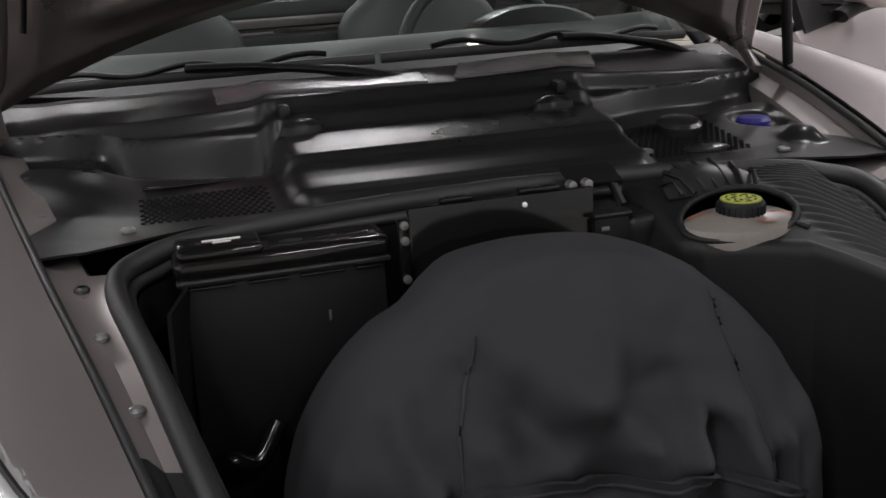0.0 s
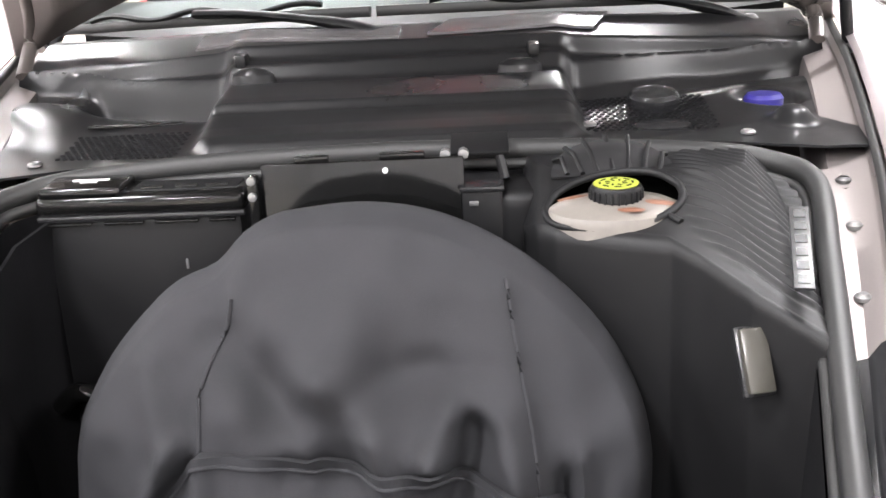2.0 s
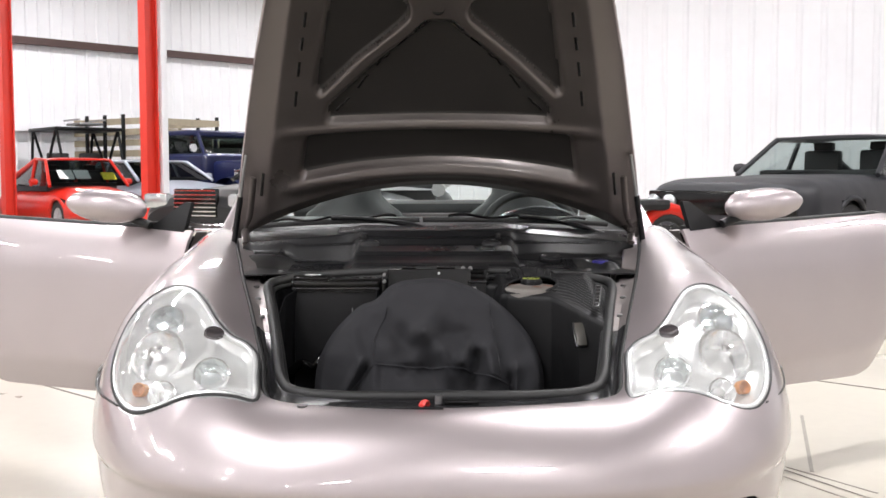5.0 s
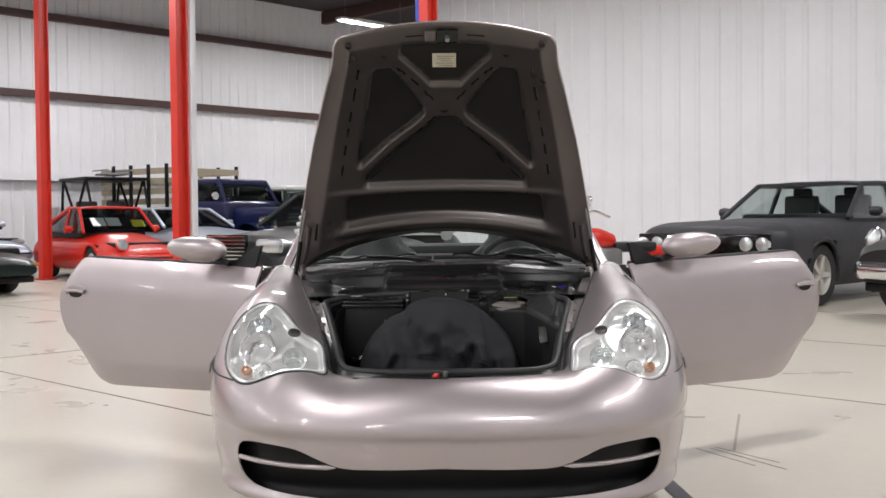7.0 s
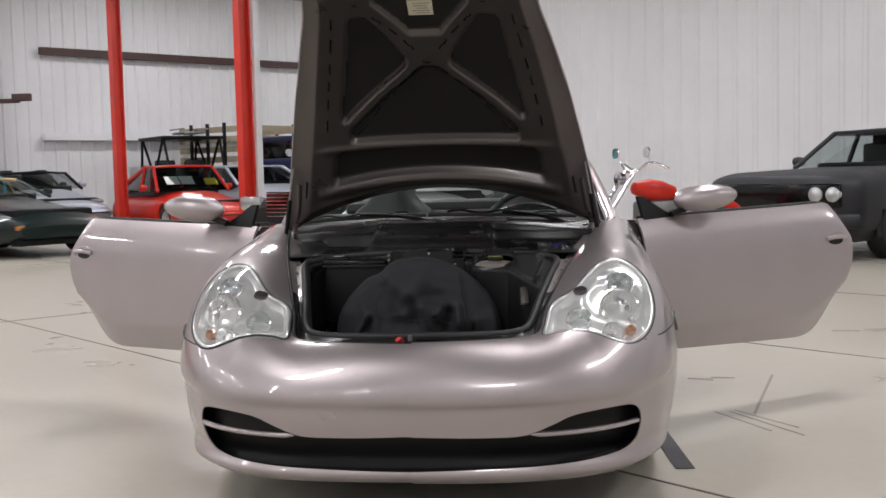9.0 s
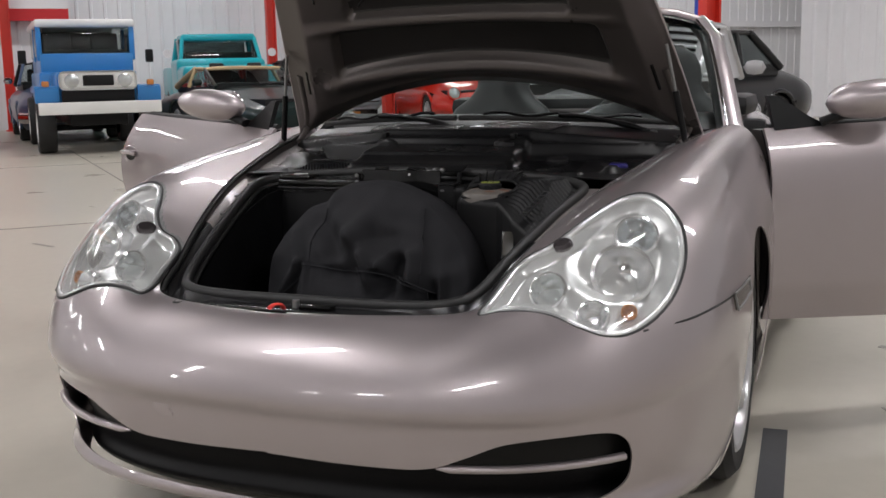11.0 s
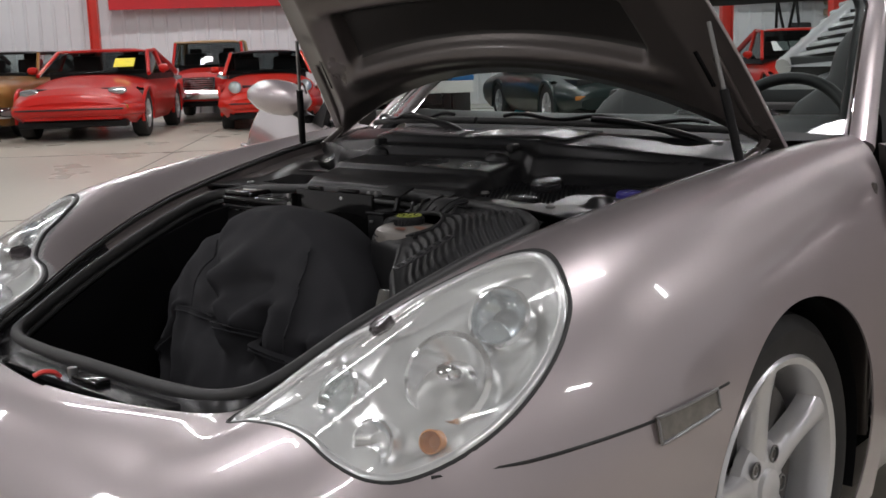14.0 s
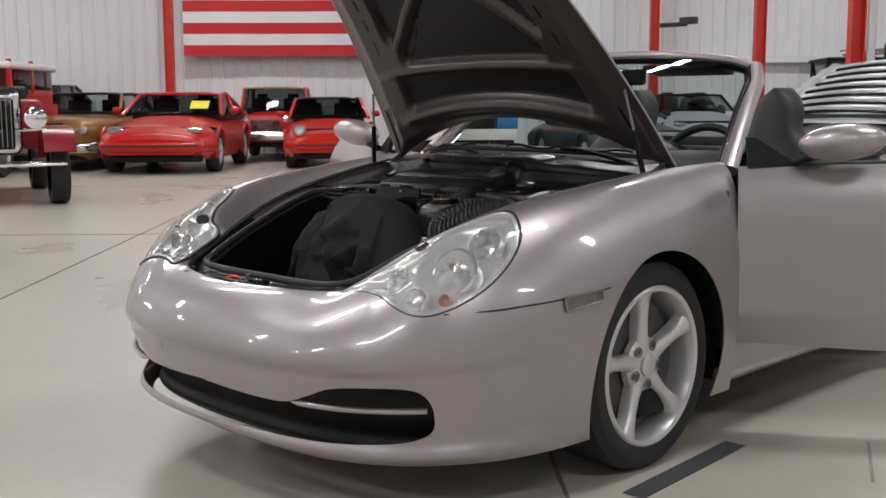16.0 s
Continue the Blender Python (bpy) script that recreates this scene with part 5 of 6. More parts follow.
part("panel_box", boxed((0.1015, 0.715, 0.68), (0.045, 0.06, 0.21), 0.004), BLACK, car)
part("panel_box_lid", boxed((0.1015, 0.715, 0.788), (0.049, 0.066, 0.006), 0.002), SATIN, car)
part("box_slot", boxed((0.092, 0.684, 0.772), (0.01, 0.003, 0.005), 0.0005), STEEL, car)
part("panel_flap", boxed((0.10, 0.745, 0.825), (0.066, 0.046, 0.005), 0.002, pose(0, 0, 0, 18)), BLACK, car)
part("panel_stay", tube([(0.122, 0.73, 0.815), (0.128, 0.715, 0.79)], 0.006, 6), BLACK, car)
for x, w in ((-0.085, 0.038), (0.015, 0.05)):
    part("panel_clip", boxed((x, 0.70, 0.826), (w, 0.012, 0.007), 0.002), GLOSSBLACK, car)
for x in (0.062, 0.082):
    part("panel_bolt", lathe([(0.006, 0), (0.006, 0.012), (0, 0.013)], 8, pose(x, 0.72, 0.822, 90)), STEEL, car)
part("white_dot", lathe([(0.0032, 0), (0.0032, 0.002), (0, 0.003)], 10, pose(-0.004, 0.695, 0.811, 90)), WHITEP, car)
part("carpet_wall", shaded(thick(grid(np.array([[(-0.415 - 0.01 * math.sin(3 * v) + 0.03 * max(0, u - 0.9) / 0.1 + 0.008 * noise.noise(Vector((u * 4, v * 4, 0.3))), 0.16 + 0.55 * u + 0.05 * (1 - v) * u, 0.27 + (0.33 + 0.17 * u) * v) for v in np.linspace(0, 1, 30)] for u in np.linspace(0, 1, 40)])), 0.004)), CARPET, car, "black carpeted side wall")


# coolant tank housing on the driver's side
def lip_y(x):
    return float(np.interp(x, [0.145, 0.158, 0.175, 0.285, 0.31, 0.345, 0.40, 0.47], [0.66, 0.618, 0.60, 0.552, 0.522, 0.472, 0.42, 0.375]))


def lip_z(x):
    return float(np.interp(x, [0.145, 0.155, 0.165, 0.285, 0.31, 0.40, 0.47], [0.745, 0.76, 0.766, 0.764, 0.755, 0.713, 0.70]))


def housing(x, y):
    """Top of the moulded cover, which rises from its lip to the back, with bent ribs."""
    y_lip = lip_y(x)
    z = min(0.802, lip_z(x) + 0.34 * max(0, y - y_lip - 0.015))
    rim = float(np.interp(y, [0.35, 0.55, 0.69, 0.78], [0.675, 0.742, 0.778, 0.80])) - 0.012
    z = min(z, rim + 0.9 * max(0.0, 0.425 - x))
    bend = float(np.interp(x, [0.28, 0.31, 0.33, 0.35, 0.37, 0.385, 0.40, 0.46], [0, 0.004, 0.014, 0.032, 0.058, 0.076, 0.088, 0.11]))
    on = bump1(x, 0.312, 0.44, 0.006) * bump1(y - y_lip, 0.045, 1.0, 0.006)
    wave = math.sin(2 * math.pi * (y + bend) / 0.0185)
    return z + 0.0026 * math.copysign(abs(wave) ** 0.7, wave) * on


def column_of(x):
    """One section of the housing, from the back over the lip and down its wall."""
    y_lip, pts = lip_y(x), []
    for y in np.linspace(0.775, y_lip + 0.016, 170):
        pts.append((x, y, housing(x, y)))
    z = pts[-1][2]
    for a in np.linspace(0.15, math.pi / 2, 8):
        pts.append((x, y_lip + 0.016 - 0.016 * math.sin(a), z - 0.018 * (1 - math.cos(a))))
    for k in np.linspace(0.04, 1, 14):
        pts.append((x, y_lip - 0.02 * k, z - 0.018 + (0.265 - z) * k))
    return pts


TANK_X, TANK_Y = 0.236, 0.635
cols = np.array([column_of(x) for x in np.concatenate([np.linspace(0.145, 0.31, 70), np.linspace(0.3125, 0.445, 60)])])
cup = np.hypot((cols[..., 0] - TANK_X - 0.003) / 0.07, (cols[..., 1] - TANK_Y - 0.002) / 0.049) < 1
cup &= cols[..., 2] > 0.75
part("tank_housing", shaded(grid(cols, ~(cup[:-1, :-1] | cup[1:, 1:])), 60), MOULD, car, "ribbed black moulded housing round the coolant tank")
ring = [(TANK_X + 0.003 + 0.071 * math.cos(a), TANK_Y + 0.002 + 0.05 * math.sin(a)) for a in np.linspace(0, 2 * math.pi, 50)[:-1]]
part("cup_edge", tube([(x, y, housing(x, y) + 0.0005) for x, y in ring], 0.0045, 8, True), MOULD, car)
part("housing_side", shaded(grid(np.array([[(0.145, y, z) for z in np.linspace(0.265, housing(0.145, y), 6)] for y in np.linspace(0.655, 0.775, 12)]))), MOULD, car)
part("housing_shoulder", boxed((0.142, 0.725, 0.62), (0.046, 0.09, 0.33), 0.02, None, 4), MOULD, car)
# half-round fan behind the filler, with its ribs
fan = []
for r in np.linspace(0, 1, 10):
    fan.append([(0.245 + 0.068 * r * math.cos(a), 0.688 + 0.072 * r * math.sin(a), 0.797 + 0.024 * r * math.sin(a) + 0.01 * math.sin(math.pi * r) * math.sin(a)) for a in np.linspace(0, math.pi, 28)])
part("fan_panel", shaded(thick(grid(np.array(fan)), 0.003)), FANGREY, car, "half-round satin panel behind the filler")
for k in range(7):
    a = math.radians(158 - 22 * k)
    x0 = 0.195 + 0.0165 * k
    part("fan_rib", tube([(x0, 0.688, 0.80), (0.5 * (x0 + 0.245 + 0.066 * math.cos(a)), 0.688 + 0.036 * math.sin(a), 0.815), (0.245 + 0.068 * math.cos(a), 0.688 + 0.074 * math.sin(a), 0.799 + 0.026 * math.sin(a))], 0.003, 6), MOULD, car)
for k in range(6):
    x = 0.19 + 0.022 * k
    y = lip_y(x) + 0.022 + 0.006 * k
    part("lip_rib", tube([(x, y, housing(x, y) + 0.001), (x - 0.012, y + 0.02 - 0.001 * k, housing(x, y) + 0.006)], [0.0042, 0.0025], 6), MOULD, car)
plate = part("rib_plate", boxed((0, 0, 0), (0.018, 0.125, 0.003), 0.001), FANGREY, car, "narrow grey plate across the ribs")
plate.matrix_basis = pose(0.396, 0.505, 0.769, 19, 0, -12)
for k in range(6):
    part("print_bar", boxed((0, -0.05 + 0.02 * k, 0.002), (0.011, 0.012, 0.001)), SATIN, plate)
tank = thing("coolant_tank", "milky coolant reservoir with a black and yellow cap", "tank", pose(0.241, TANK_Y, 0.70))
part("body", lathe([(0.0, 0.03), (0.074, 0.03), (0.074, 0.068), (0.07, 0.076), (0.055, 0.083), (0.028, 0.087)], 40, Matrix.Diagonal((1, 0.72, 1, 1))), COOLANT, tank, "milky plastic body")
for k, (a, r, w) in enumerate(((2.7, 0.046, 0.015), (-0.4, 0.047, 0.015), (-1.35, 0.05, 0.011))):
    part("coolant_stain", lathe([(w, 0.0), (w * 0.6, 0.0012), (0, 0.0016)], 18, pose(r * math.cos(a), r * 0.76 * math.sin(a), 0.0835, -6 * math.sin(a), 8 * math.cos(a)) @ Matrix.Diagonal((1.3, 0.6, 1, 1))), COOLRED, tank, "red coolant showing through")
cap = part("cap", lathe([(0.026, 0.068), (0.027, 0.074), (0.027, 0.097), (0.025, 0.101), (0, 0.102)], 40), BLACK, tank, "ribbed black screw cap")
for k in range(24):
    a = 2 * math.pi * k / 24
    part("grip_rib", boxed((0.0272 * math.cos(a), 0.0272 * math.sin(a), 0.086), (0.003, 0.0025, 0.022), 0.001, Matrix.Rotation(a, 4, "Z")), BLACK, cap)
part("cap_print", lathe([(0.0235, 0.1015), (0.0235, 0.1025), (0, 0.1027)], 32), YELLOW, cap, "yellow printed top")
for k in range(16):
    a = 2 * math.pi * k / 8 + 0.3 * (k > 7)
    r = 0.017 if k < 8 else 0.0095
    part("print_mark", boxed((r * math.cos(a), r * math.sin(a), 0.1028), (0.007 if k < 8 else 0.005, 0.002, 0.0008), 0, Matrix.Rotation(a + (1.57 if k < 8 else 0.4), 4, "Z")), GLOSSBLACK, cap)
light = part("bay_lamp", boxed((0, 0, 0), (0.026, 0.012, 0.06), 0.003), mat("lamp_cover", (0.055, 0.052, 0.045), 0.25, 0.1), car, "small clear bay lamp")
light.matrix_basis = pose(0.346, 0.455, 0.678, -28, 0, 12)
part("lamp_frame", boxed((0, 0.005, 0), (0.032, 0.008, 0.066), 0.003), SATIN, light)

# ---- the other vehicles in the hall ----
def paint(name, color, metal=0.0):
    return mat(name, color, 0.35, metal, 0.06, 2, coat=0.45, fine=300, spec=0.3)


RED1 = paint("guards_red_paint", (0.56, 0.016, 0.006))
RED2 = paint("bright_red_paint", (0.50, 0.012, 0.008))
MATTE = mat("matte_black_paint", (0.016, 0.016, 0.02), 0.55, 0, 0.12, 3)
GREEN = paint("dark_green_paint", (0.005, 0.014, 0.013))
GREY = paint("silver_blue_paint", (0.42, 0.45, 0.52), 0.4)
BLACKP = paint("black_car_paint", (0.012, 0.012, 0.013))
NAVY = paint("navy_truck_paint", (0.006, 0.010, 0.05))
SKY = paint("sky_blue_paint", (0.03, 0.20, 0.50))
TEAL = paint("teal_paint", (0.01, 0.36, 0.42))
GOLD = paint("gold_brown_paint", (0.32, 0.15, 0.04), 0.3)
MAROON = paint("maroon_paint", (0.25, 0.012, 0.018))
DUSK = paint("dusk_blue_paint", (0.05, 0.08, 0.14))
SILVER = paint("bright_silver_paint", (0.5, 0.5, 0.51), 0.5)
TAN = mat("tan_canvas", (0.48, 0.36, 0.2), 0.85, 0, 0.12, 4, fine=80)
WHITEC = paint("white_paint", (0.75, 0.75, 0.73))
DARKGLASS = glass("dark_car_glass", (0.34, 0.38, 0.38), 0.01, 1.55)
PALEGLASS = glass("pale_car_glass", (0.74, 0.8, 0.79), 0.01, 1.55)
HEADLAMP = mat("headlamp_glass", (0.52, 0.54, 0.54), 0.14, 0.7, 0.1, 20)
YSHEET = mat("yellow_sheet", (0.85, 0.72, 0.02), 0.6)
WOOD = mat("pale_stake_wood", (0.36, 0.31, 0.22), 0.7, 0, 0.2, 5)


def easy_wheel(x, y, r, w, side, parent, rim_mat=None, rim=0.66):
    m = pose(x, y, r, 0, 90 if side > 0 else -90, 0)
    R = r * rim
    ob = part("wheel", lathe([(R, -w), (r - 0.02, -w), (r, -w + 0.03), (r, -0.03), (r - 0.02, 0), (R, 0.002), (R - 0.005, -0.02)], 32, m), TYRE, parent)
    bm = lathe([(R, -0.012), (R - 0.012, -0.004), (R - 0.02, -0.03), (R - 0.03, -0.06), (0.07, -0.06), (0.06, -0.03), (0, -0.025)], 28, m)
    for k in range(5):
        box(bm, (0, 0, 0), (R - 0.02, 0.055, 0.03), 0.0, m @ Matrix.Rotation(k * 1.2566 + 0.3, 4, "Z") @ Matrix.Translation((R / 2, 0, -0.03)))
    part("rim", bm, rim_mat or ALLOY, ob)
    return ob


def vehicle(name, label, m, color, L=4.3, W=1.7, H=1.32, hood=0.74, belt=0.9, deck=0.82, sill=0.2, nose=0.62, screen_at=(1.45, 1.95), back_at=(2.9, 3.6), wheels=(0.95, 3.3), r=0.32,
            roof="hard", roof_mat=None, lamps="round", lamp_z=0.64, lamp_x=0.56, front_round=0.35, chrome=False, glass_mat=None, rim_mat=None, square=2.6, scale=1.0, tumble=0.80, grille=None, bumper=True):
    """A car with its nose at the origin and its tail towards +y."""
    car_ob = thing(name, label, "car", m @ Matrix.Scale(scale, 4))
    gm = glass_mat or DARKGLASS
    hw = W / 2
    top_keys = ([0, 0.06, 0.35, screen_at[0], back_at[1], L - 0.35, L - 0.05, L], [nose - 0.1, nose, 0.5 * (nose + hood) + 0.02, belt, belt, deck, deck - 0.08, deck - 0.2])
    rows = []
    for v in np.linspace(0, 1, 110):
        y = L * (v ** 1.25 if v < 0.5 else 0.5 ** 1.25 + (v - 0.5) * 2 * (1 - 0.5 ** 1.25))
        front = max(0.0, 1 - y / (front_round * 1.6))
        tail = max(0.0, 1 - (L - y) / 0.5)
        w = hw * (1 - 0.22 * front ** 2.2 - 0.16 * tail ** 2)
        zt = float(np.interp(y, *top_keys))
        zs = sill + 0.10 * front ** 2 + 0.12 * tail ** 2
        prof = []
        for a in np.linspace(0, math.pi, 33):
            c, s = math.cos(a), math.sin(a)
            x = w * math.copysign(abs(c) ** (2 / square), c)
            mid = zs + (zt - zs) * 0.45
            z = mid + (zt - mid) * s ** (2 / square)
            prof.append((x, y, z))
        prof = [(w * 0.86, y, zs), (w * 0.97, y, zs + (zt - zs) * 0.2)] + prof + [(-w * 0.97, y, zs + (zt - zs) * 0.2), (-w * 0.86, y, zs)]
        rows.append(prof)
    bm = grid(np.array(rows))
    for wy in wheels:
        bmesh.ops.delete(bm, geom=[f for f in bm.faces if abs(f.calc_center_median().x) > hw * 0.55 and math.hypot(f.calc_center_median().y - wy, f.calc_center_median().z - r) < r * 1.13], context="FACES")
    for i in (0, -1):
        bm.faces.new([bm.verts.new(p) for p in rows[i]])
    bmesh.ops.recalc_face_normals(bm, faces=bm.faces)
    part("body", shaded(bm, 50), color, car_ob)
    part("underbody", boxed((0, L / 2, (sill + belt) / 2 - 0.08), (W * 0.72, L * 0.86, belt - sill - 0.2), 0.05), BLACK, car_ob)
    for wy in wheels:
        for s in (1, -1):
            easy_wheel(s * (hw - 0.03), wy, r, 0.2, s, car_ob, rim_mat)
            lip = [(s * (hw * 0.985 - 0.03 * abs(math.cos(a)) ** 3), wy + r * 1.14 * math.cos(a), r + r * 1.14 * math.sin(a)) for a in np.linspace(-0.25, math.pi + 0.25, 25)]
            part("arch_lip", tube(lip, 0.028, 8), color, car_ob)
    # cabin: glass sides between pillars, and a roof
    (y0, y1), (y2, y3) = screen_at, back_at
    wb, wt = hw * 0.93, hw * tumble
    zb, zt = belt - 0.01, H
    B = {(s, e): Vector((s * wb * (0.95 if e == 0 else 0.88), y0 if e == 0 else y3, zb)) for s in (1, -1) for e in (0, 1)}
    Tp = {(s, e): Vector((s * wt * (0.92 if e == 0 else 0.86), y1 if e == 0 else y2, zt - (0.05 if e == 0 else 0.04))) for s in (1, -1) for e in (0, 1)}

    def pane(name_, corners, bow, axis):
        a, b, c, d = corners
        n = 12
        rows_ = []
        for i in range(n + 1):
            k = i / n
            lo, hi = a.lerp(b, k), d.lerp(c, k)
            off = Vector(axis) * bow * (1 - (2 * k - 1) ** 2)
            rows_.append([lo.lerp(hi, j / 4) + off for j in range(5)])
        return part(name_, shaded(grid(np.array(rows_))), gm, car_ob)

    # dark cabin: floor of the greenhouse, dash and seats
    part("interior", boxed((0, (y0 + y3) / 2 + 0.15, belt - 0.03), (W * 0.80, (y3 - y0) * 0.86, 0.16), 0.03), LEATHER, car_ob, "dark cabin trim")
    for s in (1, -1):
        part("front_seat", boxed((s * 0.34, (y1 + y2) / 2 + 0.05, belt + 0.05), (0.44, 0.14, 0.46), 0.05), LEATHER, car_ob)
        part("head_rest", boxed((s * 0.34, (y1 + y2) / 2 + 0.08, belt + 0.31), (0.24, 0.09, 0.13), 0.03), LEATHER, car_ob)
    pane("windscreen", (B[-1, 0], B[1, 0], Tp[1, 0], Tp[-1, 0]), 0.12, (0, -1, 0))
    for s in (1, -1):
        part("pillar", tube([B[s, 0], B[s, 0].lerp(Tp[s, 0], 0.5), Tp[s, 0]], 0.03, 8), color if roof != "open" else BLACK, car_ob)
        part("mirror", lathe([(0, -0.09), (0.05, -0.06), (0.06, 0), (0.05, 0.06), (0, 0.09)], 14, pose(s * (hw + 0.06), y0 + 0.35, belt + 0.07, 0, 90, 0)), color if not chrome else CHROME, car_ob)
        part("wiper", rod((s * 0.1 - 0.3, y0 - 0.06, belt + 0.01), (s * 0.1 + 0.25, y0 - 0.03, belt + 0.03), 0.008, n=6), BLACK, car_ob)
    if roof != "open":
        pane("rear_window", (B[-1, 1], B[1, 1], Tp[1, 1], Tp[-1, 1]), 0.08, (0, 1, 0))
        for s in (1, -1):
            pane("side_window", (B[s, 0], B[s, 1], Tp[s, 1], Tp[s, 0]), 0.03, (s, 0, 0))
            part("pillar", tube([B[s, 1], B[s, 1].lerp(Tp[s, 1], 0.5) + Vector((s * 0.01, 0, 0)), Tp[s, 1]], 0.05, 8), roof_mat or color, car_ob)
            mid = (y1 + y2) / 2 + 0.1
            part("pillar", tube([(s * wb * 0.97, mid, zb), (s * wt * 0.95, mid + 0.05, zt - 0.05)], 0.03, 8), roof_mat or color, car_ob)
        rr = []
        for i in range(17):
            k = i / 16
            a, b = Tp[-1, 0].lerp(Tp[-1, 1], k), Tp[1, 0].lerp(Tp[1, 1], k)
            rr.append([a.lerp(b, j / 16) + Vector((0, -0.12 * (1 - (j / 8 - 1) ** 2) * (1 - k) + 0.08 * (1 - (j / 8 - 1) ** 2) * k, 0.05 * (1 - (j / 8 - 1) ** 4) * (0.6 + 0.4 * math.sin(math.pi * k)))) for j in range(17)])
        part("roof", shaded(thick(grid(np.array(rr)), 0.03)), roof_mat or color, car_ob)
        part("roof_rail", tube([Tp[1, 0], Tp[1, 0].lerp(Tp[1, 1], 0.5) + Vector((0.012, 0, 0.01)), Tp[1, 1]], 0.03, 8), roof_mat or color, car_ob)
        part("roof_rail", tube([Tp[-1, 0], Tp[-1, 0].lerp(Tp[-1, 1], 0.5) + Vector((-0.012, 0, 0.01)), Tp[-1, 1]], 0.03, 8), roof_mat or color, car_ob)
    else:
        part("screen_frame", tube([Tp[-1, 0], Tp[-1, 0].lerp(Tp[1, 0], 0.5) + Vector((0, -0.12, 0.03)), Tp[1, 0]], 0.022, 8), BLACK, car_ob)
        for s in (1, -1):
            part("seat_back", boxed((s * 0.36, y1 + 0.75, belt), (0.45, 0.16, 0.42), 0.06), LEATHER, car_ob)
    # lamps, bumper, grille
    for s in (1, -1):
        if lamps == "round":
            part("headlight", lathe([(0.105, -0.06), (0.105, 0.0), (0.09, 0.02), (0.05, 0.035), (0, 0.04)], 24, pose(s * lamp_x, 0.10 if front_round < 0.6 else 0.16, lamp_z, 70)), HEADLAMP, car_ob, "round glass headlight")
            part("lamp_ring", lathe([(0.118, -0.05), (0.118, 0.0), (0.105, 0.006)], 24, pose(s * lamp_x, 0.10 if front_round < 0.6 else 0.16, lamp_z, 70)), color if not chrome else CHROME, car_ob)
        elif lamps == "twin":
            for k in (0.0, 0.19):
                part("headlight", lathe([(0.075, -0.05), (0.075, 0.0), (0.05, 0.015), (0, 0.02)], 20, pose(s * (lamp_x + 0.08 - k), -0.035, lamp_z, 88)), HEADLAMP, car_ob, "small round headlight")
        elif lamps == "flat":
            part("headlight", lathe([(0.13, -0.02), (0.125, 0.006), (0.08, 0.016), (0, 0.02)], 24, pose(s * lamp_x, 0.27, nose + 0.045, 22) @ Matrix.Diagonal((1, 0.7, 1, 1))), HEADLAMP, car_ob, "oval flush headlight")
            part("fog_lamp", boxed((s * (lamp_x + 0.02), 0.05, nose - 0.17), (0.26, 0.06, 0.07), 0.02), HEADLAMP, car_ob)
        elif lamps == "wide":
            part("headlight", boxed((s * lamp_x, 0.06, lamp_z), (0.36, 0.1, 0.17), 0.04), HEADLAMP, car_ob, "wide clear headlight")
        part("turn_signal", boxed((s * (hw - 0.22), 0.06, sill + 0.26), (0.16, 0.06, 0.06), 0.015), AMBER, car_ob)
    if bumper:
        pts = []
        for k in np.linspace(-1, 1, 33):
            x = hw * 0.97 * k
            edge_k = max(0.0, (1 - abs(x) / hw) / 0.22)
            y = 0.0 if edge_k >= 1 else (1 - edge_k ** (1 / 2.2)) * front_round * 1.6
            pts.append((x * 0.985, y + 0.015 - 0.03 * (1 - abs(k)), sill + 0.22))
        part("bumper", tube(pts, 0.05 if not chrome else 0.06, 10, squash=1.6), CHROME if chrome else color, car_ob)
        if not chrome:
            part("bumper_strip", tube([(x * 1.01, y - 0.047, z + 0.02) for x, y, z in pts[3:-3]], 0.014, 6), RUBBER, car_ob)
    if grille:
        gw, gh, gz, bars = grille
        gob = part("grille", boxed((0, 0.015, gz), (gw, 0.06, gh), 0.02), GLOSSBLACK, car_ob)
        for k in range(bars):
            part("grille_slat", boxed((0, -0.02, gz - gh / 2 + gh * (k + 0.5) / bars), (gw * 0.97, 0.012, 0.012)), CHROME if chrome else STEEL, gob)
    part("air_dam", boxed((0, 0.2, sill + 0.04), (W * 0.8, 0.2, 0.1), 0.02), BLACK, car_ob)
    return car_ob


def at(x, y, turn):
    return pose(x, y, 0, 0, 0, turn)


c = vehicle("parked_sports_coupe", "red rear-engined sports coupe with paper sheets in its windscreen", at(-5.25, 16.2, 40), RED1, L=4.25, W=1.65, H=1.41, lamps="round", lamp_z=0.68, lamp_x=0.55, nose=0.62, deck=0.75, back_at=(2.5, 3.9), rim_mat=ALLOY, square=2.3)
for s in (-0.2, 0.1):
    part("paper_sheet", boxed((-0.18 + s, 1.60, 1.10), (0.27, 0.006, 0.24), 0, pose(0, 0, 0, -50)), WHITEP, c, "white paper sheet")
part("yellow_sheet", boxed((0.42, 1.60, 1.07), (0.25, 0.006, 0.2), 0, pose(0, 0, 0, -50)), YSHEET, c, "yellow sheet")
vehicle("parked_muscle_car", "matte black fastback muscle car with twin headlights", at(3.14, 9.55, -46), MATTE, scale=1.12, L=5.0, W=1.84, H=1.41, hood=0.93, belt=0.96, deck=0.92, nose=0.88, screen_at=(1.75, 2.4), back_at=(3.3, 4.6), wheels=(0.98, 3.95), r=0.34, lamps="twin", lamp_z=0.69, lamp_x=0.66, square=5.5, glass_mat=PALEGLASS, rim_mat=mat("dull_white_rim", (0.5, 0.48, 0.44), 0.4, 0.3), grille=(1.62, 0.24, 0.68, 0), front_round=0.2)
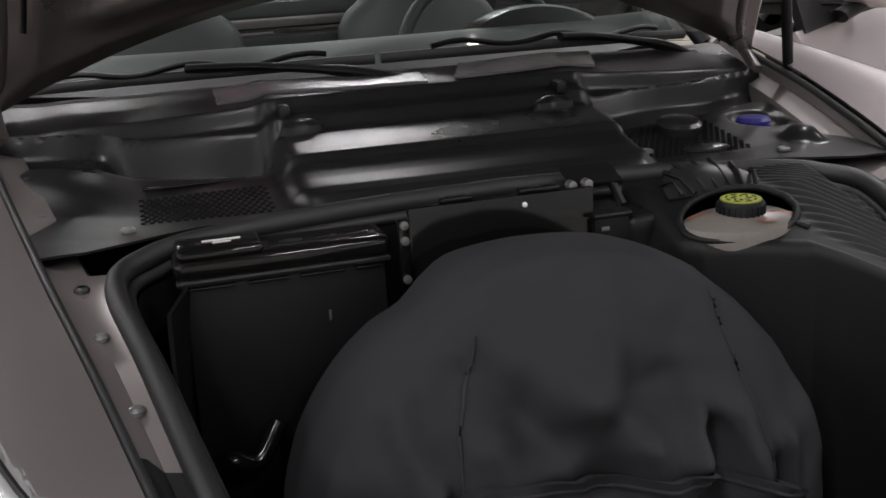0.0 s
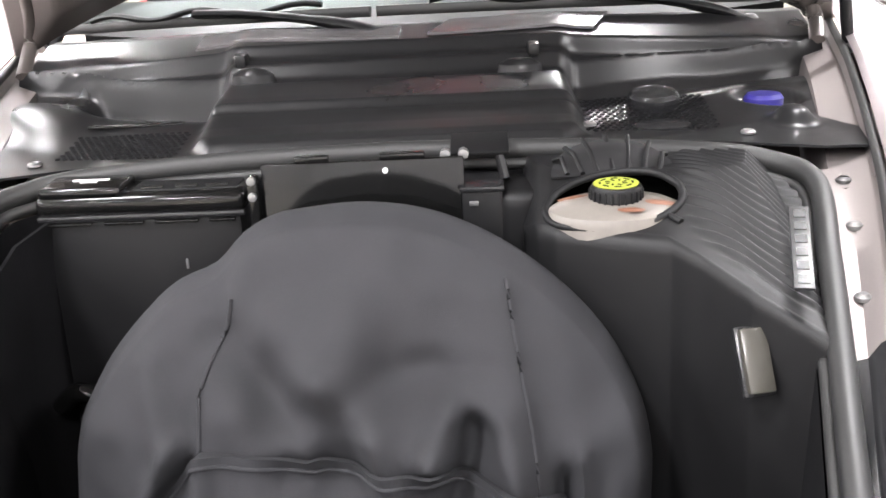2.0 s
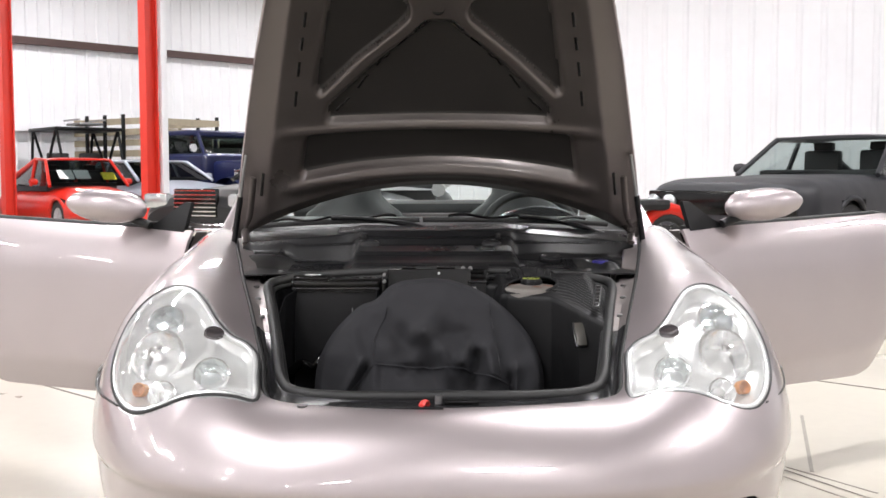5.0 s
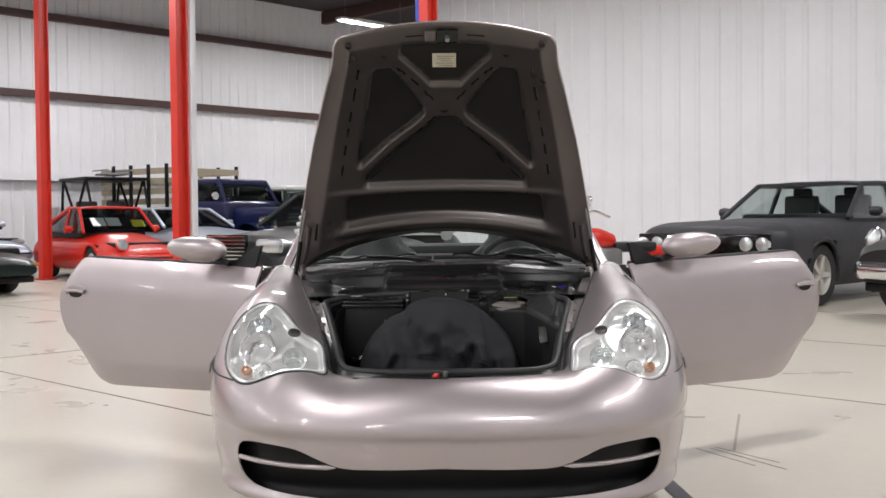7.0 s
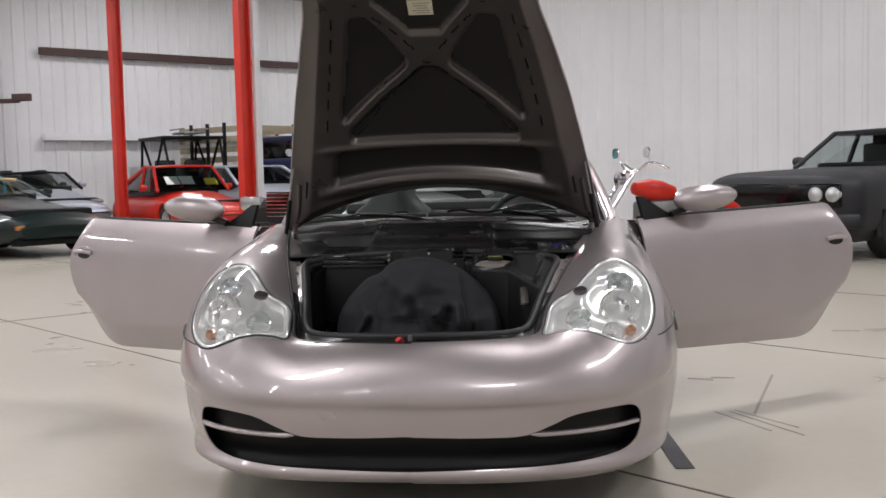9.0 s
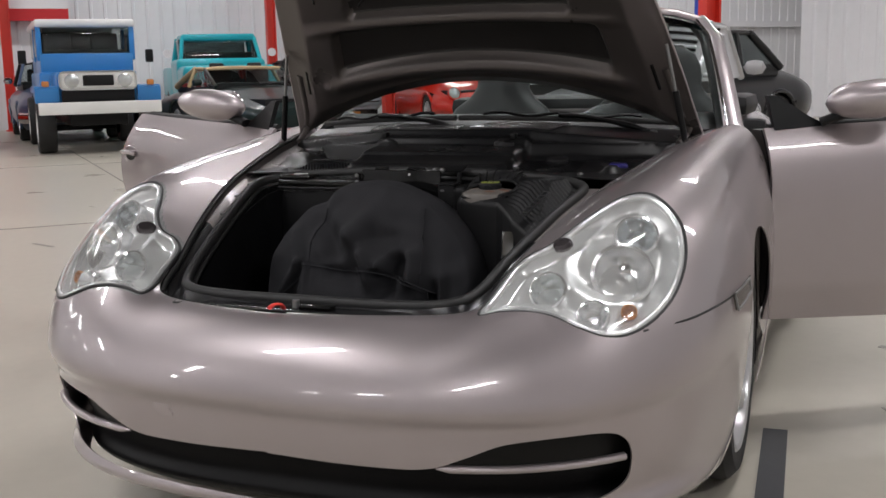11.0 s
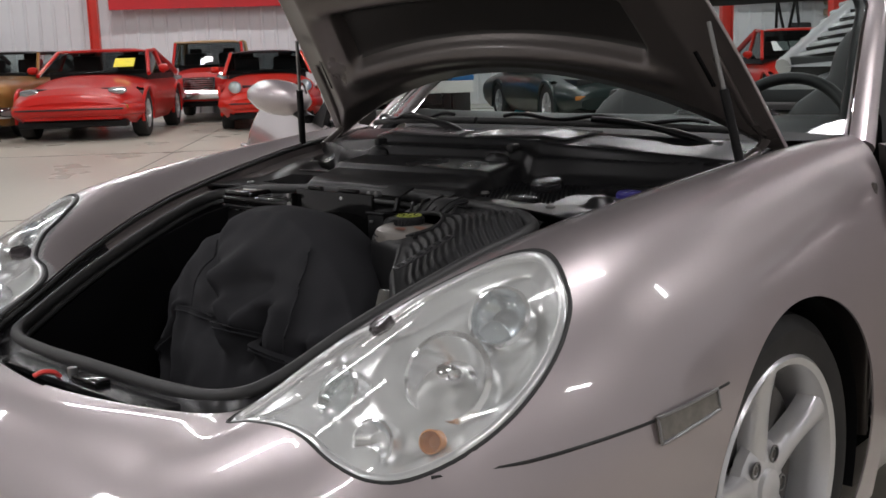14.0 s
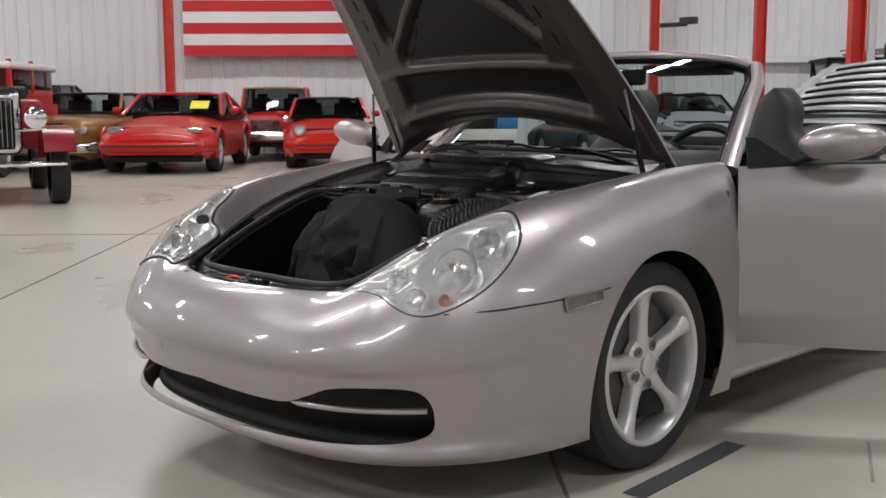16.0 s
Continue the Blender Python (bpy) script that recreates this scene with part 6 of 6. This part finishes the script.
vehicle("parked_dark_classic", "dark vintage car with chrome bumper and large round headlight", at(4.65, 7.35, -70), BLACKP, L=4.2, W=1.7, H=1.6, hood=1.0, belt=1.05, deck=1.0, nose=0.85, sill=0.3, wheels=(0.75, 3.2), r=0.37, lamps="round", lamp_z=0.86, lamp_x=0.55, chrome=True, front_round=0.25, square=3)
vehicle("parked_low_coupe", "dark green low sports car with a beige soft top", at(-6.55, 12.3, 56), GREEN, L=4.5, W=1.85, H=1.22, nose=0.58, lamps="none", front_round=0.6, roof_mat=TAN, glass_mat=PALEGLASS, screen_at=(1.75, 2.5), back_at=(3.0, 3.6), bumper=False)
vehicle("parked_roadster", "grey open roadster with a black interior", at(-8.8, 17.7, 45), GREY, L=4.1, W=1.7, H=1.25, roof="open", lamps="flat", scale=1.1)
vehicle("parked_luxury_sedan", "black luxury sedan with upright chrome grille", at(-2.75, 10.3, -30), BLACKP, L=4.5, W=1.88, H=1.45, hood=0.9, belt=0.98, deck=0.98, nose=0.8, lamps="wide", lamp_z=0.74, lamp_x=0.62, grille=(0.62, 0.32, 0.72, 7), chrome=True, wheels=(0.9, 3.6), screen_at=(1.6, 2.3), back_at=(3.3, 3.8), front_round=0.25, scale=1.05)
vehicle("parked_pony_car", "pale silver-blue fastback coupe", at(-3.75, 18.4, 49), GREY, L=4.8, W=1.85, H=1.28, nose=0.72, hood=0.8, screen_at=(1.7, 2.3), back_at=(3.0, 4.3), wheels=(0.95, 3.7), lamps="round", lamp_z=0.62, lamp_x=0.62, glass_mat=DARKGLASS, scale=1.1)
c = vehicle("red_grand_tourer", "red two-door grand tourer with a yellow sheet in its windscreen", at(-13.1, 7.45, 46), RED2, L=4.5, W=1.84, H=1.28, nose=0.64, hood=0.78, belt=0.9, deck=0.86, screen_at=(1.5, 2.2), back_at=(2.95, 4.2), wheels=(0.9, 3.4), r=0.33, lamps="flat", lamp_x=0.6, front_round=0.5, square=2.5, scale=1.08)
part("yellow_sheet", boxed((0.42, 1.72, 1.06), (0.3, 0.006, 0.24), 0, pose(0, 0, 0, -58)), YSHEET, c, "yellow window sheet")
part("lower_grille", boxed((0, 0.05, 0.36), (1.1, 0.08, 0.06), 0.02), BLACK, c)
vehicle("red_open_sports_car", "red rear-engined sports car with a black soft top", at(-12.0, 10.35, 52), RED1, L=4.25, W=1.68, H=1.29, lamps="round", lamp_z=0.70, lamp_x=0.56, nose=0.64, roof="hard", roof_mat=BLACK, back_at=(2.5, 3.3), rim_mat=BLACK, glass_mat=DARKGLASS)
vehicle("red_vintage_tourer", "red vintage tourer with a tan canvas top", at(-15.3, 11.35, 46), RED2, L=4.0, W=1.6, H=1.55, hood=0.98, belt=1.02, deck=0.9, nose=0.84, sill=0.3, roof_mat=TAN, lamps="round", lamp_z=0.8, lamp_x=0.42, chrome=True, grille=(0.6, 0.36, 0.66, 9), wheels=(0.6, 3.0), r=0.35, front_round=0.3, screen_at=(1.45, 1.6), back_at=(2.6, 2.9), tumble=0.88)
vehicle("gold_luxury_car", "gold-brown full-size luxury car with chrome bumper", at(-15.3, 6.55, 44), GOLD, L=5.6, W=2.0, H=1.40, hood=0.95, belt=0.98, deck=0.95, nose=0.9, lamps="twin", lamp_z=0.72, lamp_x=0.74, grille=(0.95, 0.28, 0.70, 8), chrome=True, wheels=(1.0, 4.3), r=0.35, square=4.5, roof_mat=BLACK, screen_at=(1.9, 2.5), back_at=(3.9, 4.4), front_round=0.2, glass_mat=PALEGLASS)
vehicle("dark_forties_sedan", "dark maroon rounded sedan", at(-19.2, 7.5, 44), paint("oxblood_paint", (0.04, 0.012, 0.015)), L=4.6, W=1.75, H=1.62, hood=1.05, belt=1.08, deck=0.95, nose=0.9, sill=0.3, chrome=True, lamp_z=0.85, r=0.36, screen_at=(1.6, 2.0), back_at=(3.1, 4.2), square=2.2)
vehicle("dusk_blue_convertible", "dark blue car with a black roof", at(-11.6, 13.0, 46), DUSK, L=4.4, W=1.75, H=1.4, hood=0.9, belt=0.98, nose=0.8, chrome=True, lamp_z=0.72, roof_mat=BLACK, glass_mat=PALEGLASS)
vehicle("dark_open_car", "dark open car with a pale windscreen", at(-9.6, 18.3, 42), BLACKP, L=4.2, W=1.7, H=1.35, roof="open", belt=1.0, hood=0.95, glass_mat=PALEGLASS)


# ---- off-roader with white face ----
def off_roader(name, label, m, color, roof, L=3.8, W=1.66, H=1.95, face=True):
    ob = thing(name, label, "car", m)
    part("tub", boxed((0, 2.55, 0.86), (W * 0.86, 2.4, 0.62), 0.04), color, ob)
    part("bonnet", boxed((0, 0.82, 0.94), (W * 0.66, 1.3, 0.46), 0.06, None, 3), color, ob)
    part("cabin", boxed((0, 2.5, 1.3), (W * 0.82, 2.2, 0.3), 0.04), color, ob)
    part("hard_top", boxed((0, 2.55, H - 0.05), (W * 0.88, 2.35, 0.12), 0.05, None, 3), roof, ob, "pale roof")
    part("interior", boxed((0, 2.6, 1.45), (W * 0.74, 1.9, 0.12), 0.02), LEATHER, ob, "dark cabin trim")
    part("rear_wall", boxed((0, 3.6, 1.62), (W * 0.78, 0.05, 0.5), 0.02), BLACK, ob)
    for x in (-0.36, 0.36):
        part("front_seat", boxed((x, 2.3, 1.58), (0.42, 0.14, 0.4), 0.05), LEATHER, ob)
    part("radiator_panel", boxed((0, 0.1, 0.8), (W * 0.6, 0.06, 0.22), 0.02), BLACK, ob)
    part("windscreen", boxed((0, 1.46, 1.60), (W * 0.74, 0.02, 0.46), 0.01), PALEGLASS, ob)
    for s in (1, -1):
        part("pillar", boxed((s * W * 0.41, 1.46, 1.62), (0.08, 0.07, 0.56), 0.02), color, ob)
        part("pillar", boxed((s * W * 0.41, 2.5, 1.62), (0.06, 0.1, 0.56), 0.02), color, ob)
        part("side_window", boxed((s * W * 0.415, 2.55, 1.62), (0.02, 1.9, 0.42), 0.01), DARKGLASS, ob)
        part("front_wing", boxed((s * W * 0.42, 0.62, 0.92), (W * 0.2, 1.15, 0.1), 0.03), color, ob)
        part("wing_front", boxed((s * W * 0.42, 0.07, 0.84), (W * 0.2, 0.1, 0.22), 0.03), color, ob)
        part("mirror", boxed((s * (W / 2 + 0.1), 1.42, 1.4), (0.12, 0.05, 0.2), 0.02), BLACK, ob)
        part("headlight", lathe([(0.1, -0.04), (0.1, 0.02), (0.06, 0.035), (0, 0.04)], 22, pose(s * 0.36, 0.0, 1.04, 90)), HEADLAMP, ob, "round headlight")
        part("turn_signal", boxed((s * W * 0.43, 0.0, 1.0), (0.1, 0.06, 0.08), 0.02), AMBER, ob)
        for wy in (0.7, 3.1):
            easy_wheel(s * (W / 2), wy, 0.39, 0.25, s, ob, WHITEC if face else STEEL)
    if face:
        part("face_panel", boxed((0, 0.05, 1.04), (1.06, 0.08, 0.27), 0.1, None, 4), WHITEC, ob, "white oval grille surround")
    part("grille", boxed((0, 0.0, 1.04), (0.42, 0.03, 0.15), 0.01), BLACK, ob)
    part("bumper", boxed((0, -0.12, 0.66), (W, 0.1, 0.17), 0.015), WHITEC if face else CHROME, ob, "white bumper")
    part("chassis", boxed((0, 1.9, 0.5), (0.8, 3.4, 0.2), 0.02), BLACK, ob)
    return ob


off_roader("blue_off_roader", "sky-blue vintage off-roader with a white grille and roof", at(-9.08, 10.6, 45), SKY, WHITEC)
off_roader("white_top_off_roader", "dark green off-roader with a white top", at(-2.3, 22.4, 45), GREEN, WHITEC, face=False)
b = off_roader("red_white_off_roader", "red and white vintage off-roader with its bonnet up", at(-14.4, 4.5, 46), RED2, WHITEC, H=1.85, face=False)
part("raised_bonnet", boxed((0, 0.75, 1.55), (1.1, 1.25, 0.04), 0.01, pose(0, 0, 0, -38)), RED2, b, "bonnet propped open")


# ---- trucks ----
def pickup(name, label, m, color, stakes=False):
    ob = thing(name, label, "truck", m)
    part("cab", boxed((0, 2.1, 0.95), (1.7, 1.5, 0.9), 0.12, None, 4), color, ob)
    part("bonnet", boxed((0, 0.75, 0.98), (1.25 if stakes else 1.7, 1.4, 0.55), 0.14, None, 4), color, ob)
    part("roof", boxed((0, 2.22, 1.80), (1.42, 1.1, 0.14), 0.06, None, 4), color, ob)
    part("interior", boxed((0, 2.2, 1.44), (1.3, 0.95, 0.16), 0.03), LEATHER, ob, "dark cabin trim")
    part("windscreen", boxed((0, 1.62, 1.58), (1.32, 0.03, 0.4), 0.01, pose(0, 0, 0, -24)), PALEGLASS, ob)
    part("rear_window", boxed((0, 2.76, 1.58), (1.3, 0.03, 0.36), 0.01), DARKGLASS, ob)
    for s in (1, -1):
        part("side_window", boxed((s * 0.74, 2.2, 1.58), (0.03, 0.85, 0.38), 0.01), DARKGLASS, ob)
        part("pillar", tube([(s * 0.76, 1.45, 1.36), (s * 0.69, 1.72, 1.80)], 0.04, 8), color, ob)
        part("pillar", tube([(s * 0.78, 2.78, 1.36), (s * 0.70, 2.72, 1.80)], 0.05, 8), color, ob)
        part("front_wing", lathe([(0.5, -0.16), (0.52, 0.0), (0.46, 0.14), (0.3, 0.2)], 24, pose(s * 0.72, 0.72, 0.42, 0, 90, 0)), color, ob)
        part("headlight", lathe([(0.1, -0.06), (0.1, 0.02), (0.06, 0.04), (0, 0.045)], 20, pose(s * 0.62, 0.12, 0.9, 90)), HEADLAMP, ob)
        part("mirror", lathe([(0.0, -0.02), (0.08, -0.02), (0.08, 0.02), (0, 0.02)], 16, pose(s * 1.0, 1.5, 1.5, 90)), CHROME, ob)
        for wy in (0.75, 3.9):
            easy_wheel(s * 0.85, wy, 0.39, 0.24, s, ob, color)
    part("grille", boxed((0, 0.03, 0.92), (0.9, 0.08, 0.5), 0.05), GLOSSBLACK, ob)
    for k in range(7):
        part("grille_slat", boxed((0, -0.02, 0.72 + 0.065 * k), (0.86, 0.02, 0.022)), CHROME, ob)
    part("bumper", boxed((0, -0.08, 0.58), (1.7, 0.08, 0.14), 0.02), CHROME, ob)
    part("chassis", boxed((0, 2.6, 0.55), (0.9, 4.6, 0.2)), BLACK, ob)
    if stakes:
        part("bed", boxed((0, 4.2, 0.95), (2.0, 2.6, 0.14)), WOOD, ob)
        for s in (1, -1):
            for k in range(5):
                part("stake_board", boxed((s * 0.98, 4.2, 1.2 + 0.22 * k), (0.03, 2.6, 0.13)), WOOD, ob)
            for k in range(5):
                part("stake_post", boxed((s * 1.01, 3.0 + 0.6 * k, 1.6), (0.04, 0.08, 1.25)), BLACK, ob)
        for k in range(5):
            part("stake_board", boxed((0, 2.93, 1.2 + 0.22 * k), (1.9, 0.03, 0.13)), WOOD, ob)
    else:
        part("bed", boxed((0, 4.0, 0.95), (1.7, 2.3, 0.6), 0.06), color, ob)
    return ob


pickup("blue_stake_truck", "navy-blue vintage truck with a wooden stake bed", at(-3.2, 21.4, 54) @ Matrix.Scale(1.12, 4), NAVY, True)
pickup("teal_pickup", "teal vintage pickup truck", at(-9.7, 15.0, 40), TEAL)

# side-by-side buggy with a roof cage
utv = thing("buggy", "dark side-by-side buggy with roof and roll cage", "buggy", at(-7.05, 21.2, 40) @ Matrix.Scale(1.1, 4))
part("roof", boxed((0, 1.5, 1.92), (1.4, 1.5, 0.07), 0.03, None, 3), BLACK, utv)
part("body", boxed((0, 1.2, 0.75), (1.4, 2.4, 0.5), 0.1, None, 3), BLACK, utv)
part("rack", boxed((0, 1.0, 2.02), (0.5, 0.7, 0.05), 0.02), STEEL, utv)
for s in (1, -1):
    for pts in ([(s * 0.62, 0.5, 1.0), (s * 0.64, 0.85, 1.88)], [(s * 0.62, 2.3, 1.0), (s * 0.64, 2.15, 1.88)], [(s * 0.64, 1.5, 1.0), (s * 0.64, 0.9, 1.88)], [(s * 0.64, 1.4, 1.0), (s * 0.64, 2.1, 1.88)]):
        part("cage_tube", tube(pts, 0.03, 8), BLACK, utv)
    for wy in (0.3, 2.2):
        easy_wheel(s * 0.75, wy, 0.34, 0.26, s, utv, BLACK)
    part("rack_rail", tube([(s * 0.27, 0.6, 2.1), (s * 0.27, 1.4, 2.1)], 0.018, 6), STEEL, utv)
    part("seat_back", boxed((s * 0.34, 1.6, 1.15), (0.45, 0.14, 0.6), 0.05), LEATHER, utv)

# maroon hot rod
rod_ob = thing("hot_rod", "maroon vintage hot rod with chrome grille shell", "car", at(-9.1, 3.2, 70))
part("body", boxed((0, 2.3, 0.9), (1.3, 2.2, 0.6), 0.12, None, 4), MAROON, rod_ob)
part("cockpit", boxed((0, 2.2, 1.2), (1.0, 1.1, 0.32), 0.06, None, 3), LEATHER, rod_ob)
part("bonnet", boxed((0, 0.75, 0.98), (0.62, 1.1, 0.55), 0.08, None, 4), MAROON, rod_ob)
shell = part("grille_shell", boxed((0, 0.18, 0.95), (0.62, 0.16, 0.74), 0.12, None, 5), CHROME, rod_ob, "chrome radiator shell")
part("grille", boxed((0, 0.09, 0.92), (0.46, 0.03, 0.56), 0.04), GLOSSBLACK, shell)
for k in range(9):
    part("grille_slat", boxed((-0.2 + 0.05 * k, 0.07, 0.92), (0.008, 0.012, 0.52)), STEEL, shell)
part("lamp_bar", tube([(-0.6, 0.15, 0.86), (0, 0.08, 0.84), (0.6, 0.15, 0.86)], 0.018, 8), CHROME, rod_ob)
part("bumper", tube([(-0.75, 0.0, 0.48), (0, -0.1, 0.48), (0.75, 0.0, 0.48)], 0.03, 8), CHROME, rod_ob)
for s in (1, -1):
    part("headlight", lathe([(0.0, -0.13), (0.08, -0.09), (0.115, -0.02), (0.12, 0.03), (0.1, 0.045), (0, 0.055)], 24, pose(s * 0.45, 0.08, 0.98, 90)), CHROME, rod_ob, "chrome drum headlight")
    arc = [(math.cos(a), math.sin(a)) for a in np.linspace(0.45, 2.9, 18)]
    fen = np.array([[(s * x, 0.45 - 0.52 * ca, 0.40 + 0.50 * sa - 0.05 * abs(x - 0.7)) for ca, sa in arc] for x in (0.52, 0.62, 0.75, 0.86)])
    part("front_wing", shaded(thick(grid(fen), 0.02)), MAROON, rod_ob, "curved maroon front wing")
    part("running_board", boxed((s * 0.72, 1.7, 0.42), (0.26, 1.6, 0.05), 0.02), BLACK, rod_ob)
    for wy in (0.45, 3.0):
        easy_wheel(s * 0.8, wy, 0.37, 0.2, s, rod_ob, MAROON)

# silver fastback with slatted tail behind the convertible
sv = vehicle("silver_slatted_car", "bright silver streamlined car with slatted tail", at(-0.55, 9.0, 180), SILVER, L=4.2, W=1.42, H=1.40, hood=0.8, belt=0.98, deck=0.82, nose=0.7, front_round=0.6, square=2.1, glass_mat=SILVER, back_at=(2.75, 3.75), tumble=0.86)
for k in range(7):
    z = 1.37 - 0.055 * k
    y = 2.75 + (1.36 - z) / 0.38 * 1.0 + 0.10
    part("tail_slat", tube([(x, y - 0.10 * (x / 0.7) ** 2, z + 0.03 - 0.07 * (x / 0.7) ** 2) for x in np.linspace(-0.66, 0.66, 17)], 0.02, 6), SILVER, sv)
    part("slat_gap", tube([(x, y + 0.05 - 0.10 * (x / 0.7) ** 2, z + 0.012 - 0.07 * (x / 0.7) ** 2) for x in np.linspace(-0.62, 0.62, 17)], 0.012, 6), GLOSSBLACK, sv)

# cruiser motorcycle
mc = thing("motorcycle", "red cruiser motorcycle with long chrome fork", "motorcycle", at(0.98, 8.35, -62))
for y in (0.0, 1.7):
    w = part("wheel", tube([(0, y + 0.30 * math.cos(a), 0.33 + 0.30 * math.sin(a)) for a in np.linspace(0, 2 * math.pi, 33)[:-1]], 0.05, 8, True), TYRE, mc)
    for k in range(10):
        a = k * math.pi / 5
        part("spoke", rod((0, y, 0.33), (0, y + 0.26 * math.cos(a), 0.33 + 0.26 * math.sin(a)), 0.005, n=6), CHROME, w)
for s in (0.09, -0.09):
    part("fork_tube", rod((s, 0.0, 0.33), (s, 0.55, 1.1), 0.022), CHROME, mc, "chrome fork tube")
part("handlebar", tube(spline([(-0.36, 0.80, 1.10), (-0.28, 0.62, 1.17), (-0.1, 0.55, 1.08), (0.1, 0.55, 1.08), (0.28, 0.62, 1.17), (0.36, 0.80, 1.10)], 24), 0.014, 8), CHROME, mc)
part("tank", lathe([(0, -0.3), (0.085, -0.24), (0.125, -0.05), (0.12, 0.1), (0.065, 0.27), (0, 0.3)], 22, pose(0, 0.85, 0.86, 82)), RED1, mc, "red teardrop tank")
part("seat", boxed((0, 1.35, 0.76), (0.28, 0.6, 0.12), 0.05), LEATHER, mc)
part("engine", boxed((0, 0.9, 0.55), (0.3, 0.5, 0.42), 0.06), STEEL, mc)
part("headlight", lathe([(0, -0.08), (0.07, -0.04), (0.08, 0.02), (0, 0.04)], 18, pose(0, 0.4, 1.0, 90)), CHROME, mc)
part("rear_fender", tube([(0, 1.7 + 0.38 * math.cos(a), 0.33 + 0.38 * math.sin(a)) for a in np.linspace(0, 2.4, 14)], 0.07, 8), RED1, mc)
for s in (1, -1):
    part("mirror", lathe([(0, -0.01), (0.06, -0.01), (0.06, 0.01), (0, 0.01)], 14, pose(s * 0.30, 0.55, 1.28, 90)), CHROME, mc)
    part("mirror_stem", rod((s * 0.28, 0.62, 1.165), (s * 0.30, 0.56, 1.26), 0.008, n=6), CHROME, mc)
    part("exhaust", rod((s * 0.17, 0.8, 0.35), (s * 0.19, 1.9, 0.32), 0.04), CHROME, mc)
part("stand", rod((0.05, 0.95, 0.3), (0.22, 1.0, 0.0), 0.014), STEEL, mc)
